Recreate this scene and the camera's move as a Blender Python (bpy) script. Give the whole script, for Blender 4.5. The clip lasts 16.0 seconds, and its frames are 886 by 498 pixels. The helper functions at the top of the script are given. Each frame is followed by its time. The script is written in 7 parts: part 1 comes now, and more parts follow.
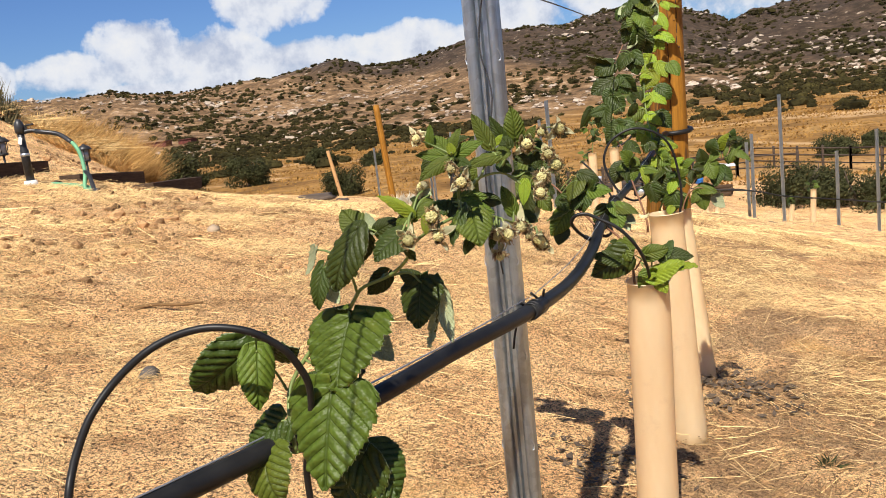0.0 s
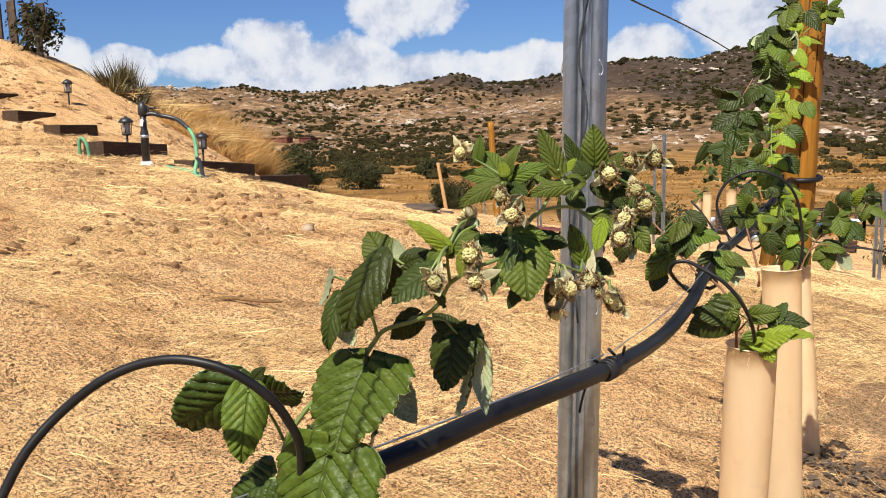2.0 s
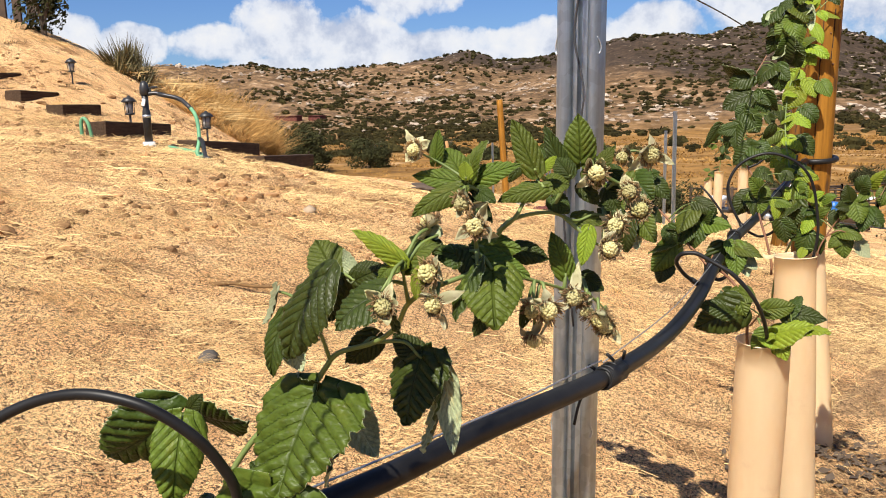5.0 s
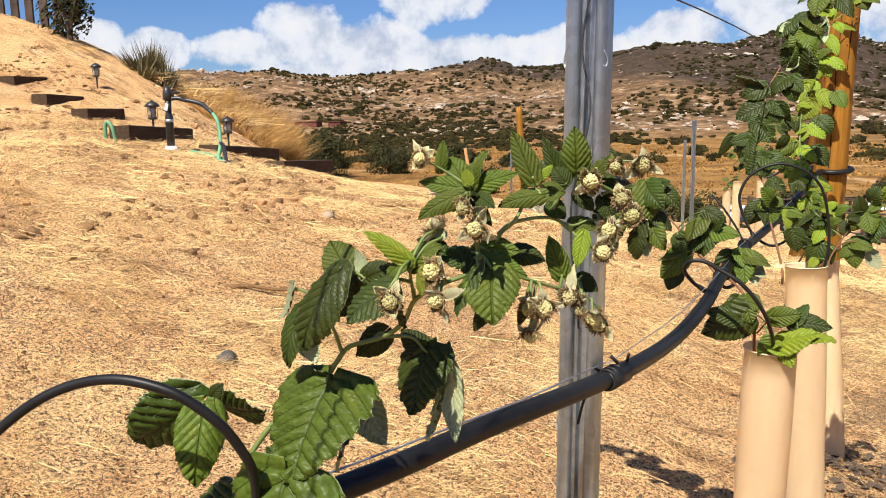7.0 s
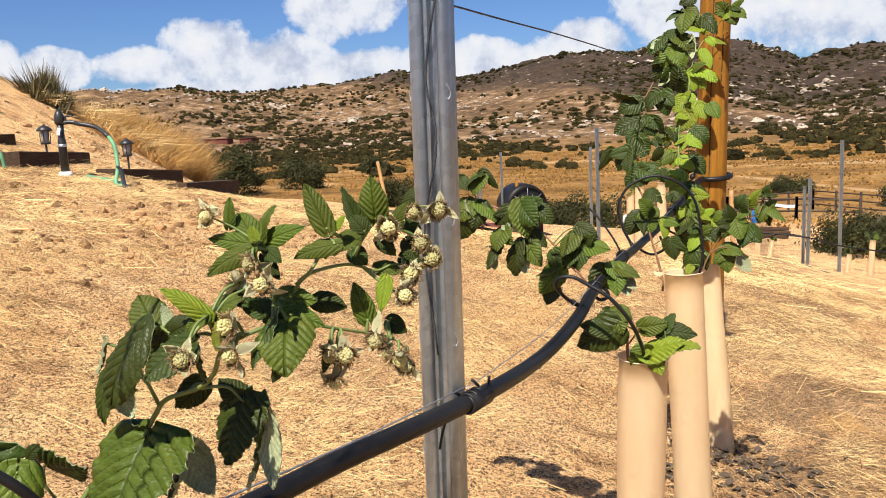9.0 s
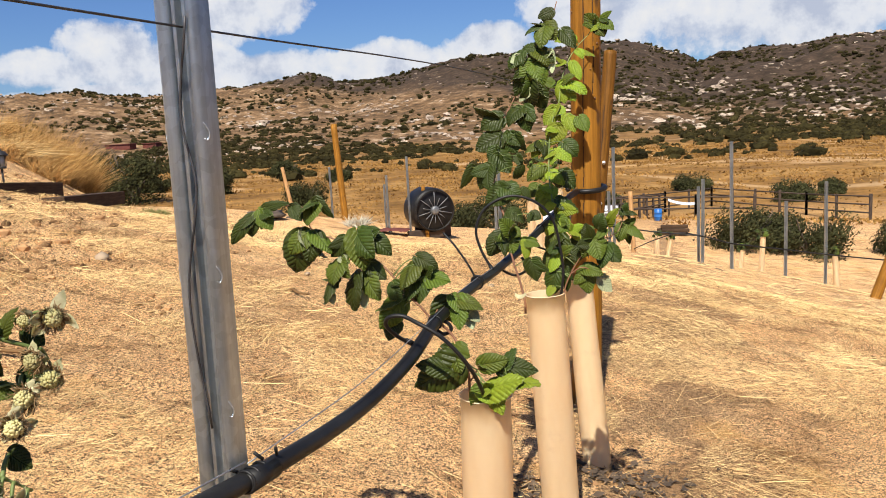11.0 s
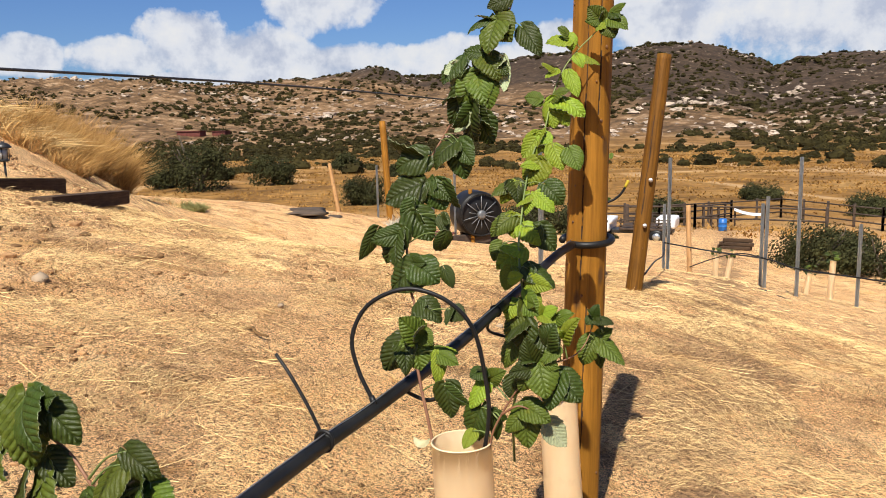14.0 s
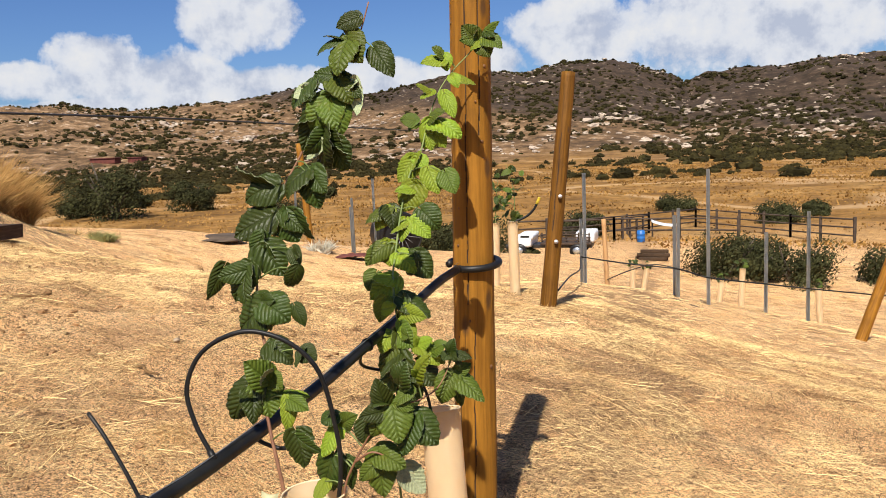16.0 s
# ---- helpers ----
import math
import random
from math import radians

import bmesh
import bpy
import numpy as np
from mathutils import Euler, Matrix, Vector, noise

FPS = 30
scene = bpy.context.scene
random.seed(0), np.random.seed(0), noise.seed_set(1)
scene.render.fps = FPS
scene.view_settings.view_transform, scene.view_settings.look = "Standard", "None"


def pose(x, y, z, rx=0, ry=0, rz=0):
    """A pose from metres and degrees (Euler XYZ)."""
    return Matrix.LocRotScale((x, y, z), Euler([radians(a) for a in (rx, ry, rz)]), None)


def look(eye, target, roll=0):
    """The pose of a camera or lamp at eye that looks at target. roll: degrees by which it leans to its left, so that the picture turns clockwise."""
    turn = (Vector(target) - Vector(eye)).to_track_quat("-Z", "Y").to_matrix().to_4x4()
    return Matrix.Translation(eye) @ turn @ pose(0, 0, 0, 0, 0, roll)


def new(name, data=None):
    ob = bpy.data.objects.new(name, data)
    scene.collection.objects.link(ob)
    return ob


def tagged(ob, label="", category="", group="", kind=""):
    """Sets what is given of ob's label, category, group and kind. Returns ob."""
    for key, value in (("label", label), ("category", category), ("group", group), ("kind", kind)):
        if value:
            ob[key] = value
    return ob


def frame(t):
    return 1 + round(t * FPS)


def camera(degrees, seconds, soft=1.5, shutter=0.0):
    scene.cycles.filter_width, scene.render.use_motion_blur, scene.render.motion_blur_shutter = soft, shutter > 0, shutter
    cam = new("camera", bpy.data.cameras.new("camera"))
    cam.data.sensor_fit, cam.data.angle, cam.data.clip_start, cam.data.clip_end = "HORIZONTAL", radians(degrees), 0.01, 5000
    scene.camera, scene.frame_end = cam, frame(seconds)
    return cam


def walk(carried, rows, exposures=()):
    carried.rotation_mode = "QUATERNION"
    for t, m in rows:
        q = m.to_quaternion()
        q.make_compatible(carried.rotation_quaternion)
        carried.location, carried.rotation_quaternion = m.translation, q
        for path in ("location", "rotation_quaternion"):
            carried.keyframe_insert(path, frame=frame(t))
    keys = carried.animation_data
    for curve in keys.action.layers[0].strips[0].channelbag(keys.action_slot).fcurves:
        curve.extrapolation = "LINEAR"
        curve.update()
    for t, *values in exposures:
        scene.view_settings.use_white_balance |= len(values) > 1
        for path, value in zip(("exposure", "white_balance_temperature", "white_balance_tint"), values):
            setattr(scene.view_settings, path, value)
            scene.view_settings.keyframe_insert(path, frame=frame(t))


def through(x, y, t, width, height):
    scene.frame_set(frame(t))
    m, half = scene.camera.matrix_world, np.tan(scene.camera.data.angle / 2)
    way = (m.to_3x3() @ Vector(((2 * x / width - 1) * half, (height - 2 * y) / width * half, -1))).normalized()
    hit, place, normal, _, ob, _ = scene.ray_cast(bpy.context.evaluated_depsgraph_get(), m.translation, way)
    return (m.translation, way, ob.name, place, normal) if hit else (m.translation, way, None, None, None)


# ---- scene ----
cam = camera(57.5, 16.0, soft=0.95)
PATH = [
    (0, (0.013, -0.023, 1.127), (-0.599, 1.846, 0.765), -7.0),
    (0.5, (0.057, 0.068, 1.161), (-0.579, 1.937, 0.843), -6.1),
    (1, (0.031, 0.107, 1.151), (-0.682, 1.953, 0.858), -4.0),
    (1.5, (0.006, 0.137, 1.127), (-0.789, 1.949, 0.836), -2.2),
    (2, (0.002, 0.148, 1.114), (-0.842, 1.936, 0.813), -1.5),
    (2.5, (-0.002, 0.171, 1.114), (-0.859, 1.95, 0.797), -1.5),
    (3, (-0.001, 0.197, 1.111), (-0.852, 1.976, 0.777), -1.8),
    (5.5, (-0.009, 0.25, 1.122), (-0.881, 2.015, 0.768), -1.6),
    (6, (-0.007, 0.237, 1.119), (-0.89, 1.998, 0.776), -1.4),
    (6.5, (0.004, 0.229, 1.127), (-0.89, 1.986, 0.788), -1.2),
    (7, (0.017, 0.217, 1.124), (-0.887, 1.969, 0.788), -1.2),
    (7.5, (0.024, 0.213, 1.116), (-0.883, 1.964, 0.782), -1.3),
    (8, (0.032, 0.207, 1.122), (-0.855, 1.969, 0.794), -1.5),
    (8.5, (0.049, 0.211, 1.128), (-0.78, 2.004, 0.809), -2.0),
    (9, (0.094, 0.242, 1.147), (-0.629, 2.079, 0.833), -2.8),
    (9.5, (0.169, 0.267, 1.159), (-0.427, 2.151, 0.846), -3.8),
    (9.7, (0.193, 0.272, 1.16), (-0.351, 2.171, 0.846), -4.1),
    (11.8, (0.223, 0.622, 1.19), (-0.309, 2.523, 0.869), -2.9),
    (12, (0.255, 0.695, 1.182), (-0.306, 2.587, 0.857), -2.7),
    (12.5, (0.319, 0.834, 1.178), (-0.292, 2.708, 0.839), -2.3),
    (13, (0.305, 0.998, 1.179), (-0.33, 2.863, 0.834), -2.0),
    (13.5, (0.307, 1.147, 1.232), (-0.339, 3.009, 0.893), -1.6),
    (14, (0.319, 1.256, 1.245), (-0.345, 3.115, 0.923), -1.4),
    (14.5, (0.348, 1.332, 1.242), (-0.34, 3.186, 0.938), -1.6),
    (15, (0.358, 1.35, 1.24), (-0.332, 3.204, 0.95), -2.0),
    (15.5, (0.368, 1.356, 1.247), (-0.268, 3.231, 0.966), -2.5),
    (16, (0.414, 1.376, 1.249), (-0.078, 3.294, 0.968), -2.7),
]
walk(cam, [(t, look(eye, target, roll)) for t, eye, target, roll in PATH], [(0, 0.65), (3.2, 0.66), (5.5, 0.725), (8.5, 0.72), (9.7, 0.67), (12, 0.56), (16, 0.55)])

# ---------- light ----------
SUN_EL, SUN_AZ = 54.0, 177.5          # degrees; compass angle from +y, clockwise
world = bpy.data.worlds.new("world")
scene.world = world
world.use_nodes = True


def link(tree, a, b):
    tree.links.new(a, b)


def math_node(tree, op, a, b=None, clamp=False):
    n = tree.nodes.new("ShaderNodeMath")
    n.operation, n.use_clamp = op, clamp
    for i, v in enumerate((a, b)):
        if v is None:
            continue
        if isinstance(v, (int, float)):
            n.inputs[i].default_value = v
        else:
            tree.links.new(v, n.inputs[i])
    return n.outputs[0]


def ramp(tree, fac, stops):
    n = tree.nodes.new("ShaderNodeValToRGB")
    e = n.color_ramp.elements
    while len(e) < len(stops):
        e.new(0.5)
    for el, (p, c) in zip(e, stops):
        el.position = p
        el.color = (c, c, c, 1) if isinstance(c, (int, float)) else (*c, 1)
    tree.links.new(fac, n.inputs[0])
    return n.outputs[0]


def mixed(tree, fac, a, b, blend="MIX"):
    n = tree.nodes.new("ShaderNodeMix")
    n.data_type, n.blend_type = "RGBA", blend
    for i, v in ((0, fac), (6, a), (7, b)):
        if isinstance(v, (int, float)):
            n.inputs[i].default_value = v
        elif isinstance(v, tuple):
            n.inputs[i].default_value = (*v, 1)
        else:
            tree.links.new(v, n.inputs[i])
    return n.outputs[2]


def noise_tex(tree, vec, scale, detail=4.0, rough=0.55, distortion=0.0):
    n = tree.nodes.new("ShaderNodeTexNoise")
    n.inputs["Scale"].default_value, n.inputs["Detail"].default_value = scale, detail
    n.inputs["Roughness"].default_value, n.inputs["Distortion"].default_value = rough, distortion
    if vec is not None:
        tree.links.new(vec, n.inputs["Vector"])
    return n.outputs[0]


def build_sky():
    t = world.node_tree
    t.nodes.clear()
    out, bg = t.nodes.new("ShaderNodeOutputWorld"), t.nodes.new("ShaderNodeBackground")
    sky = t.nodes.new("ShaderNodeTexSky")
    sky.sky_type, sky.sun_disc = "NISHITA", False
    sky.sun_elevation, sky.sun_rotation = radians(SUN_EL), radians(SUN_AZ)
    sky.altitude, sky.air_density, sky.dust_density, sky.ozone_density = 500, 1.0, 0.4, 1.6
    tc = t.nodes.new("ShaderNodeTexCoord")
    d = tc.outputs["Generated"]
    sep = t.nodes.new("ShaderNodeSeparateXYZ")
    link(t, d, sep.inputs[0])
    # cumulus heads: (degrees left of +y, degrees up, half width, half height)
    heads = [(36.6, 5.4, 3.3, 2.2), (40.5, 4.3, 3.6, 1.4), (46.0, 4.3, 2.2, 1.25), (50.0, 4.6, 2.0, 1.5), (32.0, 4.6, 3.5, 1.9), (27.6, 8.2, 3.6, 2.6), (26.0, 4.0, 4.5, 1.3), (18.0, 3.8, 4.5, 1.5),
             (11.0, 4.6, 3.6, 1.6), (4.5, 6.0, 4.5, 2.6), (-3.5, 6.9, 5.0, 3.4), (-11.0, 6.0, 6.0, 2.8), (38.5, 2.7, 5.0, 0.7), (30.0, 3.0, 5.0, 0.8), (21.5, 3.3, 4.0, 0.8), (55.0, 9.5, 3.0, 1.6)]
    # a soft shift of the direction makes ragged edges
    wob = t.nodes.new("ShaderNodeTexNoise")
    wob.inputs["Scale"].default_value, wob.inputs["Detail"].default_value, wob.inputs["Roughness"].default_value = 11.0, 8.0, 0.60
    link(t, d, wob.inputs["Vector"])
    az = math_node(t, "ARCTAN2", math_node(t, "MULTIPLY", sep.outputs[0], -1.0), sep.outputs[1])
    el = math_node(t, "ARCSINE", sep.outputs[2])
    total = None
    for a, e, w, h in heads:
        u = math_node(t, "MULTIPLY", math_node(t, "SUBTRACT", az, radians(a)), 1 / radians(w))
        v = math_node(t, "MULTIPLY", math_node(t, "SUBTRACT", el, radians(e)), 1 / radians(h))
        q = math_node(t, "ADD", math_node(t, "MULTIPLY", u, u), math_node(t, "MULTIPLY", v, v))
        b = math_node(t, "SUBTRACT", 1.0, q)
        b = math_node(t, "MAXIMUM", b, -1.5)
        total = b if total is None else math_node(t, "MAXIMUM", total, b)
    # more cloud of the same kind all round, out of a slow noise
    slow = noise_tex(t, d, 2.6, 3.0, 0.5)
    round_ = math_node(t, "MULTIPLY", math_node(t, "SUBTRACT", slow, 0.60), 9.0)
    away = math_node(t, "SUBTRACT", 1.0, math_node(t, "MULTIPLY", math_node(t, "GREATER_THAN", sep.outputs[1], 0.55), 3.0))
    total = math_node(t, "MAXIMUM", total, math_node(t, "ADD", round_, math_node(t, "MINIMUM", away, 0.0)))
    dens = math_node(t, "ADD", total, math_node(t, "MULTIPLY", math_node(t, "SUBTRACT", wob.outputs[0], 0.5), 4.2))
    mask = ramp(t, math_node(t, "ADD", math_node(t, "MULTIPLY", dens, 0.5), 0.5), [(0.38, 0.0), (0.47, 0.45), (0.58, 0.88), (0.80, 1.0)])
    shade = ramp(t, noise_tex(t, d, 22.0, 6.0, 0.6), [(0.36, (0.60, 0.66, 0.80)), (0.52, (0.90, 0.93, 0.99)), (0.66, (1.0, 1.0, 1.0))])
    cloud = mixed(t, 1.0, (13.0, 13.1, 13.4), shade, "MULTIPLY")
    blue = mixed(t, 1.0, sky.outputs[0], (0.70, 0.97, 1.50), "MULTIPLY")
    link(t, mixed(t, mask, blue, cloud), bg.inputs[0])
    bg.inputs[1].default_value = 0.042
    link(t, bg.outputs[0], out.inputs[0])


build_sky()
sun = new("sun", bpy.data.lights.new("sun", "SUN"))
sun.data.energy, sun.data.angle, sun.data.color = 5.0, radians(0.55), (1.0, 0.935, 0.835)
_a, _e = radians(SUN_AZ), radians(SUN_EL)
SUN_WAY = Vector((math.sin(_a) * math.cos(_e), math.cos(_a) * math.cos(_e), math.sin(_e)))
sun.matrix_world = look(SUN_WAY * 40, (0, 0, 0))


# ---------- materials ----------
def material(name, rough=0.6, metal=0.0):
    m = bpy.data.materials.new(name)
    m.use_nodes = True
    t = m.node_tree
    return m, t, t.nodes["Principled BSDF"], t.nodes["Material Output"]


def place_vec(t, scale=None):
    """World place of the shaded point."""
    g = t.nodes.new("ShaderNodeNewGeometry")
    if scale is None:
        return g.outputs["Position"]
    mp = t.nodes.new("ShaderNodeMapping")
    mp.inputs["Scale"].default_value = scale
    link(t, g.outputs["Position"], mp.inputs[0])
    return mp.outputs[0]


def object_vec(t, scale=None):
    g = t.nodes.new("ShaderNodeTexCoord")
    if scale is None:
        return g.outputs["Object"]
    mp = t.nodes.new("ShaderNodeMapping")
    mp.inputs["Scale"].default_value = scale
    link(t, g.outputs["Object"], mp.inputs[0])
    return mp.outputs[0]


def bump(t, bsdf, height, strength=0.4, distance=0.01):
    b = t.nodes.new("ShaderNodeBump")
    b.inputs["Strength"].default_value, b.inputs["Distance"].default_value = strength, distance
    link(t, height, b.inputs["Height"])
    link(t, b.outputs[0], bsdf.inputs["Normal"])


def simple(name, lo, hi, scale=30.0, rough=0.6, metal=0.0, bump_d=0.001, stretch=None, detail=5.0, vary=0.0, spec=0.5, island=0.0):
    m, t, b, _ = material(name)
    v = object_vec(t, stretch)
    n = noise_tex(t, v, scale, detail, 0.6)
    big = noise_tex(t, v, scale * 0.17, 3.0, 0.5)
    c = ramp(t, n, [(0.3, lo), (0.7, hi)])
    c = mixed(t, 0.5, c, ramp(t, big, [(0.35, tuple(x * 0.7 for x in lo)), (0.65, tuple(min(1, x * 1.12) for x in hi))]))
    if vary:
        info = t.nodes.new("ShaderNodeObjectInfo")
        k = math_node(t, "ADD", math_node(t, "MULTIPLY", info.outputs["Random"], vary), 1 - vary * 0.5)
        hsv = t.nodes.new("ShaderNodeHueSaturation")
        link(t, k, hsv.inputs["Value"])
        link(t, c, hsv.inputs["Color"])
        c = hsv.outputs[0]
    if island:
        g = t.nodes.new("ShaderNodeNewGeometry")
        hsv = t.nodes.new("ShaderNodeHueSaturation")
        link(t, math_node(t, "ADD", math_node(t, "MULTIPLY", g.outputs["Random Per Island"], island), 1 - island * 0.62), hsv.inputs["Value"])
        link(t, c, hsv.inputs["Color"])
        c = hsv.outputs[0]
    link(t, c, b.inputs["Base Color"])
    b.inputs["Roughness"].default_value, b.inputs["Metallic"].default_value = rough, metal
    b.inputs["Specular IOR Level"].default_value = spec
    if bump_d:
        bump(t, b, n, 0.6, bump_d)
    return m


def ground_material():
    m, t, b, _ = material("dry_ground")
    p = place_vec(t)
    # sand, straw litter and trodden grey patches near by; golden grass and brush far off
    sand = ramp(t, noise_tex(t, p, 2.2, 6.0, 0.6), [(0.28, (0.66, 0.36, 0.155)), (0.5, (0.85, 0.495, 0.225)), (0.72, (0.92, 0.60, 0.305))])
    fine = ramp(t, noise_tex(t, p, 55.0, 5.0, 0.72), [(0.30, 0.40), (0.46, 1.0), (0.70, 1.28)])
    near = mixed(t, 1.0, sand, fine, "MULTIPLY")
    near = mixed(t, 1.0, near, ramp(t, noise_tex(t, p, 170.0, 3.0, 0.7), [(0.40, 0.42), (0.49, 1.0), (0.62, 1.38)]), "MULTIPLY")
    straw_v = place_vec(t, (1.0, 2.6, 1.0))
    straw = noise_tex(t, straw_v, 46.0, 6.0, 0.78, 0.9)
    near = mixed(t, ramp(t, straw, [(0.52, 0.0), (0.63, 0.75)]), near, (0.80, 0.56, 0.26))
    # dark specks paint the small shadows between straws and clods
    near = mixed(t, ramp(t, noise_tex(t, p, 34.0, 7.0, 0.8, 0.6), [(0.36, 0.95), (0.41, 0.0)]), near, (0.13, 0.072, 0.036))
    near = mixed(t, ramp(t, noise_tex(t, p, 90.0, 4.0, 0.7), [(0.42, 0.95), (0.47, 0.0)]), near, (0.10, 0.060, 0.034))
    near = mixed(t, ramp(t, noise_tex(t, p, 0.75, 4.0, 0.6), [(0.52, 0.0), (0.66, 0.42)]), near, (0.34, 0.215, 0.115))
    near = mixed(t, ramp(t, noise_tex(t, p, 1.6, 5.0, 0.65), [(0.56, 0.0), (0.70, 0.7)]), near, (0.62, 0.34, 0.11))
    patch = noise_tex(t, place_vec(t, (1.0, 1.9, 1.0)), 2.3, 7.0, 0.68, 0.4)
    near = mixed(t, 1.0, near, ramp(t, patch, [(0.36, (0.52, 0.48, 0.45)), (0.47, (1.0, 1.0, 1.0)), (0.64, (1.10, 1.12, 1.14))]), "MULTIPLY")
    # darker, mottled earth in a ragged strip along the row
    row = t.nodes.new("ShaderNodeSeparateXYZ")
    link(t, p, row.inputs[0])
    off = math_node(t, "ABSOLUTE", math_node(t, "SUBTRACT", row.outputs[0], 0.25))
    off = math_node(t, "ADD", off, math_node(t, "MULTIPLY", math_node(t, "SUBTRACT", noise_tex(t, p, 2.4, 5.0, 0.65), 0.5), 2.6))
    near = mixed(t, ramp(t, off, [(0.10, 0.75), (0.42, 0.0)]), near, mixed(t, ramp(t, noise_tex(t, p, 60.0, 4.0, 0.7), [(0.4, 0.0), (0.6, 1.0)]), (0.11, 0.065, 0.035), (0.40, 0.24, 0.12)))
    geo = t.nodes.new("ShaderNodeNewGeometry")
    ln = t.nodes.new("ShaderNodeVectorMath")
    ln.operation = "LENGTH"
    link(t, geo.outputs["Position"], ln.inputs[0])
    dist = ln.outputs["Value"]
    gold = ramp(t, noise_tex(t, p, 0.11, 7.0, 0.65), [(0.32, (0.13, 0.066, 0.018)), (0.5, (0.28, 0.145, 0.040)), (0.68, (0.40, 0.235, 0.080))])
    gold = mixed(t, 1.0, gold, ramp(t, noise_tex(t, p, 0.9, 6.0, 0.7), [(0.3, 0.45), (0.55, 1.0), (0.75, 1.3)]), "MULTIPLY")
    gold = mixed(t, ramp(t, noise_tex(t, p, 0.30, 7.0, 0.75), [(0.36, 0.8), (0.50, 0.0)]), gold, (0.12, 0.066, 0.022))
    gold = mixed(t, ramp(t, noise_tex(t, p, 0.020, 5.0, 0.6), [(0.60, 0.0), (0.70, 0.35)]), gold, (0.42, 0.26, 0.11))
    path = math_node(t, "ABSOLUTE", math_node(t, "SUBTRACT", noise_tex(t, p, 0.008, 3.0, 0.5), 0.5))
    gold = mixed(t, ramp(t, path, [(0.003, 0.6), (0.008, 0.0)]), gold, (0.50, 0.33, 0.17))
    hill = ramp(t, noise_tex(t, p, 0.10, 11.0, 0.78), [(0.36, (0.042, 0.027, 0.015)), (0.46, (0.115, 0.068, 0.033)), (0.55, (0.22, 0.132, 0.066)), (0.65, (0.44, 0.31, 0.195))])
    # the hills turn darker brown with height and towards +x, broken by noise
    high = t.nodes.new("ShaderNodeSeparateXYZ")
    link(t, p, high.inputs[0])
    dark_slope = math_node(t, "ADD", high.outputs[2], math_node(t, "MULTIPLY", math_node(t, "SUBTRACT", noise_tex(t, p, 0.012, 4.0, 0.55), 0.5), 50.0))
    dark_slope = math_node(t, "ADD", dark_slope, math_node(t, "MULTIPLY", math_node(t, "MINIMUM", math_node(t, "ADD", high.outputs[0], 150.0), 210.0), 0.12))
    hill = mixed(t, ramp(t, math_node(t, "MULTIPLY", dark_slope, 0.025), [(0.30, 0.0), (0.62, 0.93)]), hill, mixed(t, ramp(t, noise_tex(t, p, 0.16, 9.0, 0.75), [(0.42, 0.0), (0.62, 1.0)]), (0.024, 0.017, 0.012), (0.075, 0.050, 0.034)))
    hill = mixed(t, ramp(t, noise_tex(t, p, 0.28, 6.0, 0.7), [(0.34, 0.95), (0.47, 0.0)]), hill, (0.026, 0.022, 0.013))
    hill = mixed(t, ramp(t, noise_tex(t, p, 0.20, 6.0, 0.65), [(0.61, 0.0), (0.69, 0.8)]), hill, (0.40, 0.31, 0.225))
    wob = math_node(t, "MULTIPLY", math_node(t, "SUBTRACT", noise_tex(t, p, 0.03, 4.0), 0.5), 120.0)
    far1 = ramp(t, math_node(t, "MULTIPLY", math_node(t, "ADD", dist, math_node(t, "MULTIPLY", wob, 0.25)), 1 / 100.0), [(0.34, 0.0), (0.70, 1.0)])
    far2 = ramp(t, math_node(t, "MULTIPLY", math_node(t, "ADD", dist, wob), 1 / 400.0), [(0.60, 0.0), (0.78, 1.0)])
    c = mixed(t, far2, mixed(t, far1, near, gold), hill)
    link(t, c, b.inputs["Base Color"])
    b.inputs["Roughness"].default_value = 0.95
    b.inputs["Specular IOR Level"].default_value = 0.15
    h = math_node(t, "ADD", math_node(t, "MULTIPLY", noise_tex(t, p, 38.0, 6.0, 0.7), 0.6), math_node(t, "MULTIPLY", straw, 0.7))
    bump(t, b, h, 0.9, 0.03)
    return m


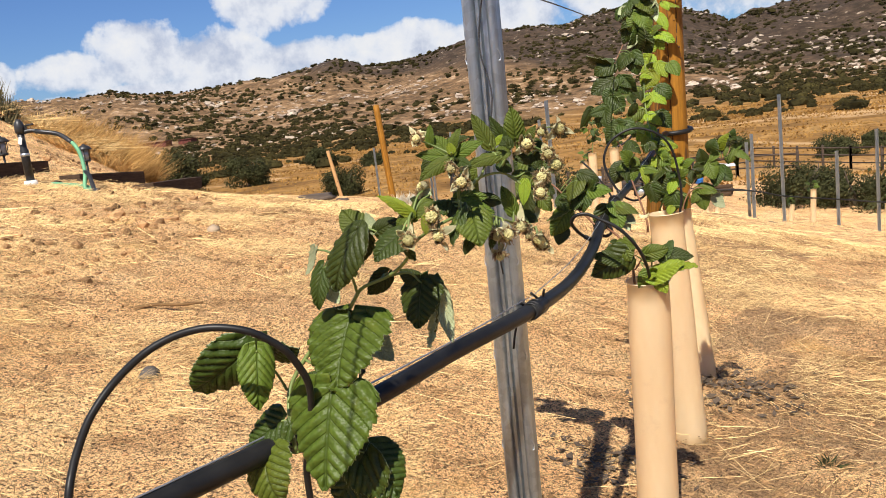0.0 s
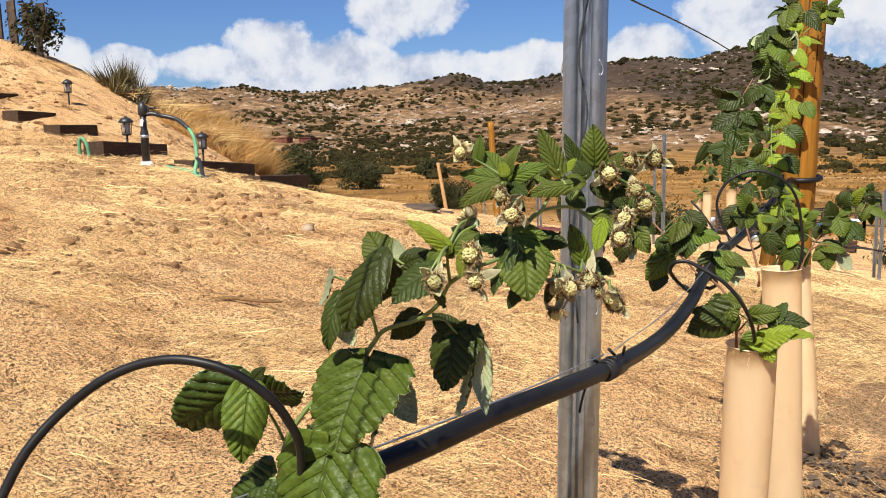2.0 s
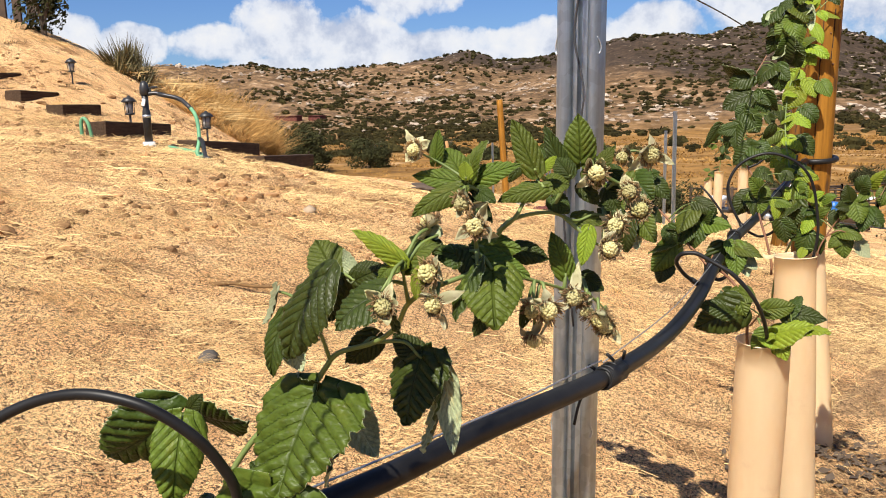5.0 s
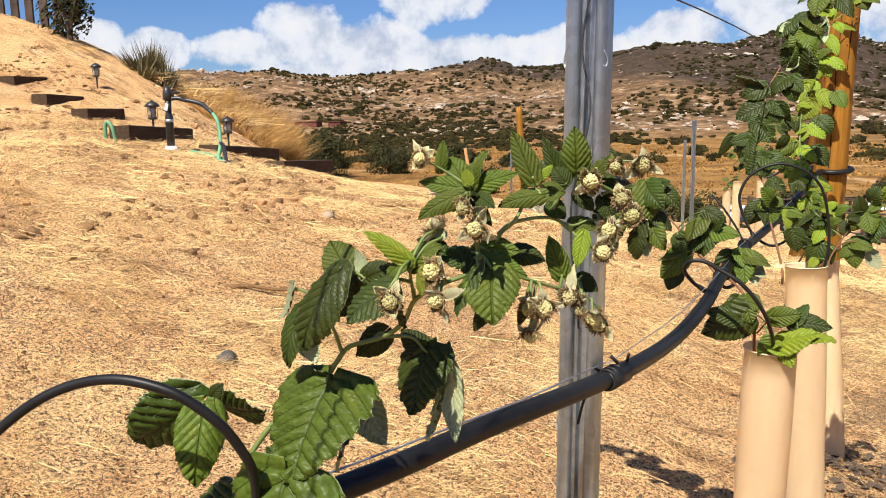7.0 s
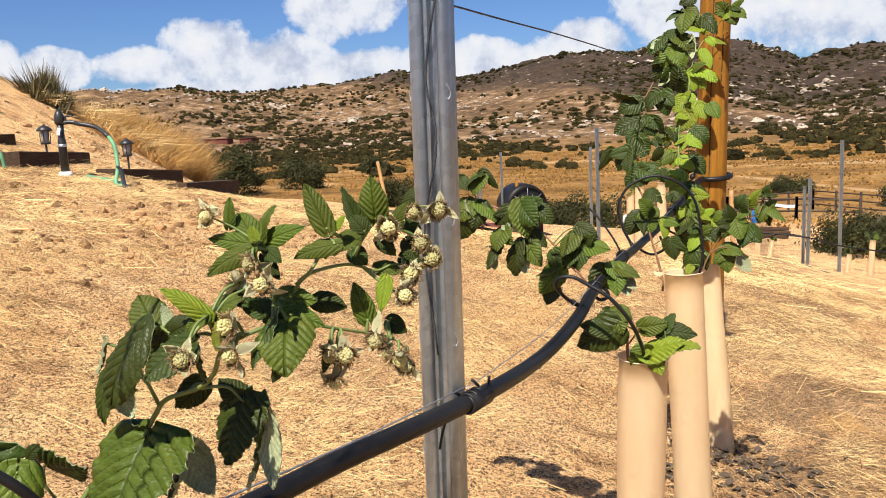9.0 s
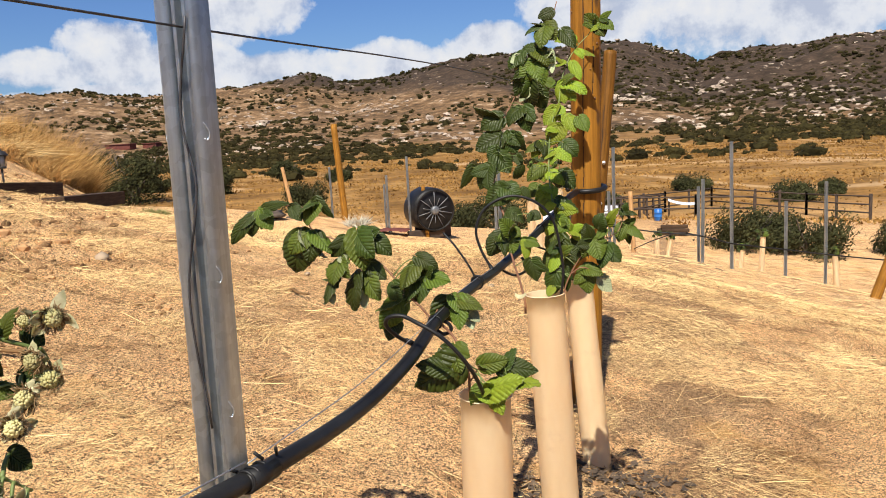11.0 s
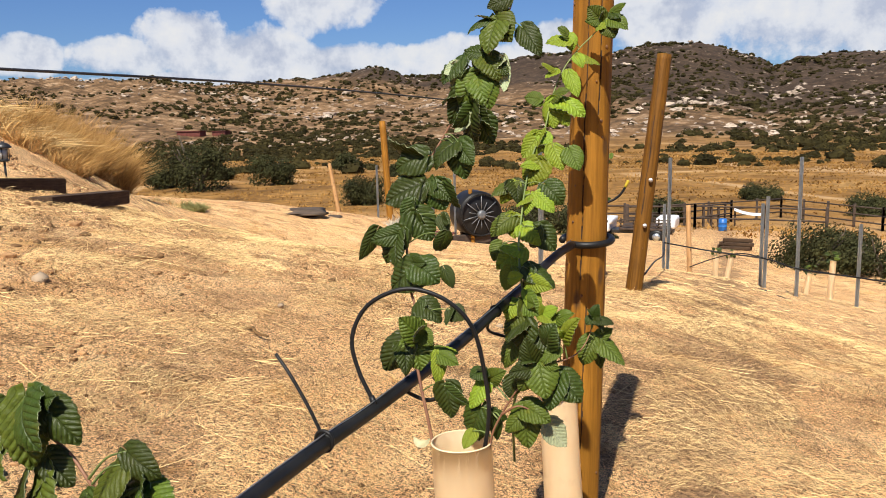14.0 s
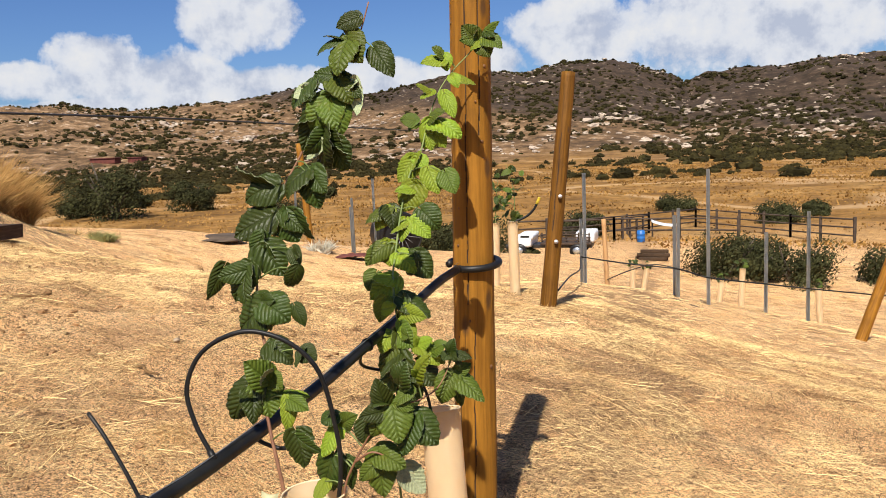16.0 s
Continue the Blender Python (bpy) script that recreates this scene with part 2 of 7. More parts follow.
def leaf_material(name, base, vein, rough=0.42, through=0.18, spec=0.4):
    """Pleated leaf, its green veins painted darker for the valley shade, the underside's lighter; u runs along the
    midrib, v across.
    """
    m, t, b, out = material(name)
    uv = t.nodes.new("ShaderNodeTexCoord").outputs["UV"]
    sep = t.nodes.new("ShaderNodeSeparateXYZ")
    link(t, uv, sep.inputs[0])
    across = math_node(t, "ABSOLUTE", math_node(t, "SUBTRACT", sep.outputs[1], 0.5))
    ph = math_node(t, "SUBTRACT", sep.outputs[0], math_node(t, "MULTIPLY", across, 1.0))
    wave = math_node(t, "ABSOLUTE", math_node(t, "SINE", math_node(t, "MULTIPLY", ph, 23.0)))
    rib = ramp(t, wave, [(0.0, 1.0), (0.10, 0.35), (0.24, 0.0)])
    mid = ramp(t, across, [(0.0, 1.0), (0.008, 0.8), (0.02, 0.0)])
    lines = math_node(t, "MAXIMUM", rib, mid)
    ov = object_vec(t)
    n = noise_tex(t, ov, 16.0, 4.0, 0.6)
    info = t.nodes.new("ShaderNodeObjectInfo")
    c = mixed(t, ramp(t, n, [(0.3, 0.0), (0.7, 1.0)]), tuple(x * 0.72 for x in base), tuple(x * 1.22 for x in base))
    c = mixed(t, math_node(t, "MULTIPLY", lines, 0.6), c, vein)
    c = mixed(t, ramp(t, noise_tex(t, ov, 3.5, 3.0), [(0.58, 0.0), (0.8, 0.4)]), c, (base[0] * 2.4, base[1] * 1.5, base[2] * 1.0))
    hsv = t.nodes.new("ShaderNodeHueSaturation")
    link(t, c, hsv.inputs["Color"])
    link(t, math_node(t, "ADD", math_node(t, "MULTIPLY", info.outputs["Random"], 0.5), 0.75), hsv.inputs["Value"])
    link(t, math_node(t, "ADD", math_node(t, "MULTIPLY", info.outputs["Random"], 0.03), 0.485), hsv.inputs["Hue"])
    col = hsv.outputs[0]
    link(t, col, b.inputs["Base Color"])
    b.inputs["Roughness"].default_value = rough
    b.inputs["Specular IOR Level"].default_value = spec
    cells = t.nodes.new("ShaderNodeTexVoronoi")
    cells.inputs["Scale"].default_value = 26.0
    link(t, ov, cells.inputs["Vector"])
    h = math_node(t, "ADD", math_node(t, "MULTIPLY", cells.outputs[0], -0.35), math_node(t, "MULTIPLY", lines, -1.0))
    bump(t, b, h, 0.6, 0.002)
    tr = t.nodes.new("ShaderNodeBsdfTranslucent")
    link(t, mixed(t, 1.0, col, (1.3, 1.5, 0.5), "MULTIPLY"), tr.inputs[0])
    mx = t.nodes.new("ShaderNodeMixShader")
    mx.inputs[0].default_value = through
    link(t, b.outputs[0], mx.inputs[1])
    link(t, tr.outputs[0], mx.inputs[2])
    link(t, mx.outputs[0], out.inputs[0])
    return m


def wood_material(name, lo, hi, crack=(0.06, 0.03, 0.012), grain=(26.0, 26.0, 1.1), rough=0.62):
    m, t, b, _ = material(name)
    v = object_vec(t, grain)
    n = noise_tex(t, v, 1.6, 7.0, 0.65, 0.7)
    c = ramp(t, n, [(0.25, lo), (0.52, tuple((a + d) / 2 for a, d in zip(lo, hi))), (0.75, hi)])
    big = noise_tex(t, object_vec(t), 5.0, 4.0)
    c = mixed(t, 0.55, c, mixed(t, 1.0, c, ramp(t, big, [(0.3, 0.62), (0.7, 1.2)]), "MULTIPLY"))
    cr = noise_tex(t, object_vec(t, (30.0, 30.0, 0.7)), 1.0, 4.0, 0.6, 0.5)
    c = mixed(t, ramp(t, cr, [(0.30, 0.9), (0.33, 0.0)]), c, crack)
    vor = t.nodes.new("ShaderNodeTexVoronoi")
    vor.inputs["Scale"].default_value = 1.0
    link(t, object_vec(t, (12.0, 12.0, 5.0)), vor.inputs["Vector"])
    c = mixed(t, ramp(t, vor.outputs[0], [(0.10, 0.8), (0.19, 0.0)]), c, tuple(x * 1.3 for x in crack))
    link(t, c, b.inputs["Base Color"])
    b.inputs["Roughness"].default_value = rough
    b.inputs["Specular IOR Level"].default_value = 0.18
    bump(t, b, math_node(t, "ADD", n, math_node(t, "MULTIPLY", ramp(t, cr, [(0.29, 0.0), (0.34, 1.0)]), 1.2)), 0.6, 0.004)
    return m


def steel_material():
    m, t, b, _ = material("galvanised_steel")
    vor = t.nodes.new("ShaderNodeTexVoronoi")
    vor.inputs["Scale"].default_value = 90.0
    link(t, object_vec(t), vor.inputs["Vector"])
    streak = noise_tex(t, object_vec(t, (60.0, 60.0, 3.0)), 1.0, 5.0, 0.6)
    c = ramp(t, streak, [(0.28, (0.36, 0.41, 0.45)), (0.52, (0.53, 0.59, 0.64)), (0.75, (0.74, 0.80, 0.85))])
    sp = t.nodes.new("ShaderNodeSeparateXYZ")
    link(t, vor.outputs["Color"], sp.inputs[0])
    c = mixed(t, 0.4, c, mixed(t, 1.0, c, ramp(t, sp.outputs[0], [(0.0, 0.72), (1.0, 1.2)]), "MULTIPLY"))
    stain = noise_tex(t, object_vec(t, (30, 30, 9)), 1.0, 6.0, 0.7)
    c = mixed(t, ramp(t, stain, [(0.66, 0.0), (0.74, 0.7)]), c, (0.16, 0.12, 0.09))
    link(t, c, b.inputs["Base Color"])
    b.inputs["Metallic"].default_value = 0.82
    link(t, ramp(t, streak, [(0.2, 0.40), (0.8, 0.28)]), b.inputs["Roughness"])
    bump(t, b, streak, 0.25, 0.001)
    return m


def shelter_material():
    """Thin matt plastic that lets some light through."""
    m, t, b, out = material("beige_plastic_shelter")
    v = object_vec(t, (1.0, 1.0, 0.25))
    n = noise_tex(t, v, 22.0, 5.0, 0.6)
    c = ramp(t, n, [(0.3, (0.90, 0.72, 0.455)), (0.7, (0.94, 0.785, 0.53))])
    dust = noise_tex(t, object_vec(t), 14.0, 6.0, 0.7)
    c = mixed(t, ramp(t, dust, [(0.58, 0.0), (0.78, 0.35)]), c, (0.62, 0.43, 0.25))
    link(t, c, b.inputs["Base Color"])
    b.inputs["Roughness"].default_value = 0.55
    bump(t, b, n, 0.25, 0.001)
    tr = t.nodes.new("ShaderNodeBsdfTranslucent")
    link(t, c, tr.inputs[0])
    mx = t.nodes.new("ShaderNodeMixShader")
    mx.inputs[0].default_value = 0.22
    link(t, b.outputs[0], mx.inputs[1])
    link(t, tr.outputs[0], mx.inputs[2])
    link(t, mx.outputs[0], out.inputs[0])
    return m


M_GROUND = ground_material()
M_STEEL = steel_material()
M_LEAF = leaf_material("leaf_green", (0.084, 0.114, 0.013), (0.044, 0.062, 0.008), 0.46, 0.14, 0.25)
M_LEAF_MID = leaf_material("leaf_mid_green", (0.060, 0.084, 0.010), (0.030, 0.044, 0.006), 0.46, 0.10, 0.22)
M_LEAF_DARK = leaf_material("leaf_dark_green", (0.036, 0.053, 0.007), (0.021, 0.032, 0.005), 0.44, 0.08, 0.26)
M_LEAF_YOUNG = leaf_material("leaf_yellow_green", (0.21, 0.27, 0.022), (0.17, 0.22, 0.022), 0.48, 0.22, 0.25)
M_UNDER = leaf_material("leaf_silvery_underside", (0.33, 0.37, 0.21), (0.42, 0.45, 0.30), 0.75, 0.05, 0.2)
M_CANE = simple("green_cane", (0.10, 0.15, 0.035), (0.20, 0.25, 0.07), 60, 0.55)
M_CANE_RED = simple("reddish_cane", (0.16, 0.06, 0.03), (0.28, 0.14, 0.07), 60, 0.55)
M_PETAL = simple("pale_sepal", (0.36, 0.36, 0.15), (0.74, 0.68, 0.46), 120, 0.7, vary=0.5)
M_DRUPE = simple("greenish_drupelets", (0.34, 0.32, 0.11), (0.58, 0.51, 0.25), 120, 0.6, vary=0.5)
M_STAMEN = simple("withered_stamens", (0.16, 0.09, 0.035), (0.36, 0.24, 0.11), 200, 0.8)
M_SHELTER = shelter_material()
M_POLY = simple("black_polythene", (0.006, 0.006, 0.0065), (0.019, 0.0185, 0.018), 40, 0.44, 0, 0.0004, spec=0.26)
# near-black wood that paints the shade inside the post cracks
M_CRACK = simple("shaded_split_wood", (0.025, 0.012, 0.005), (0.07, 0.033, 0.012), 60, 0.9)
M_KNOT = simple("brown_knot", (0.07, 0.028, 0.008), (0.20, 0.085, 0.02), 90, 0.7)
M_POST = wood_material("treated_pine", (0.12, 0.047, 0.005), (0.41, 0.185, 0.022))
M_YELLOW = simple("yellow_plastic", (0.55, 0.40, 0.02), (0.70, 0.52, 0.05), 30, 0.5, 0, 0)
# darker copy of the pine: the leaning post's shaded face is in its colour
M_POST_SHADED = wood_material("shaded_pine", (0.066, 0.026, 0.003), (0.225, 0.098, 0.011))
M_STAKE = wood_material("weathered_stake", (0.36, 0.19, 0.075), (0.55, 0.33, 0.15))
M_TIE = wood_material("creosoted_timber", (0.026, 0.015, 0.009), (0.11, 0.068, 0.040), grain=(4.0, 40.0, 40.0), rough=0.8)
M_RAIL = simple("dark_fence_timber", (0.028, 0.018, 0.012), (0.08, 0.052, 0.034), 20, 0.8)
M_WIRE = simple("galvanised_wire", (0.35, 0.36, 0.37), (0.55, 0.56, 0.57), 80, 0.35, 0.8, 0)
M_CABLE = simple("black_cable", (0.018, 0.018, 0.02), (0.04, 0.04, 0.045), 60, 0.5, 0, 0)
M_HOSE = simple("green_hose", (0.08, 0.24, 0.12), (0.16, 0.38, 0.20), 30, 0.5)
M_BLACK = simple("black_painted_metal", (0.015, 0.015, 0.016), (0.05, 0.05, 0.05), 40, 0.4, 0.3)
M_DULL = simple("dull_grey_metal", (0.10, 0.11, 0.12), (0.24, 0.25, 0.26), 30, 0.5, 0.4)
M_GLASSY = simple("frosted_lamp_glass", (0.42, 0.42, 0.40), (0.62, 0.62, 0.58), 40, 0.25)
M_WHITE = simple("white_paint", (0.70, 0.71, 0.72), (0.82, 0.82, 0.82), 10, 0.35)
M_BLUE = simple("blue_plastic", (0.015, 0.12, 0.42), (0.03, 0.19, 0.55), 10, 0.4)
M_RUST = simple("rust_red_paint", (0.10, 0.024, 0.018), (0.17, 0.045, 0.03), 10, 0.8)
M_BLOOM = simple("bleached_wildflower", (0.46, 0.42, 0.32), (0.66, 0.62, 0.50), 30, 0.85)
M_STONE = simple("pale_stone", (0.24, 0.17, 0.105), (0.42, 0.32, 0.215), 18, 0.85, 0, 0.004)
M_BASALT = simple("dark_stone", (0.05, 0.042, 0.036), (0.11, 0.092, 0.078), 30, 0.85, 0, 0.004)
M_ROCK = simple("granite_outcrop", (0.24, 0.18, 0.13), (0.52, 0.42, 0.325), 0.4, 0.9, 0, 0.2)
M_BRUSH = simple("grey_green_brush", (0.010, 0.009, 0.003), (0.052, 0.042, 0.013), 2.0, 0.9, 0, 0, spec=0.1, island=0.7)
M_OAK = simple("oak_leaves", (0.016, 0.018, 0.006), (0.070, 0.070, 0.025), 3.0, 0.9, 0, 0, spec=0.15, island=0.6)
M_TRUNK = simple("bark", (0.06, 0.045, 0.03), (0.14, 0.11, 0.08), 12, 0.9, 0, 0.01)
M_BARK_DARK = simple("dark_rotten_timber", (0.030, 0.020, 0.013), (0.12, 0.082, 0.052), 14, 0.9, 0, 0.01)
M_STRAW = simple("straw", (0.58, 0.36, 0.14), (0.95, 0.68, 0.32), 6, 0.75, 0, 0, spec=0.3, island=0.95)
M_CLOD = simple("earth_clods", (0.15, 0.082, 0.040), (0.52, 0.30, 0.14), 30, 0.95, 0, 0, spec=0.1, island=0.9)
M_TWIG = simple("brown_twigs", (0.11, 0.058, 0.024), (0.46, 0.265, 0.11), 6, 0.85, 0, 0, spec=0.2, island=1.2)
M_DRYBUSH = simple("golden_dry_grass", (0.40, 0.22, 0.06), (0.68, 0.42, 0.16), 3, 0.85, 0, 0, spec=0.2, island=0.8)
M_FIELD = simple("ochre_field_grass", (0.18, 0.092, 0.022), (0.36, 0.20, 0.060), 0.2, 0.9, 0, 0, spec=0.1, island=0.8)
M_DEAD = simple("withered_stems", (0.07, 0.042, 0.02), (0.26, 0.155, 0.07), 12, 0.85, 0, 0, spec=0.1, island=0.8)
M_SAGE = simple("sage_green_stems", (0.07, 0.062, 0.026), (0.20, 0.17, 0.075), 6, 0.8, 0, 0)
M_LIME = simple("lime_green_weed", (0.20, 0.20, 0.06), (0.36, 0.34, 0.13), 12, 0.8, 0, 0)

# ---------- the lie of the land ----------
BUMP_X, BUMP_Y = (-17, -13.5, -10, -6.5, -3, 0.5, 4), (0, 3.5, 7, 10.5, 14, 17.5, 21)
LAND = (0.09, -0.157, -0.115)
BUMPS = (-0.004, 0.088, 0.054, -0.382, 0.125, 0.074, -0.033, -0.194, -0.275, 1.356, 0.253, -0.668, -0.217, -0.112, -0.271, -1.42, 0.83, 0.969, -0.19, 0.351, -0.155, 0.436, 0.429, 0.312, -0.887, -0.753, 0.151, -0.219, -0.101, -0.013, 0.15, 0.09, -0.034, -0.01, -0.105, -0.23, 0.097, 0.094, 0.407, 0.4, -0.053, -0.11, 0.016, 0.331, -0.034, -0.202, -0.013, -0.159, -0.11)
# skyline: degrees left of +y, degrees up
SKYLINE = [(-60, 2.5), (-30, 3.4), (-14.3, 3.64), (-12, 3.66), (-8.3, 3.3), (-5.4, 3.3), (-2.45, 2.75), (-0.4, 3.66), (2.0, 4.48), (5.8, 4.3), (7.8, 3.9), (12.4, 4.25), (15.5, 3.7), (18.2, 3.1), (21.8, 2.8),
           (23.9, 3.35), (25.7, 2.8), (28.8, 2.5), (34.9, 2.55), (38.5, 2.75), (41.0, 2.6), (48, 2.75), (70, 3.0)]
VALLEY = [(0, -1.0), (20, -1.8), (35, -3.9), (57, -6.5), (100, -6.9), (200, -9.4), (260, -9.6), (5000, -9.6)]


def smooth(a, b, x):
    k = min(1.0, max(0.0, (x - a) / (b - a)))
    return k * k * (3 - 2 * k)


def table(rows, x):
    for (x0, y0), (x1, y1) in zip(rows, rows[1:]):
        if x <= x1:
            return y0 + (y1 - y0) * max(0.0, (x - x0) / (x1 - x0))
    return rows[-1][1]


def near_land(x, y):
    z = LAND[0] + LAND[1] * x + LAND[2] * y
    k = 0
    for bx in BUMP_X:
        for by in BUMP_Y:
            z += BUMPS[k] * math.exp(-((x - bx) ** 2 + (y - by) ** 2) / 20)
            k += 1
    # the dip below the leaning post
    return z - 0.28 * math.exp(-((x - 1.3) / 1.7) ** 2 - ((y - 11.3) / 3.0) ** 2)


def land(x, y, rough=True):
    """Height of the ground."""
    r = math.hypot(x, y)
    k = smooth(19, 34, r)
    if y < 0 or abs(x) > y * 1.9:
        k = smooth(12, 26, r)
    z = 0.0
    if k < 1:
        z = near_land(x, y)
        if rough:
            z += (noise.noise((x * 1.3, y * 1.3, 0.4)) * 0.028 + noise.noise((x * 4.1, y * 4.1, 2.0)) * 0.014 + noise.noise((x * 11, y * 11, 5.0)) * 0.009 + max(0.0, noise.noise((x * 26, y * 26, 8.0)) - 0.1) * 0.012 * max(0.0, 0.2 + noise.noise((x * 1.7, y * 1.7, 6.0))) * 2) * smooth(0.2, 1.2, r)
    if k > 0:
        az = math.degrees(math.atan2(-x, y))
        v = table(VALLEY, r)
        if rough:
            v += noise.noise((x * 0.05, y * 0.05, 1.0)) * 0.5 * smooth(30, 60, r)
        if r > 200:
            top = 1.2 + 640 * math.tan(radians(table(SKYLINE, az)))
            if rough:
                top += noise.noise((az * 0.9, 3.0, 0.0)) * 2.2 + noise.noise((az * 3.1, 7.0, 0.0)) * 1.0
            h = smooth(215, 640, r)
            spur = noise.fractal((x * 0.009, y * 0.009, 2.0), 1.0, 2.0, 5) * 9.0 * smooth(240, 380, r) * (1 - 0.75 * smooth(560, 640, r)) if rough else 0.0
            v = v + (top - v) * (0.55 * h + 0.45 * h * h) + spur * h
            v -= 60 * smooth(650, 1400, r)
            v = max(v, -25)
        z = z * (1 - k) + v * k
    return z


def at_ground(x, y, dz=0.0):
    return Vector((x, y, land(x, y) + dz))


# ---------- building tools ----------
def obj(name, bm, mats, parent=None, label="", smooth_shade=True):
    me = bpy.data.meshes.new(name)
    bm.to_mesh(me)
    bm.free()
    for m in (mats if isinstance(mats, (list, tuple)) else [mats]):
        me.materials.append(m)
    if smooth_shade:
        me.polygons.foreach_set("use_smooth", [True] * len(me.polygons))
    ob = new(name, me)
    if parent is not None:
        ob.parent = parent
    if label:
        ob["label"] = label
    return ob


def part(name, bm, mats, parent, label="", smooth_shade=True):
    return obj(name, bm, mats, parent, label, smooth_shade)


def thing(name, place, label, category, group="", kind="", rz=0.0):
    ob = new(name)
    ob.empty_display_size = 0.05
    ob.matrix_basis = pose(*place, 0, 0, rz)
    return tagged(ob, label, category, group, kind)


def curve_points(pts, per=8):
    """A smooth line through the points."""
    p = [Vector(q) for q in pts]
    if len(p) == 2:
        return [p[0].lerp(p[1], i / per) for i in range(per + 1)]
    q = [p[0] * 2 - p[1]] + p + [p[-1] * 2 - p[-2]]
    out = []
    for i in range(1, len(q) - 2):
        a, b, c, d = q[i - 1:i + 3]
        for k in range(per):
            s = k / per
            out.append(0.5 * ((2 * b) + (c - a) * s + (2 * a - 5 * b + 4 * c - d) * s * s + (3 * b - a - 3 * c + d) * s ** 3))
    out.append(p[-1])
    return out


def add_tube(bm, pts, radius, sides=8, cap=True, mat=0):
    """A round tube along the points; radius a number or a function of 0..1."""
    n = len(pts)
    rings, side = [], None
    for i, p in enumerate(pts):
        way = (pts[min(i + 1, n - 1)] - pts[max(i - 1, 0)]).normalized()
        if side is None:
            side = way.orthogonal().normalized()
        side = (side - way * side.dot(way)).normalized()
        up = way.cross(side)
        r = radius(i / (n - 1)) if callable(radius) else radius
        rings.append([bm.verts.new(p + (side * math.cos(a) + up * math.sin(a)) * r) for a in (2 * math.pi * k / sides for k in range(sides))])
    for a, b in zip(rings, rings[1:]):
        for k in range(sides):
            f = bm.faces.new((a[k], a[(k + 1) % sides], b[(k + 1) % sides], b[k]))
            f.material_index = mat
    if cap:
        bm.faces.new(rings[0][::-1]).material_index = mat
        bm.faces.new(rings[-1]).material_index = mat
    return rings


def tube(pts, radius, sides=8, per=8):
    bm = bmesh.new()
    add_tube(bm, curve_points(pts, per), radius, sides)
    return bm


def add_box(bm, size, place=(0, 0, 0), turn=None, bevel=0.0, mat=0):
    m = Matrix.Translation(place) @ (turn or Matrix()) @ Matrix.Diagonal((*size, 1))
    vs = bmesh.ops.create_cube(bm, size=1.0, matrix=m)["verts"]
    fs = {f for v in vs for f in v.link_faces}
    for f in fs:
        f.material_index = mat
    if bevel:
        bmesh.ops.bevel(bm, geom=list({e for f in fs for e in f.edges}), offset=bevel, segments=2, affect="EDGES", profile=0.7)


def box(size, place=(0, 0, 0), turn=None, bevel=0.0):
    bm = bmesh.new()
    add_box(bm, size, place, turn, bevel)
    return bm


def lathe(rows, sides=16, turn=None, place=(0, 0, 0)):
    """A turned body from (radius, height) rows."""
    bm = bmesh.new()
    rings = []
    for r, z in rows:
        rings.append([bm.verts.new((r * math.cos(a), r * math.sin(a), z)) for a in (2 * math.pi * k / sides for k in range(sides))])
    for a, b in zip(rings, rings[1:]):
        for k in range(sides):
            bm.faces.new((a[k], a[(k + 1) % sides], b[(k + 1) % sides], b[k]))
    bm.faces.new(rings[0][::-1])
    bm.faces.new(rings[-1])
    if turn is not None:
        bm.transform(turn)
    bm.transform(Matrix.Translation(place))
    return bm


def rock_bm(size, seed, squash=0.7, rough=0.35, sub=2):
    bm = bmesh.new()
    bmesh.ops.create_icosphere(bm, subdivisions=sub, radius=1.0)
    for v in bm.verts:
        n = noise.noise(v.co * 1.1 + Vector((seed * 7.3, 0, 0))) + 0.5 * noise.noise(v.co * 2.7 + Vector((0, seed * 3.1, 0)))
        v.co *= 1 + rough * n
        v.co.z *= squash
        v.co *= size
    return bm


# ---------- the ground ----------
def build_ground():
    spokes = 560
    radii = [0.05 * 20 ** (i / 24) for i in range(24)] + [20 ** (i / 230) for i in range(230)] + [20 * 230 ** (i / 140) for i in range(141)]
    rings = len(radii)
    # more spokes ahead than behind
    angles, a = [], 0.0
    for k in range(spokes):
        s = k / spokes
        angles.append(s)
    def az(s):
        return radians(-25 + 90 * s / 0.72) if s < 0.72 else radians(65 + 270 * (s - 0.72) / 0.28)
    verts = [(0.0, 0.0, land(0, 0))]
    for r in radii:
        for s in angles:
            x, y = -r * math.sin(az(s)), r * math.cos(az(s))
            verts.append((x, y, land(x, y)))
    faces = []
    for k in range(spokes):
        faces.append((0, 1 + k, 1 + (k + 1) % spokes))
    for i in range(rings - 1):
        o, q = 1 + i * spokes, 1 + (i + 1) * spokes
        for k in range(spokes):
            k2 = (k + 1) % spokes
            faces.append((o + k, q + k, q + k2, o + k2))
    me = bpy.data.meshes.new("ground")
    me.from_pydata(verts, [], faces)
    me.materials.append(M_GROUND)
    me.polygons.foreach_set("use_smooth", [True] * len(me.polygons))
    tagged(new("ground", me), "dry sandy ground littered with straw, rising to rocky hills", "ground", kind="structure")


build_ground()

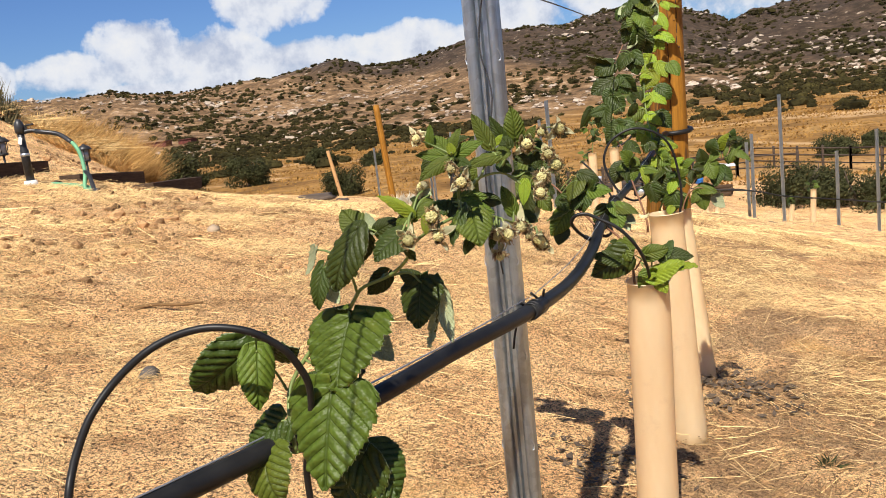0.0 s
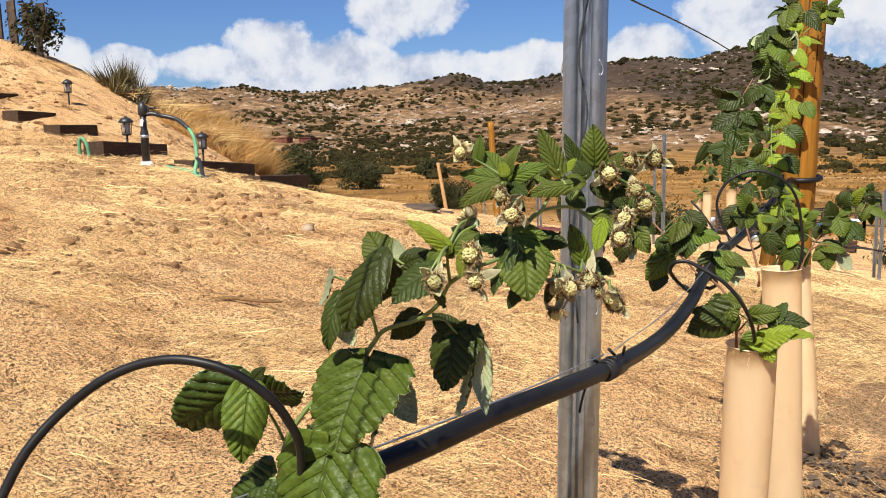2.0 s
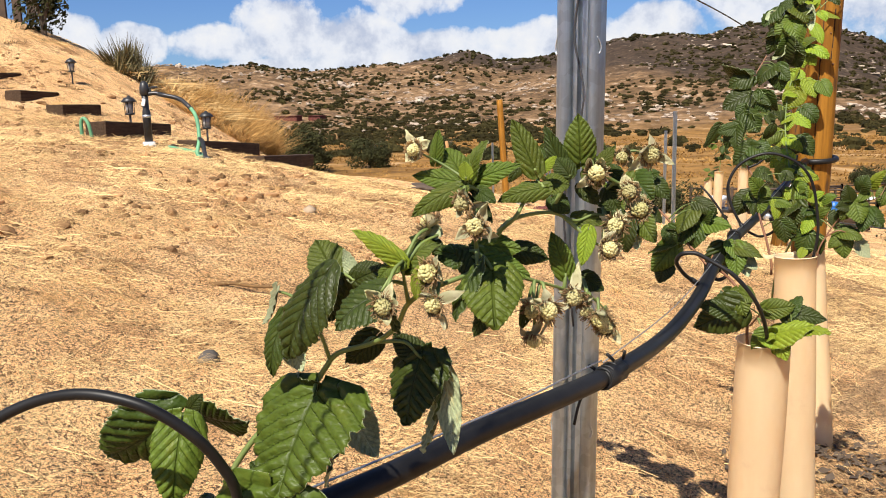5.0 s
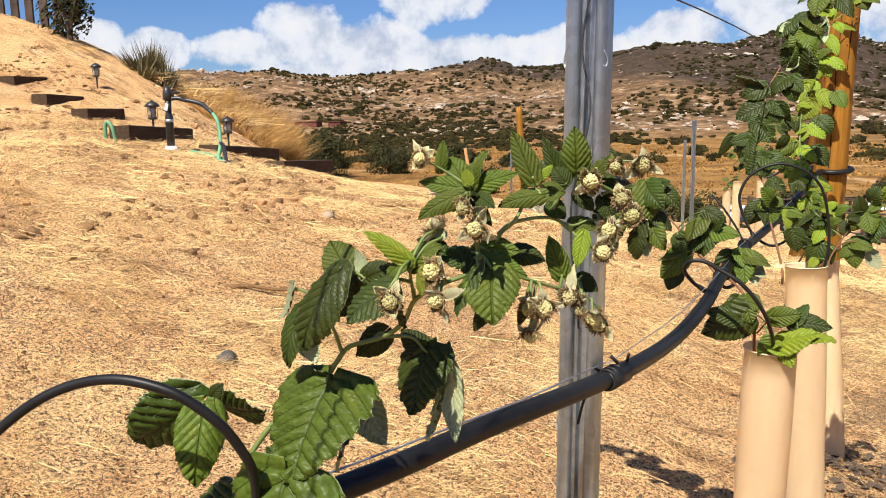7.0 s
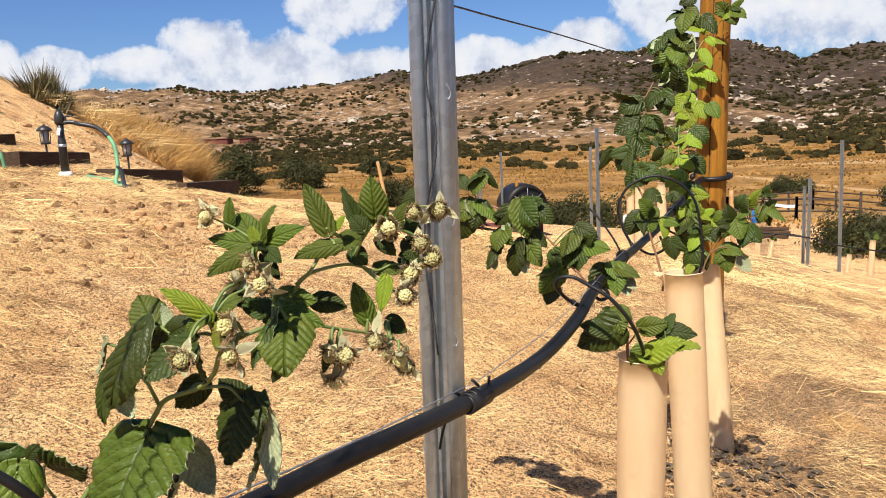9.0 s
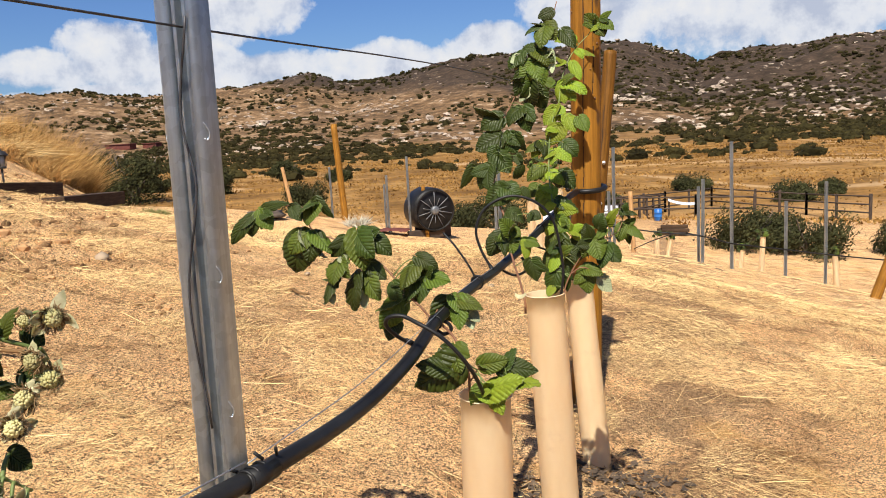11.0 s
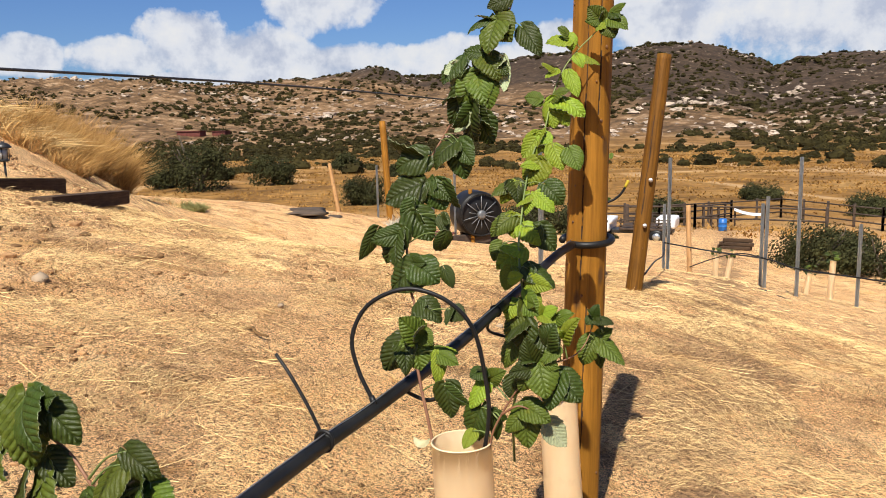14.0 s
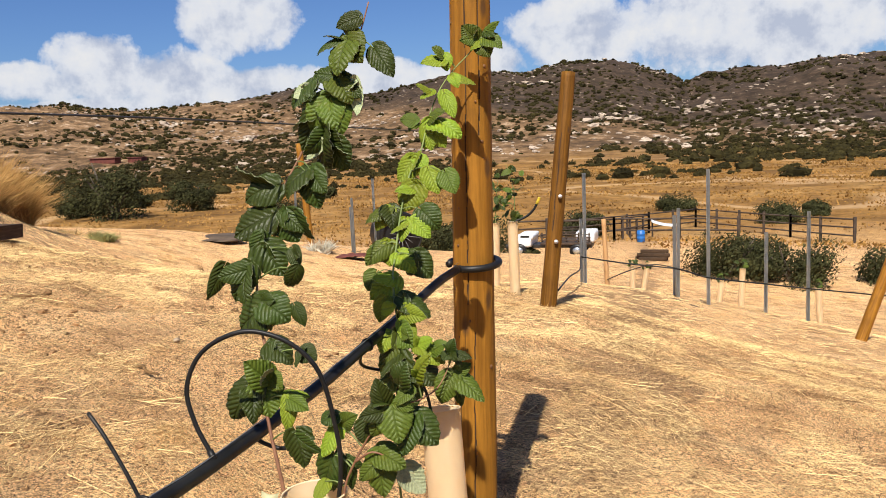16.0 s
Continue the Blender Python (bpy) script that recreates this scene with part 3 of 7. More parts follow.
# ---------- trellis row: posts, shelters, drip line ----------
def steel_post(name, top_z, label, group=""):
    """A roll-formed stake: wide web, groove and folded lip, with wire notches on both edges. Its foot is the origin."""
    root = thing(name, (0, 0, 0), label, "post", group)
    half, t = 0.0262, 0.0018
    outline = [(-half, 0.012)]
    outline += [(-0.0166 - 0.0096 * math.cos(radians(k * 15)), -0.006 - 0.0105 * math.sin(radians(k * 15))) for k in range(13)]
    outline += [(-0.0066, 0.004), (-0.0052, 0.004), (-0.0050, -0.0105), (-0.0030, -0.0128), (0.0010, -0.0128), (0.0022, -0.0100), (0.0026, -0.0030), (0.0090, -0.0020), (0.0098, 0.005), (0.0108, 0.005)]
    outline += [(0.0186 - 0.0076 * math.cos(radians(k * 15)), -0.006 - 0.0095 * math.sin(radians(k * 15))) for k in range(13)]
    outline += [(half, 0.012)]
    bm = bmesh.new()
    n = 40
    rows = []
    for i in range(n + 1):
        z = -0.25 + (top_z + 0.25) * i / n
        rows.append([bm.verts.new((x, y, z)) for x, y in outline])
    for a, b in zip(rows, rows[1:]):
        for k in range(len(outline) - 1):
            bm.faces.new((a[k], a[k + 1], b[k + 1], b[k]))
    bmesh.ops.solidify(bm, geom=bm.faces[:], thickness=t)
    stake = part("stake", bm, M_STEEL, root)
    stake.data.set_sharp_from_angle(angle=radians(38))
    z = 0.22
    while z < top_z - 0.03:
        for s in (-1, 1):
            hb = bmesh.new()
            add_tube(hb, curve_points([(s * 0.0236, -0.0120, z + 0.016), (s * 0.0258, -0.0104, z + 0.012), (s * 0.0276, -0.0080, z + 0.004), (s * 0.0256, -0.0100, z - 0.003), (s * 0.0236, -0.0122, z - 0.001)], 3), 0.0009, 5)
            part("notch_hook", hb, M_STEEL, root)
        z += 0.155
    return root


def shelter_tube(base, top, radius, label):
    """An open beige plastic sleeve with a rolled rim and a split seam."""
    base, top = Vector(base), Vector(top)
    way = top - base
    h = way.length
    turn = way.to_track_quat("Z", "Y").to_matrix().to_4x4()
    root = thing("plant_shelter", base, label, "plant shelter", "plant shelters in the row")
    bm = bmesh.new()
    sides, rows = 36, 14
    ring = []
    seed = base.y * 3
    for i in range(rows + 1):
        z = h * i / rows
        r = radius * (1 + 0.015 * math.sin(i * 0.8 + seed))
        line = []
        for k in range(sides):
            a = 2 * math.pi * k / sides
            rr = r * (1 + 0.02 * math.cos(2 * a + seed) + 0.012 * noise.noise((math.cos(a) * 2, math.sin(a) * 2, z * 3 + seed)))
            line.append(bm.verts.new((rr * math.cos(a), rr * math.sin(a), z)))
        ring.append(line)
    for a, b in zip(ring, ring[1:]):
        for k in range(sides):
            bm.faces.new((a[k], a[(k + 1) % sides], b[(k + 1) % sides], b[k]))
    bmesh.ops.solidify(bm, geom=bm.faces[:], thickness=0.0022)
    bm.transform(turn)
    part("sleeve", bm, M_SHELTER, root)
    lip = bmesh.new()
    add_tube(lip, [turn @ Vector((radius * 1.01 * math.cos(a), radius * 1.01 * math.sin(a), h)) for a in (2 * math.pi * k / 36 for k in range(37))], 0.0015, 6, cap=False)
    part("rim", lip, M_SHELTER, root)
    return root


def round_post(name, base, top, r0, r1, mat, label, group="", sides=26, rows=30, knots=0, cracks=()):
    base, top = Vector(base), Vector(top)
    way = top - base
    h = way.length
    turn = Vector((0, 0, 1)).rotation_difference(way).to_matrix().to_4x4()
    root = thing(name, base, label, "post", group)
    root.matrix_basis = Matrix.Translation(base) @ turn
    bm = bmesh.new()
    ring, dents = [], {}
    for i in range(rows + 1):
        s = i / rows
        r = r0 + (r1 - r0) * s
        line = []
        for k in range(sides):
            a = 2 * math.pi * k / sides
            cut = 0.0
            for a0, s0, s1 in cracks:
                if s0 < s < s1:
                    off = abs((math.degrees(a) - a0 - 5 * noise.noise((s * 9, a0, 0.0)) - 2 * noise.noise((s * 40, a0, 3.0)) + 180) % 360 - 180)
                    if off < 360 / sides * 0.62:
                        cut = 0.16 * min(1.0, (s - s0) * 14, (s1 - s) * 14)
            dents[i, k] = cut
            rr = r * (1 - cut + 0.035 * noise.noise((math.cos(a) * 1.4 + base.x * 5, math.sin(a) * 1.4, s * 6)) + 0.02 * noise.noise((math.cos(a) * 5, math.sin(a) * 5, s * 9)))
            line.append(bm.verts.new((rr * math.cos(a), rr * math.sin(a), -0.15 + (h + 0.15) * s)))
        ring.append(line)
    for i, (a, b) in enumerate(zip(ring, ring[1:])):
        for k in range(sides):
            f = bm.faces.new((a[k], a[(k + 1) % sides], b[(k + 1) % sides], b[k]))
            # groove faces get the dark crack colour, shade painted in
            f.material_index = 1 if max(dents[i, k], dents[i, (k + 1) % sides]) > 0.05 and max(dents[i + 1, k], dents[i + 1, (k + 1) % sides]) > 0.05 else 0
    bm.faces.new(ring[-1])
    bm.faces.new(ring[0][::-1])
    part("timber", bm, [mat, M_CRACK], root)
    rnd = random.Random(int(base.y * 100))
    for n in range(knots):
        a, s = radians(rnd.uniform(185, 355)), (n + rnd.uniform(0.1, 0.9)) / knots
        r = (r0 + (r1 - r0) * s) * 0.985
        kb = bmesh.new()
        size = rnd.uniform(0.0022, 0.0058)
        bmesh.ops.create_icosphere(kb, subdivisions=2, radius=1.0, matrix=Matrix.Translation((r * math.cos(a), r * math.sin(a), h * s)) @ Matrix.Rotation(a, 4, "Z") @ Matrix.Diagonal((0.0035, size, size * rnd.uniform(1.0, 1.7), 1)))
        part("knot", kb, M_KNOT, root)
    return root


post = steel_post("steel_post", 1.78, "galvanised steel trellis post with folded lips and wire notches")
gz = land(-0.299, 1.195)
post.matrix_basis = pose(-0.304, 1.195, gz - 0.02, 0.4, 1.2, -4)

SHELTERS = [((-0.375, 0.66, 0.60), 0.05), ((-0.110, 1.80, 0.672), 0.048), ((-0.088, 2.465, 0.712), 0.050), ((-0.072, 3.17, 0.60), 0.048)]
FEET = [(-0.36, 0.66), (-0.128, 1.80), (-0.058, 2.45), (-0.012, 3.05)]
for (top, r), (fx, fy) in zip(SHELTERS, FEET):
    shelter_tube(at_ground(fx, fy, -0.02), top, r, "beige plastic plant shelter tube with a raspberry cane growing out")

round_post("wooden_post", at_ground(-0.098, 3.62, -0.02), (-0.055, 3.68, 2.02), 0.062, 0.056, M_POST, "round treated pine trellis post with cracks and knots", sides=210, rows=110, knots=20, cracks=((266, 0.40, 0.93), (281, 0.08, 0.42), (304, 0.62, 0.88), (238, 0.15, 0.34)))

# main drip line with its fittings
MAIN = [(-0.60, 0.30, 0.80), (-0.467, 0.551, 0.80), (-0.363, 0.78, 0.80), (-0.312, 0.956, 0.797), (-0.246, 1.185, 0.788), (-0.226, 1.45, 0.765), (-0.212, 1.66, 0.775), (-0.205, 1.82, 0.803), (-0.207, 2.0, 0.802), (-0.212, 2.222, 0.792),
        (-0.212, 2.40, 0.782), (-0.19, 2.70, 0.79), (-0.165, 2.95, 0.815), (-0.145, 3.15, 0.835), (-0.125, 3.40, 0.862), (-0.105, 3.55, 0.872)]
drip = thing("drip_line", MAIN[4], "black polythene main drip hose tied along the row", "irrigation hose")


def local(pts, ob):
    o = Vector(ob.location)
    return [Vector(p) - o for p in pts]


part("hose", tube(local(MAIN, drip), 0.0118, 14, 10), M_POLY, drip)


def ring_band(centre, way, radius, thick, parent, mat, name="clamp"):
    way = Vector(way).normalized()
    a = way.orthogonal().normalized()
    b = way.cross(a)
    bm = bmesh.new()
    c = Vector(centre) - Vector(parent.location)
    add_tube(bm, [c + (a * math.cos(k) + b * math.sin(k)) * radius for k in (2 * math.pi * i / 16 for i in range(17))], thick, 6, cap=False)
    return part(name, bm, mat, parent)


way = Vector(MAIN[5]) - Vector(MAIN[4])
for d in (-0.020, -0.006, 0.012):
    ring_band(Vector(MAIN[4]) + way.normalized() * d, way, 0.0128, 0.0019, drip, M_POLY, "cable_tie")
bm = bmesh.new()
add_tube(bm, local([(-0.246, 1.165, 0.788), (-0.238, 1.215, 0.786)], drip), 0.0129, 14)
part("coupling", bm, M_POLY, drip)
bm = tube(local([(-0.262, 1.13, 0.78), (-0.266, 1.125, 0.765), (-0.269, 1.12, 0.745)], drip), 0.0018, 6, 4)
part("tie_end", bm, M_POLY, drip)
for a, b in (((-0.256, 1.172, 0.797), (-0.262, 1.160, 0.806)), ((-0.242, 1.200, 0.802), (-0.250, 1.195, 0.812)), ((-0.236, 1.222, 0.799), (-0.232, 1.214, 0.811))):
    part("tie_head", tube(local([a, b], drip), 0.0022, 6, 2), M_POLY, drip)
for p, q in ((9, 10), (7, 8), (12, 13)):
    ring_band(MAIN[p], Vector(MAIN[q]) - Vector(MAIN[p]), 0.0128, 0.0022, drip, M_POLY, "cable_tie")
# hose end looped round the wooden post
loop = []
for k in range(15):
    a = radians(215 + k * 24)
    loop.append((-0.078 + 0.073 * math.cos(a), 3.648 + 0.075 * math.sin(a), 0.874 + 0.006 * math.sin(a)))
part("end_loop", tube(local([MAIN[-1]] + loop[1:], drip), 0.0105, 10, 4), M_POLY, drip)


def drip_tube(pts, label):
    root = thing("drip_tube", pts[0], label, "irrigation tube", "thin drip tubes off the main hose")
    part("tubing", tube(local(pts, root), 0.0036, 10, 10), M_POLY, root)
    o = local(pts, root)
    bm = bmesh.new()
    d = (o[1] - o[0]).normalized()
    add_tube(bm, [o[0] - d * 0.006, o[0] + d * 0.012], 0.0052, 8)
    part("barb", bm, M_POLY, root)
    return root


ARCH = [(-0.512, 0.462, 0.78), (-0.511, 0.470, 0.801), (-0.509, 0.480, 0.837), (-0.511, 0.490, 0.852), (-0.510, 0.500, 0.868), (-0.503, 0.515, 0.893), (-0.490, 0.535, 0.916), (-0.466, 0.550, 0.937), (-0.444, 0.563, 0.948), (-0.419, 0.572, 0.953), (-0.396, 0.580, 0.951), (-0.374, 0.590, 0.942), (-0.356, 0.603, 0.923), (-0.350, 0.617, 0.900), (-0.350, 0.630, 0.873), (-0.364, 0.645, 0.826), (-0.383, 0.655, 0.760)]
drip_tube([*ARCH, (-0.376, 0.66, 0.60)], "thin black drip tube arching into a plant shelter")
drip_tube([(-0.224, 1.722, 0.792), (-0.238, 1.70, 0.808), (-0.249, 1.672, 0.835), (-0.240, 1.660, 0.853), (-0.216, 1.661, 0.856), (-0.190, 1.664, 0.843), (-0.151, 1.666, 0.819), (-0.119, 1.684, 0.775), (-0.104, 1.722, 0.722), (-0.102, 1.766, 0.665), (-0.106, 1.79, 0.58)],
          "thin black drip tube curling into a plant shelter")
drip_tube([(-0.222, 1.872, 0.790), (-0.213, 1.866, 0.797), (-0.194, 1.868, 0.790), (-0.188, 1.870, 0.776), (-0.203, 1.872, 0.766), (-0.220, 1.874, 0.775)], "small ring of thin black drip tube under the hose")
drip_tube([(-0.17, 2.93, 0.81), (-0.19, 2.98, 0.76), (-0.15, 3.06, 0.72), (-0.10, 3.14, 0.66), (-0.085, 3.17, 0.50)], "thin black drip tube drooping into a plant shelter")
spike = thing("drip_stub", (-0.212, 2.222, 0.80), "short stiff stub of drip tube sticking out of the hose", "irrigation tube")
part("tubing", tube(local([(-0.212, 2.222, 0.797), (-0.235, 2.225, 0.84), (-0.268, 2.233, 0.885), (-0.294, 2.24, 0.912)], spike), 0.0026, 8, 6), M_POLY, spike)
ring_band((-0.212, 2.222, 0.797), (0, 1, 0), 0.0135, 0.003, spike, M_POLY, "saddle")


def wire(name, pts, r, mat, label):
    root = thing(name, pts[0], label, "wire")
    part("strand", tube(local(pts, root), r, 6, 6), mat, root)
    return root


wire("trellis_wire", [(-0.62, 0.27, 0.815), (-0.468, 0.55, 0.813), (-0.315, 0.95, 0.811), (-0.252, 1.178, 0.808)], 0.0011, M_WIRE, "thin galvanised wire tied to the drip hose")
wire("trellis_wire", [(-0.250, 1.178, 0.806), (-0.218, 1.48, 0.806), (-0.202, 1.82, 0.818), (-0.207, 2.0, 0.817), (-0.210, 2.222, 0.807), (-0.209, 2.4, 0.797), (-0.16, 2.95, 0.83), (-0.110, 3.58, 0.885)], 0.0008, M_WIRE, "thin galvanised wire tied to the drip hose")
wire("overhead_cable", [(-0.388, -2.2, 1.30), (-0.318, -0.2, 1.295), (-0.27, 1.19, 1.29), (-0.249, 1.79, 1.293), (-0.228, 2.40, 1.288), (-0.186, 3.56, 1.260), (-0.125, 3.64, 1.258)], 0.0014, M_CABLE, "taut dark cable running along the row above the plants")
wire("post_tie", [(-0.262, 1.165, 1.30), (-0.284, 1.172, 1.20), (-0.272, 1.168, 1.12), (-0.296, 1.17, 1.00), (-0.285, 1.17, 0.85)], 0.0013, M_CABLE, "loose black wire hanging down the steel post")

# ---------- raspberry canes: leaf lists give foot, tip and turn ----------
LEAVES_A0 = [('s', -0.436, 0.670, 0.900, -0.503, 0.660, 0.861, 0, 0.058), ('g', -0.413, 0.650, 0.906, -0.412, 0.635, 0.850, -20, 0.035), ('s', -0.442, 0.700, 0.887, -0.389, 0.690, 0.894, 0, 0.041),
    ('d', -0.425, 0.670, 0.904, -0.410, 0.670, 0.920, 10, 0.012), ('w', -0.327, 0.690, 0.927, -0.331, 0.645, 0.865, 8, 0.090), ('s', -0.326, 0.735, 0.899, -0.333, 0.705, 0.847, 25, 0.044),
    ('u', -0.333, 0.740, 0.897, -0.303, 0.730, 0.865, -20, 0.027), ('s', -0.330, 0.700, 0.924, -0.347, 0.700, 0.935, 0, 0.019), ('s', -0.295, 0.665, 1.018, -0.320, 0.655, 0.961, 18, 0.040),
    ('s', -0.345, 0.685, 0.979, -0.354, 0.680, 0.937, 0, 0.021), ('u', -0.353, 0.690, 0.997, -0.368, 0.690, 0.971, 10, 0.015)]
LEAVES_A1 = [('u', -0.348, 0.690, 0.963, -0.336, 0.690, 0.940, -10, 0.018), ('g', -0.298, 0.680, 1.014, -0.318, 0.690, 1.034, 10, 0.025), ('u', -0.283, 0.680, 1.012, -0.290, 0.680, 1.031, 0, 0.010),
    ('s', -0.306, 0.700, 1.008, -0.322, 0.700, 0.975, 0, 0.030), ('d', -0.242, 0.645, 1.015, -0.266, 0.630, 0.993, 12, 0.034), ('s', -0.255, 0.665, 1.013, -0.234, 0.650, 0.988, -12, 0.023),
    ('d', -0.277, 0.670, 1.013, -0.253, 0.670, 1.023, 10, 0.018), ('s', -0.290, 0.715, 0.963, -0.312, 0.710, 0.943, 0, 0.020), ('d', -0.256, 0.715, 0.953, -0.257, 0.695, 0.910, 10, 0.046),
    ('u', -0.246, 0.725, 0.940, -0.255, 0.710, 0.886, 25, 0.034), ('u', -0.237, 0.715, 0.942, -0.226, 0.700, 0.893, -15, 0.016)]
LEAVES_A2 = [('d', -0.258, 0.720, 0.946, -0.249, 0.720, 0.962, 0, 0.010), ('d', -0.241, 0.720, 0.940, -0.239, 0.720, 0.960, 0, 0.010), ('d', -0.257, 0.720, 0.949, -0.279, 0.720, 0.964, 0, 0.018),
    ('y', -0.236, 0.660, 1.030, -0.264, 0.650, 1.049, 10, 0.012), ('g', -0.238, 0.660, 1.030, -0.250, 0.655, 1.019, 0, 0.011), ('g', -0.241, 0.670, 1.026, -0.220, 0.680, 1.038, -10, 0.017),
    ('d', -0.228, 0.690, 1.034, -0.247, 0.690, 1.039, 0, 0.011), ('u', -0.227, 0.690, 1.041, -0.234, 0.690, 1.050, 0, 0.008), ('y', -0.219, 0.650, 1.028, -0.220, 0.645, 1.011, 0, 0.009),
    ('d', -0.207, 0.690, 1.028, -0.231, 0.690, 1.031, 0, 0.016), ('d', -0.190, 0.665, 1.030, -0.198, 0.650, 0.999, 25, 0.018)]
LEAVES_A3 = [('g', -0.183, 0.670, 1.027, -0.171, 0.645, 0.998, -6, 0.033), ('d', -0.183, 0.665, 1.004, -0.191, 0.660, 0.988, 0, 0.011), ('g', -0.201, 0.690, 1.036, -0.172, 0.690, 1.035, 10, 0.016),
    ('d', -0.186, 0.710, 1.031, -0.164, 0.715, 1.025, 0, 0.014), ('g', -0.190, 0.680, 1.029, -0.165, 0.685, 1.020, 0, 0.014), ('d', -0.206, 0.690, 1.033, -0.191, 0.680, 1.012, 0, 0.021),
    ('g', -0.159, 0.735, 1.012, -0.169, 0.735, 1.038, 10, 0.014), ('y', -0.146, 0.740, 1.040, -0.149, 0.735, 1.018, -10, 0.011), ('d', -0.156, 0.760, 1.005, -0.141, 0.760, 0.997, 0, 0.013),
    ('g', -0.210, 0.655, 1.089, -0.207, 0.655, 1.107, 10, 0.008), ('g', -0.194, 0.660, 1.077, -0.210, 0.665, 1.096, 12, 0.014)]
LEAVES_A4 = [('g', -0.195, 0.665, 1.079, -0.184, 0.670, 1.100, -12, 0.014), ('g', -0.193, 0.665, 1.077, -0.164, 0.670, 1.087, 10, 0.012), ('g', -0.194, 0.655, 1.078, -0.222, 0.650, 1.082, -10, 0.011),
    ('g', -0.193, 0.650, 1.076, -0.218, 0.640, 1.060, 0, 0.013), ('d', -0.187, 0.660, 1.073, -0.174, 0.655, 1.067, 0, 0.009), ('d', -0.190, 0.660, 1.070, -0.176, 0.655, 1.056, 0, 0.008),
    ('y', -0.189, 0.650, 1.081, -0.190, 0.650, 1.090, 0, 0.008), ('g', -0.167, 0.700, 1.081, -0.181, 0.700, 1.111, 8, 0.014), ('y', -0.164, 0.705, 1.082, -0.155, 0.705, 1.089, 0, 0.008),
    ('d', -0.160, 0.735, 1.078, -0.173, 0.735, 1.106, -15, 0.012), ('g', -0.151, 0.740, 1.083, -0.153, 0.740, 1.112, 10, 0.018)]
LEAVES_A5 = [('d', -0.155, 0.730, 1.075, -0.164, 0.730, 1.086, 0, 0.012), ('g', -0.161, 0.700, 1.071, -0.187, 0.690, 1.063, 0, 0.012), ('g', -0.165, 0.715, 1.071, -0.152, 0.720, 1.070, 0, 0.014),
    ('g', -0.170, 0.700, 1.073, -0.173, 0.695, 1.064, 0, 0.012), ('d', -0.154, 0.750, 1.067, -0.142, 0.750, 1.055, 0, 0.010), ('g', -0.157, 0.750, 1.046, -0.137, 0.760, 1.042, 0, 0.011),
    ('d', -0.144, 0.765, 1.051, -0.128, 0.770, 1.045, 0, 0.013), ('g', -0.144, 0.755, 1.077, -0.134, 0.760, 1.092, 0, 0.010), ('g', -0.149, 0.745, 1.077, -0.139, 0.745, 1.067, 0, 0.010),
    ('d', -0.142, 0.770, 1.063, -0.134, 0.770, 1.049, 0, 0.013), ('d', -0.173, 0.700, 0.997, -0.177, 0.700, 0.983, 0, 0.008)]
LEAVES_A6 = [('d', -0.168, 0.735, 1.061, -0.157, 0.735, 1.051, 0, 0.013), ('d', -0.141, 0.770, 1.076, -0.130, 0.770, 1.067, 0, 0.012), ('w', -0.336, 0.645, 0.866, -0.343, 0.615, 0.777, 0, 0.084),
    ('d', -0.404, 0.660, 0.828, -0.445, 0.655, 0.798, 0, 0.043), ('g', -0.420, 0.645, 0.801, -0.400, 0.630, 0.753, 12, 0.054), ('y', -0.443, 0.640, 0.792, -0.518, 0.630, 0.753, 40, 0.021),
    ('d', -0.322, 0.670, 0.791, -0.352, 0.655, 0.739, 0, 0.065), ('d', -0.328, 0.675, 0.788, -0.291, 0.670, 0.744, -15, 0.057), ('d', -0.346, 0.670, 0.857, -0.371, 0.670, 0.875, 0, 0.023)]
LEAVES_A = LEAVES_A0 + LEAVES_A1 + LEAVES_A2 + LEAVES_A3 + LEAVES_A4 + LEAVES_A5 + LEAVES_A6
LEAVES_B0 = [('d', -0.587, 1.861, 1.009, -0.628, 1.849, 0.953, 0, 0.031), ('d', -0.584, 1.861, 1.006, -0.592, 1.861, 0.966, -4, 0.030), ('g', -0.570, 1.862, 1.019, -0.538, 1.850, 0.982, 6, 0.038),
    ('d', -0.558, 1.862, 1.025, -0.500, 1.862, 1.032, 6, 0.020), ('s', -0.447, 1.865, 1.036, -0.417, 1.877, 0.999, -16, 0.023), ('g', -0.452, 1.865, 1.029, -0.462, 1.847, 0.988, 12, 0.042),
    ('d', -0.500, 1.864, 1.025, -0.474, 1.852, 0.997, 0, 0.027), ('s', -0.480, 1.865, 0.967, -0.507, 1.871, 0.891, -8, 0.061), ('g', -0.471, 1.865, 0.972, -0.504, 1.853, 0.930, -4, 0.045),
    ('s', -0.459, 1.865, 0.967, -0.462, 1.865, 0.914, 0, 0.029), ('g', -0.456, 1.865, 0.972, -0.418, 1.853, 0.931, -16, 0.037)]
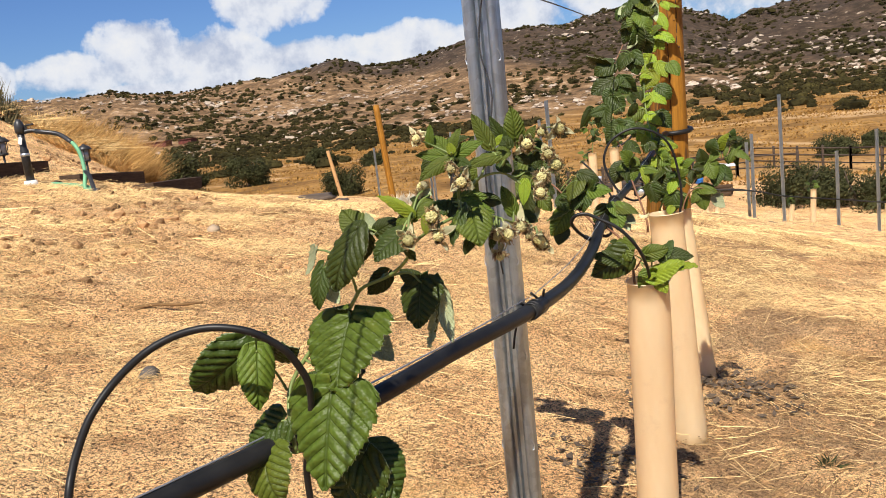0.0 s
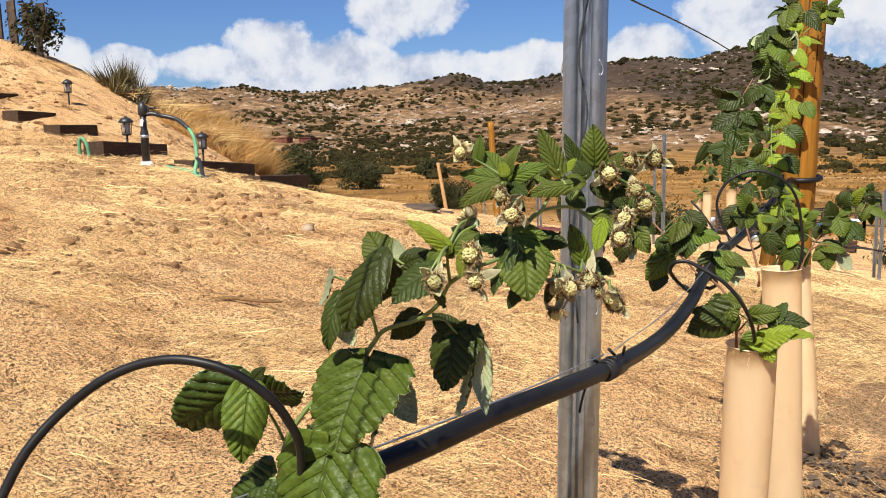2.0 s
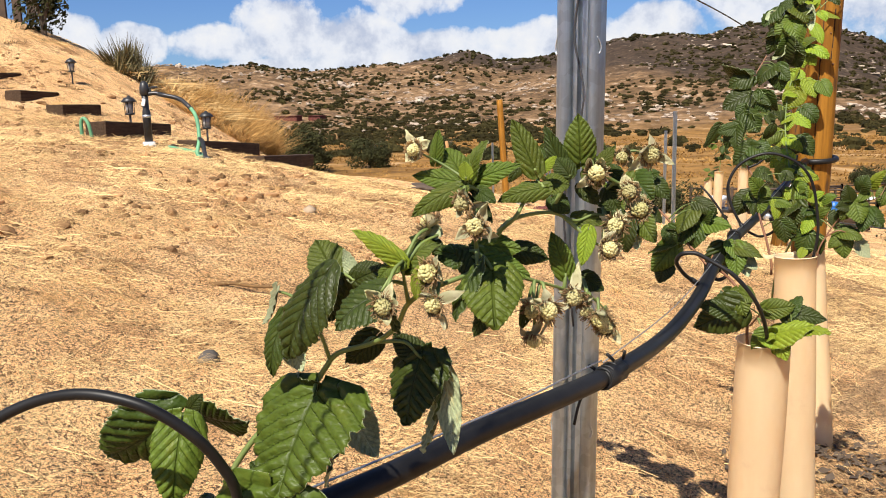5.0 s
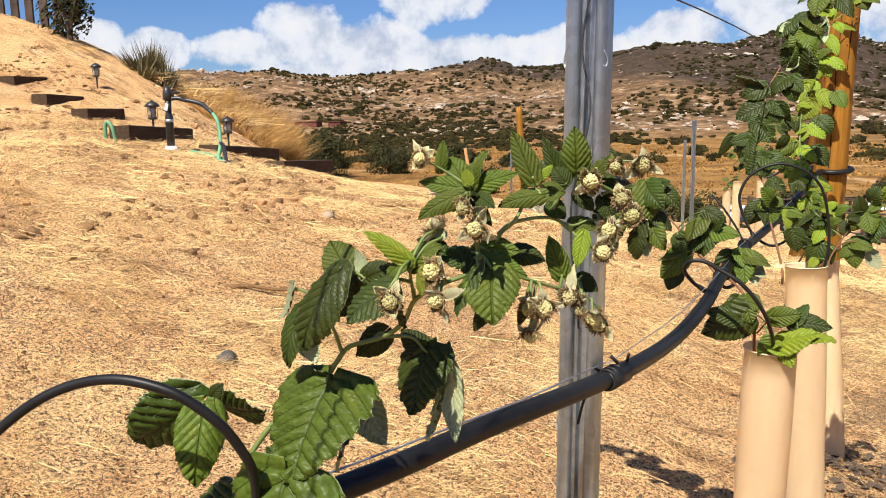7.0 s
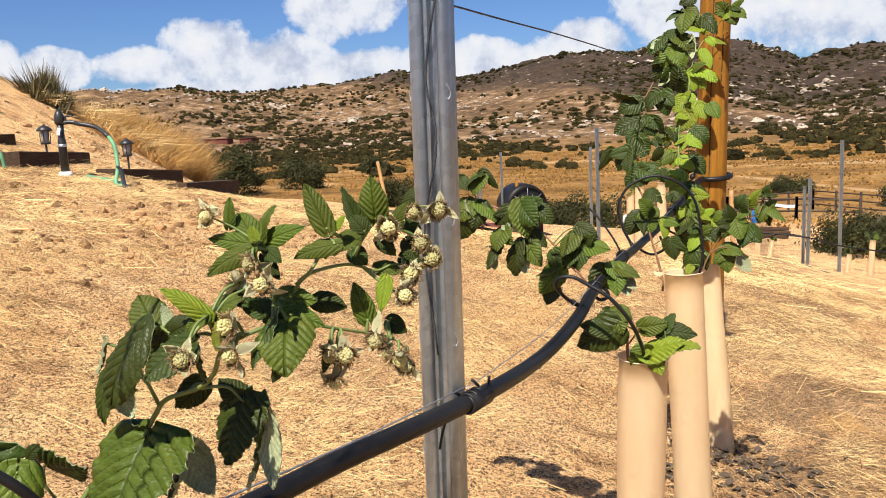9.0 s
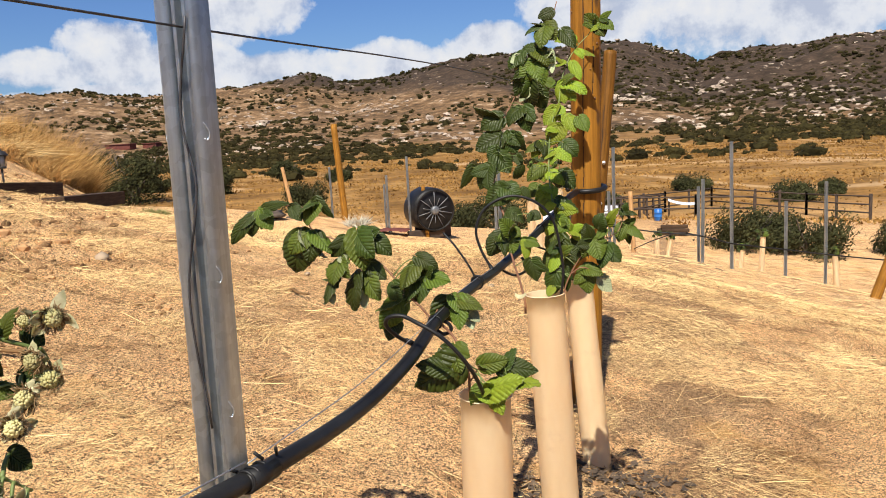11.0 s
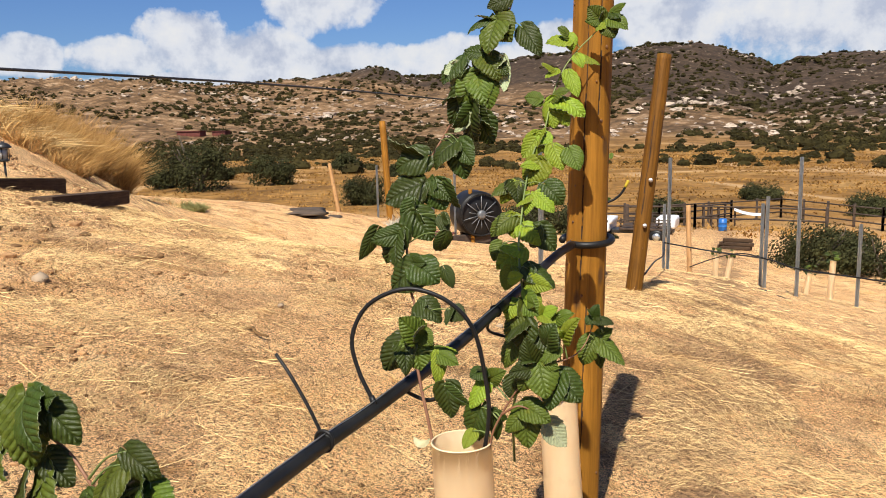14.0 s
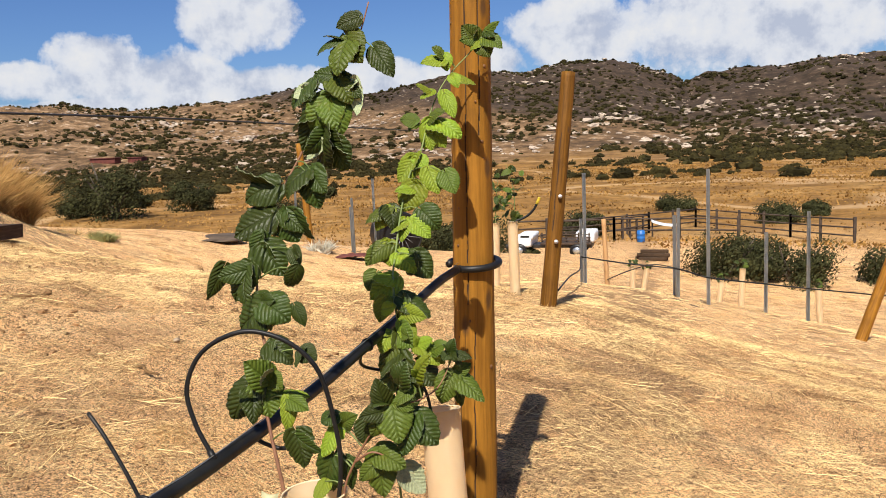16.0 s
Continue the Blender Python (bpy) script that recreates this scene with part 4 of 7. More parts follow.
LEAVES_B1 = [('d', -0.393, 1.867, 0.958, -0.423, 1.867, 0.922, -16, 0.031), ('g', -0.366, 1.868, 0.970, -0.351, 1.856, 0.897, -4, 0.054), ('d', -0.342, 1.869, 0.964, -0.299, 1.869, 0.924, -4, 0.039),
    ('u', -0.391, 1.868, 0.925, -0.408, 1.856, 0.915, 0, 0.021), ('d', -0.420, 1.867, 0.881, -0.440, 1.855, 0.828, 18, 0.039), ('g', -0.402, 1.867, 0.917, -0.415, 1.843, 0.869, 18, 0.046),
    ('s', -0.374, 1.868, 0.886, -0.380, 1.868, 0.812, 18, 0.054), ('g', -0.358, 1.869, 0.889, -0.319, 1.845, 0.840, 18, 0.043), ('d', -0.347, 1.869, 0.906, -0.313, 1.869, 0.876, -4, 0.032),
    ('u', -0.366, 1.868, 0.858, -0.361, 1.862, 0.819, -8, 0.025), ('u', -0.433, 1.866, 0.852, -0.425, 1.860, 0.827, 12, 0.022)]
LEAVES_B2 = [('g', -0.255, 1.877, 0.905, -0.279, 1.853, 0.857, 18, 0.044), ('d', -0.250, 1.878, 0.919, -0.209, 1.878, 0.895, 6, 0.029), ('s', -0.238, 1.880, 0.882, -0.257, 1.880, 0.822, 18, 0.048),
    ('g', -0.239, 1.880, 0.879, -0.180, 1.856, 0.873, 0, 0.042), ('g', -0.289, 1.874, 0.832, -0.329, 1.862, 0.777, -16, 0.047), ('d', -0.302, 1.873, 0.791, -0.315, 1.861, 0.754, 0, 0.036),
    ('s', -0.196, 1.888, 0.829, -0.230, 1.900, 0.774, -16, 0.049), ('g', -0.186, 1.890, 0.838, -0.159, 1.878, 0.801, -16, 0.033), ('g', -0.182, 1.891, 0.833, -0.123, 1.879, 0.813, -4, 0.031),
    ('u', -0.165, 1.894, 0.819, -0.149, 1.888, 0.772, -8, 0.031), ('d', -0.258, 1.877, 0.868, -0.278, 1.871, 0.831, 12, 0.037)]
LEAVES_B3 = [('d', -0.301, 1.872, 0.868, -0.286, 1.866, 0.832, 12, 0.032), ('d', -0.149, 1.745, 0.745, -0.226, 1.745, 0.701, -16, 0.067), ('g', -0.155, 1.765, 0.774, -0.139, 1.741, 0.731, 18, 0.044)]
LEAVES_B = LEAVES_B0 + LEAVES_B1 + LEAVES_B2 + LEAVES_B3
LEAVES_B_LOW = [('d', -0.176, 1.77, 0.764, -0.148, 1.781, 0.73, -15), ('g', -0.107, 1.77, 0.739, -0.062, 1.776, 0.748, 18),
    ('d', -0.07, 1.78, 0.733, -0.011, 1.783, 0.726, 1), ('y', -0.096, 1.76, 0.697, -0.03, 1.747, 0.722, -8), ('y', -0.062, 1.77, 0.706, -0.003, 1.756, 0.709, -24),
    ('y', -0.109, 1.75, 0.695, -0.083, 1.75, 0.673, -11), ('g', -0.103, 1.75, 0.701, -0.125, 1.756, 0.668, -25)]
LEAVES_C0 = [('d', -0.084, 2.789, 1.465, -0.126, 2.783, 1.448, -8, 0.036), ('d', -0.116, 2.784, 1.428, -0.164, 2.778, 1.401, 12, 0.026), ('g', -0.111, 2.785, 1.434, -0.072, 2.761, 1.382, 18, 0.055),
    ('d', -0.057, 2.782, 1.408, -0.019, 2.770, 1.353, 0, 0.042), ('d', -0.121, 2.772, 1.360, -0.169, 2.772, 1.369, -4, 0.044), ('d', -0.174, 2.770, 1.357, -0.210, 2.758, 1.307, 18, 0.055),
    ('u', -0.179, 2.768, 1.345, -0.195, 2.768, 1.299, -16, 0.026), ('g', -0.128, 2.772, 1.360, -0.096, 2.754, 1.310, -8, 0.052), ('d', -0.114, 2.771, 1.357, -0.081, 2.759, 1.319, 0, 0.035),
    ('u', -0.092, 2.770, 1.352, -0.087, 2.758, 1.289, 0, 0.025), ('g', -0.139, 2.762, 1.322, -0.172, 2.750, 1.267, -16, 0.057)]
LEAVES_C1 = [('g', -0.137, 2.762, 1.322, -0.112, 2.744, 1.257, -8, 0.056), ('d', -0.165, 2.756, 1.298, -0.195, 2.756, 1.232, -16, 0.046), ('s', -0.147, 2.748, 1.267, -0.138, 2.748, 1.198, 18, 0.077),
    ('s', -0.134, 2.740, 1.246, -0.109, 2.752, 1.192, -16, 0.054), ('u', -0.150, 2.740, 1.246, -0.182, 2.740, 1.216, -16, 0.023), ('d', -0.178, 2.721, 1.197, -0.211, 2.709, 1.146, 18, 0.060),
    ('d', -0.167, 2.721, 1.197, -0.151, 2.715, 1.129, 12, 0.053), ('s', -0.247, 2.712, 1.173, -0.314, 2.724, 1.209, -16, 0.057), ('d', -0.230, 2.712, 1.173, -0.292, 2.706, 1.145, -8, 0.056),
    ('d', -0.233, 2.687, 1.123, -0.303, 2.675, 1.085, 0, 0.070), ('s', -0.241, 2.663, 1.090, -0.262, 2.669, 1.051, -8, 0.035)]
LEAVES_C2 = [('d', -0.211, 2.687, 1.123, -0.186, 2.687, 1.072, 6, 0.057), ('s', -0.189, 2.687, 1.123, -0.160, 2.699, 1.075, 6, 0.045), ('d', -0.236, 2.650, 1.071, -0.200, 2.650, 1.019, -4, 0.064),
    ('d', -0.180, 2.647, 1.067, -0.164, 2.635, 1.031, 0, 0.024), ('s', -0.302, 2.627, 1.038, -0.342, 2.633, 0.980, -8, 0.029), ('d', -0.254, 2.627, 1.039, -0.285, 2.627, 0.977, -4, 0.048),
    ('s', -0.162, 2.623, 1.036, -0.189, 2.635, 1.003, -16, 0.028), ('d', -0.204, 2.592, 0.981, -0.260, 2.592, 0.936, -4, 0.067), ('d', -0.215, 2.595, 0.985, -0.164, 2.583, 0.953, 0, 0.056),
    ('d', -0.156, 2.590, 0.979, -0.140, 2.590, 0.944, -4, 0.023), ('d', -0.191, 2.558, 0.921, -0.152, 2.557, 0.887, -16, 0.046)]
LEAVES_C3 = [('d', -0.133, 2.552, 0.915, -0.102, 2.540, 0.900, 0, 0.034), ('g', -0.180, 2.527, 0.867, -0.210, 2.503, 0.906, 0, 0.045), ('d', -0.206, 2.527, 0.865, -0.242, 2.515, 0.805, 0, 0.054),
    ('g', -0.191, 2.527, 0.866, -0.178, 2.515, 0.811, -4, 0.055), ('y', -0.141, 2.516, 0.849, -0.140, 2.496, 0.794, -8, 0.026), ('g', -0.151, 2.516, 0.848, -0.100, 2.492, 0.834, 0, 0.031),
    ('g', -0.182, 2.532, 0.875, -0.156, 2.520, 0.855, 6, 0.030), ('d', -0.124, 2.492, 0.797, -0.112, 2.492, 0.741, 6, 0.048), ('y', -0.057, 2.495, 0.811, -0.073, 2.475, 0.767, 12, 0.040),
    ('d', -0.054, 2.500, 0.828, -0.078, 2.488, 0.815, 18, 0.038), ('g', -0.048, 2.495, 0.812, -0.013, 2.477, 0.836, 12, 0.028)]
LEAVES_C4 = [('y', -0.070, 2.469, 0.731, -0.077, 2.443, 0.709, 0, 0.025), ('s', -0.059, 2.481, 0.770, -0.075, 2.493, 0.705, 6, 0.048), ('d', -0.038, 2.479, 0.764, -0.030, 2.479, 0.716, -4, 0.024)]
LEAVES_C = LEAVES_C0 + LEAVES_C1 + LEAVES_C2 + LEAVES_C3 + LEAVES_C4
LEAVES_D0 = [('g', 0.035, 2.480, 0.851, 0.011, 2.468, 0.807, -16, 0.038), ('g', 0.039, 2.482, 0.855, 0.057, 2.458, 0.802, 0, 0.055), ('d', 0.066, 2.493, 0.831, 0.107, 2.487, 0.791, -8, 0.052),
    ('d', 0.051, 2.487, 0.881, 0.067, 2.481, 0.919, -8, 0.039), ('d', 0.031, 2.479, 0.851, 0.020, 2.474, 0.896, -8, 0.033), ('d', -0.000, 2.476, 0.827, -0.006, 2.476, 0.790, -16, 0.032),
    ('g', 0.016, 2.478, 0.777, 0.025, 2.466, 0.712, 6, 0.048), ('d', 0.037, 2.482, 0.766, 0.057, 2.476, 0.784, -8, 0.026), ('u', 0.052, 2.488, 0.751, 0.083, 2.488, 0.713, -16, 0.039),
    ('g', 0.115, 2.560, 0.877, 0.099, 2.548, 0.834, -4, 0.040), ('g', 0.121, 2.567, 0.876, 0.166, 2.555, 0.836, -16, 0.038)]
LEAVES_D1 = [('s', 0.121, 2.567, 0.871, 0.127, 2.573, 0.823, -8, 0.020), ('d', 0.114, 2.558, 0.912, 0.124, 2.552, 0.937, -8, 0.023), ('d', 0.118, 2.562, 0.911, 0.148, 2.562, 0.903, -16, 0.021),
    ('d', 0.113, 2.557, 0.914, 0.105, 2.545, 0.903, 0, 0.018), ('y', 0.075, 2.497, 0.893, 0.106, 2.477, 0.931, -8, 0.034), ('g', 0.067, 2.493, 0.876, 0.049, 2.475, 0.853, 12, 0.026)]
LEAVES_D = LEAVES_D0 + LEAVES_D1
LEAVES_E0 = [('g', -0.021, 3.535, 1.493, -0.058, 3.523, 1.530, -16, 0.050), ('g', 0.001, 3.537, 1.499, 0.051, 3.513, 1.463, 0, 0.046), ('g', -0.006, 3.532, 1.484, 0.015, 3.520, 1.444, 6, 0.050),
    ('g', 0.003, 3.542, 1.513, 0.044, 3.525, 1.534, 12, 0.028), ('y', -0.013, 3.535, 1.492, -0.034, 3.515, 1.463, 12, 0.034), ('y', -0.106, 3.511, 1.446, -0.167, 3.491, 1.437, 12, 0.056),
    ('g', -0.107, 3.515, 1.454, -0.135, 3.497, 1.477, 12, 0.040), ('y', -0.108, 3.519, 1.461, -0.098, 3.505, 1.414, -4, 0.040), ('y', -0.073, 3.491, 1.403, -0.017, 3.477, 1.372, -16, 0.043),
    ('y', -0.080, 3.491, 1.404, -0.061, 3.465, 1.366, 0, 0.033), ('y', -0.136, 3.470, 1.365, -0.169, 3.444, 1.381, 18, 0.040)]
LEAVES_E1 = [('y', -0.098, 3.467, 1.356, -0.070, 3.447, 1.289, -8, 0.042), ('g', -0.167, 3.433, 1.285, -0.210, 3.421, 1.291, -4, 0.042), ('y', -0.122, 3.433, 1.284, -0.047, 3.413, 1.236, -8, 0.065),
    ('y', -0.128, 3.430, 1.277, -0.086, 3.404, 1.215, 18, 0.056), ('y', -0.141, 3.422, 1.270, -0.124, 3.408, 1.209, 6, 0.050), ('g', -0.137, 3.437, 1.292, -0.087, 3.419, 1.305, -8, 0.048),
    ('y', -0.150, 3.333, 1.193, -0.193, 3.319, 1.135, -4, 0.057), ('y', -0.145, 3.341, 1.200, -0.120, 3.321, 1.163, -8, 0.040), ('y', -0.107, 3.300, 1.165, -0.079, 3.280, 1.106, -8, 0.053),
    ('g', -0.064, 3.296, 1.158, -0.035, 3.272, 1.106, 0, 0.053), ('y', -0.138, 3.279, 1.132, -0.165, 3.265, 1.066, -4, 0.075)]
LEAVES_E2 = [('g', -0.194, 3.246, 1.080, -0.251, 3.222, 1.043, 18, 0.047), ('y', -0.193, 3.243, 1.076, -0.227, 3.229, 1.024, -4, 0.042), ('y', -0.151, 3.227, 1.050, -0.157, 3.207, 0.999, 12, 0.044),
    ('y', -0.133, 3.227, 1.050, -0.087, 3.213, 1.006, -4, 0.049), ('d', -0.115, 3.242, 1.073, -0.071, 3.242, 1.023, 6, 0.060), ('g', -0.186, 3.186, 0.998, -0.235, 3.162, 0.950, 0, 0.051),
    ('y', -0.187, 3.189, 1.000, -0.177, 3.175, 0.945, -4, 0.051), ('y', -0.152, 3.165, 0.981, -0.106, 3.145, 0.933, -8, 0.058), ('d', -0.117, 3.158, 0.975, -0.072, 3.158, 0.921, 6, 0.058),
    ('y', -0.143, 3.102, 0.931, -0.198, 3.076, 0.886, 0, 0.059), ('y', -0.163, 3.102, 0.930, -0.137, 3.076, 0.879, 0, 0.057)]
LEAVES_E3 = [('g', -0.194, 3.116, 0.941, -0.211, 3.098, 0.901, -8, 0.045), ('y', -0.157, 3.057, 0.893, -0.166, 3.037, 0.843, -8, 0.043), ('y', -0.161, 3.045, 0.870, -0.120, 3.025, 0.883, 12, 0.030),
    ('d', -0.118, 3.057, 0.895, -0.053, 3.057, 0.850, -16, 0.058), ('y', -0.115, 3.042, 0.866, -0.050, 3.016, 0.859, 18, 0.042), ('y', -0.112, 3.033, 0.849, -0.076, 3.019, 0.819, 6, 0.037),
    ('y', -0.135, 3.021, 0.825, -0.152, 2.995, 0.783, 0, 0.043), ('g', -0.123, 3.024, 0.831, -0.078, 3.000, 0.799, 18, 0.055), ('g', -0.127, 3.012, 0.808, -0.151, 2.994, 0.733, 12, 0.048),
    ('y', -0.062, 3.006, 0.801, -0.021, 2.992, 0.761, -4, 0.042), ('y', -0.075, 3.006, 0.800, -0.032, 2.992, 0.819, 6, 0.034)]
LEAVES_E4 = [('g', -0.036, 3.000, 0.791, 0.005, 2.988, 0.810, -4, 0.034), ('d', -0.111, 3.000, 0.787, -0.110, 2.988, 0.712, 18, 0.067), ('d', -0.076, 3.010, 0.761, -0.037, 3.004, 0.712, -8, 0.067),
    ('g', -0.138, 3.020, 0.729, -0.158, 3.008, 0.666, 6, 0.046), ('d', -0.109, 3.030, 0.702, -0.089, 3.024, 0.653, 12, 0.064)]
LEAVES_E = LEAVES_E0 + LEAVES_E1 + LEAVES_E2 + LEAVES_E3 + LEAVES_E4
CANE_A = [(-0.394, 0.660, 0.793), (-0.397, 0.665, 0.831), (-0.401, 0.685, 0.857), (-0.378, 0.700, 0.891), (-0.346, 0.700, 0.914), (-0.333, 0.700, 0.928), (-0.324, 0.700, 0.940), (-0.312, 0.700, 0.953), (-0.282, 0.700, 0.964), (-0.259, 0.690, 0.980), (-0.244, 0.680, 0.999), (-0.216, 0.664, 1.015), (-0.200, 0.680, 1.022), (-0.193, 0.690, 1.033), (-0.185, 0.690, 1.046), (-0.176, 0.690, 1.054), (-0.173, 0.700, 1.064), (-0.168, 0.705, 1.073), (-0.165, 0.710, 1.081)]
CANE_A1 = [(-0.187, 0.690, 1.045), (-0.180, 0.700, 1.052), (-0.168, 0.730, 1.052), (-0.156, 0.745, 1.045), (-0.146, 0.755, 1.048), (-0.135, 0.765, 1.045)]
CANE_A2 = [(-0.196, 0.680, 1.027), (-0.193, 0.670, 1.045), (-0.188, 0.660, 1.055), (-0.192, 0.655, 1.069), (-0.191, 0.655, 1.078), (-0.204, 0.655, 1.087), (-0.218, 0.650, 1.095)]
CANE_A3 = [(-0.200, 0.680, 1.022), (-0.187, 0.685, 1.023), (-0.171, 0.700, 1.015), (-0.162, 0.730, 1.004), (-0.148, 0.745, 0.997), (-0.139, 0.755, 0.986)]
CANE_A4 = [(-0.319, 0.700, 0.947), (-0.318, 0.690, 0.967), (-0.322, 0.685, 0.982), (-0.299, 0.670, 1.015), (-0.293, 0.675, 1.015)]
CANE_A5 = [(-0.282, 0.700, 0.964), (-0.265, 0.710, 0.963), (-0.256, 0.715, 0.952), (-0.243, 0.720, 0.941)]
CANE_A6 = [(-0.407, 0.685, 0.851), (-0.413, 0.680, 0.871), (-0.423, 0.670, 0.898), (-0.429, 0.665, 0.902)]
CANE_A7 = [(-0.168, 0.735, 1.053), (-0.160, 0.735, 1.068), (-0.152, 0.745, 1.081), (-0.142, 0.760, 1.083), (-0.126, 0.765, 1.088), (-0.116, 0.765, 1.087)]
CANE_A8 = [(-0.162, 0.740, 1.048), (-0.151, 0.740, 1.039), (-0.143, 0.745, 1.031), (-0.135, 0.750, 1.027)]
CANE_A9 = [(-0.244, 0.680, 0.999), (-0.241, 0.670, 1.016), (-0.236, 0.660, 1.030)]
CANE_A10 = [(-0.152, 0.745, 1.081), (-0.142, 0.755, 1.074), (-0.131, 0.765, 1.066), (-0.124, 0.765, 1.059), (-0.120, 0.765, 1.049)]
CANE_B = [(-0.136, 1.802, 0.620), (-0.140, 1.802, 0.676), (-0.142, 1.802, 0.717), (-0.159, 1.812, 0.762), (-0.191, 1.842, 0.787), (-0.226, 1.872, 0.796), (-0.249, 1.872, 0.822), (-0.279, 1.877, 0.848), (-0.302, 1.877, 0.881), (-0.332, 1.882, 0.908), (-0.374, 1.877, 0.937), (-0.416, 1.872, 0.957), (-0.460, 1.872, 0.973), (-0.472, 1.872, 1.000), (-0.478, 1.872, 1.021), (-0.526, 1.872, 1.026), (-0.577, 1.872, 1.019)]
CANE_B1 = [(-0.216, 1.85, 0.8), (-0.212, 1.89, 0.819), (-0.176, 1.91, 0.832)]
CANE_B2 = [(-0.135, 1.79, 0.701), (-0.107, 1.77, 0.737), (-0.068, 1.775, 0.742)]
CANE_C = [(-0.145, 2.482, 0.655), (-0.145, 2.482, 0.686), (-0.159, 2.492, 0.741), (-0.175, 2.507, 0.787), (-0.195, 2.532, 0.854), (-0.206, 2.572, 0.902), (-0.227, 2.602, 0.939), (-0.248, 2.642, 1.027), (-0.251, 2.682, 1.093), (-0.242, 2.722, 1.141), (-0.206, 2.752, 1.212), (-0.177, 2.772, 1.273), (-0.149, 2.792, 1.344), (-0.117, 2.802, 1.394), (-0.092, 2.812, 1.439), (-0.075, 2.822, 1.494)]
CANE_D = [(-0.043, 2.460, 0.688), (-0.034, 2.465, 0.733), (-0.020, 2.470, 0.764), (-0.008, 2.475, 0.786), (0.016, 2.480, 0.821), (0.050, 2.490, 0.847), (0.082, 2.500, 0.857), (0.097, 2.530, 0.863), (0.107, 2.550, 0.880), (0.111, 2.590, 0.902)]
CANE_D1 = [(-0.020, 2.470, 0.764), (0.009, 2.470, 0.781), (0.039, 2.475, 0.768), (0.055, 2.480, 0.755)]
CANE_E = [(-0.186, 3.182, 0.359), (-0.166, 3.102, 0.538), (-0.119, 3.042, 0.658), (-0.099, 3.022, 0.731), (-0.125, 3.052, 0.825), (-0.147, 3.092, 0.920), (-0.161, 3.172, 0.986), (-0.167, 3.252, 1.073), (-0.160, 3.312, 1.152), (-0.145, 3.372, 1.206), (-0.141, 3.452, 1.292), (-0.118, 3.492, 1.365), (-0.086, 3.522, 1.416), (-0.045, 3.542, 1.459), (-0.012, 3.572, 1.503), (0.012, 3.582, 1.539)]
FLOWERS = [(-0.217, 0.645, 1.097), (-0.188, 0.645, 1.069), (-0.181, 0.645, 1.056), (-0.212, 0.650, 1.026), (-0.207, 0.645, 1.011), (-0.230, 0.625, 1.012), (-0.142, 0.740, 1.076), (-0.123, 0.755, 1.064), (-0.113, 0.760, 1.087), (-0.118, 0.760, 1.051), (-0.135, 0.745, 1.028), (-0.153, 0.735, 0.999), (-0.139, 0.740, 0.985), (-0.135, 0.745, 0.978), (-0.167, 0.695, 0.999), (-0.160, 0.700, 0.998), (-0.169, 0.700, 0.980), (-0.129, 0.760, 1.085), (-0.231, 0.690, 1.046), (-0.146, 0.740, 0.988), (-0.132, 0.755, 1.042)]
LOOP_C = [(-0.211, 2.392, 0.792), (-0.238, 2.395, 0.843), (-0.25, 2.4, 0.894), (-0.231, 2.41, 0.942), (-0.191, 2.42, 0.969), (-0.148, 2.43, 0.975), (-0.097, 2.44, 0.955), (-0.061, 2.45, 0.912), (-0.044, 2.455, 0.84), (-0.04, 2.46, 0.748)]


LEAF_SLOPE, LEAF_VEINS = 1.0, 23.0     # rise of the side veins, and their count in radians along the midrib


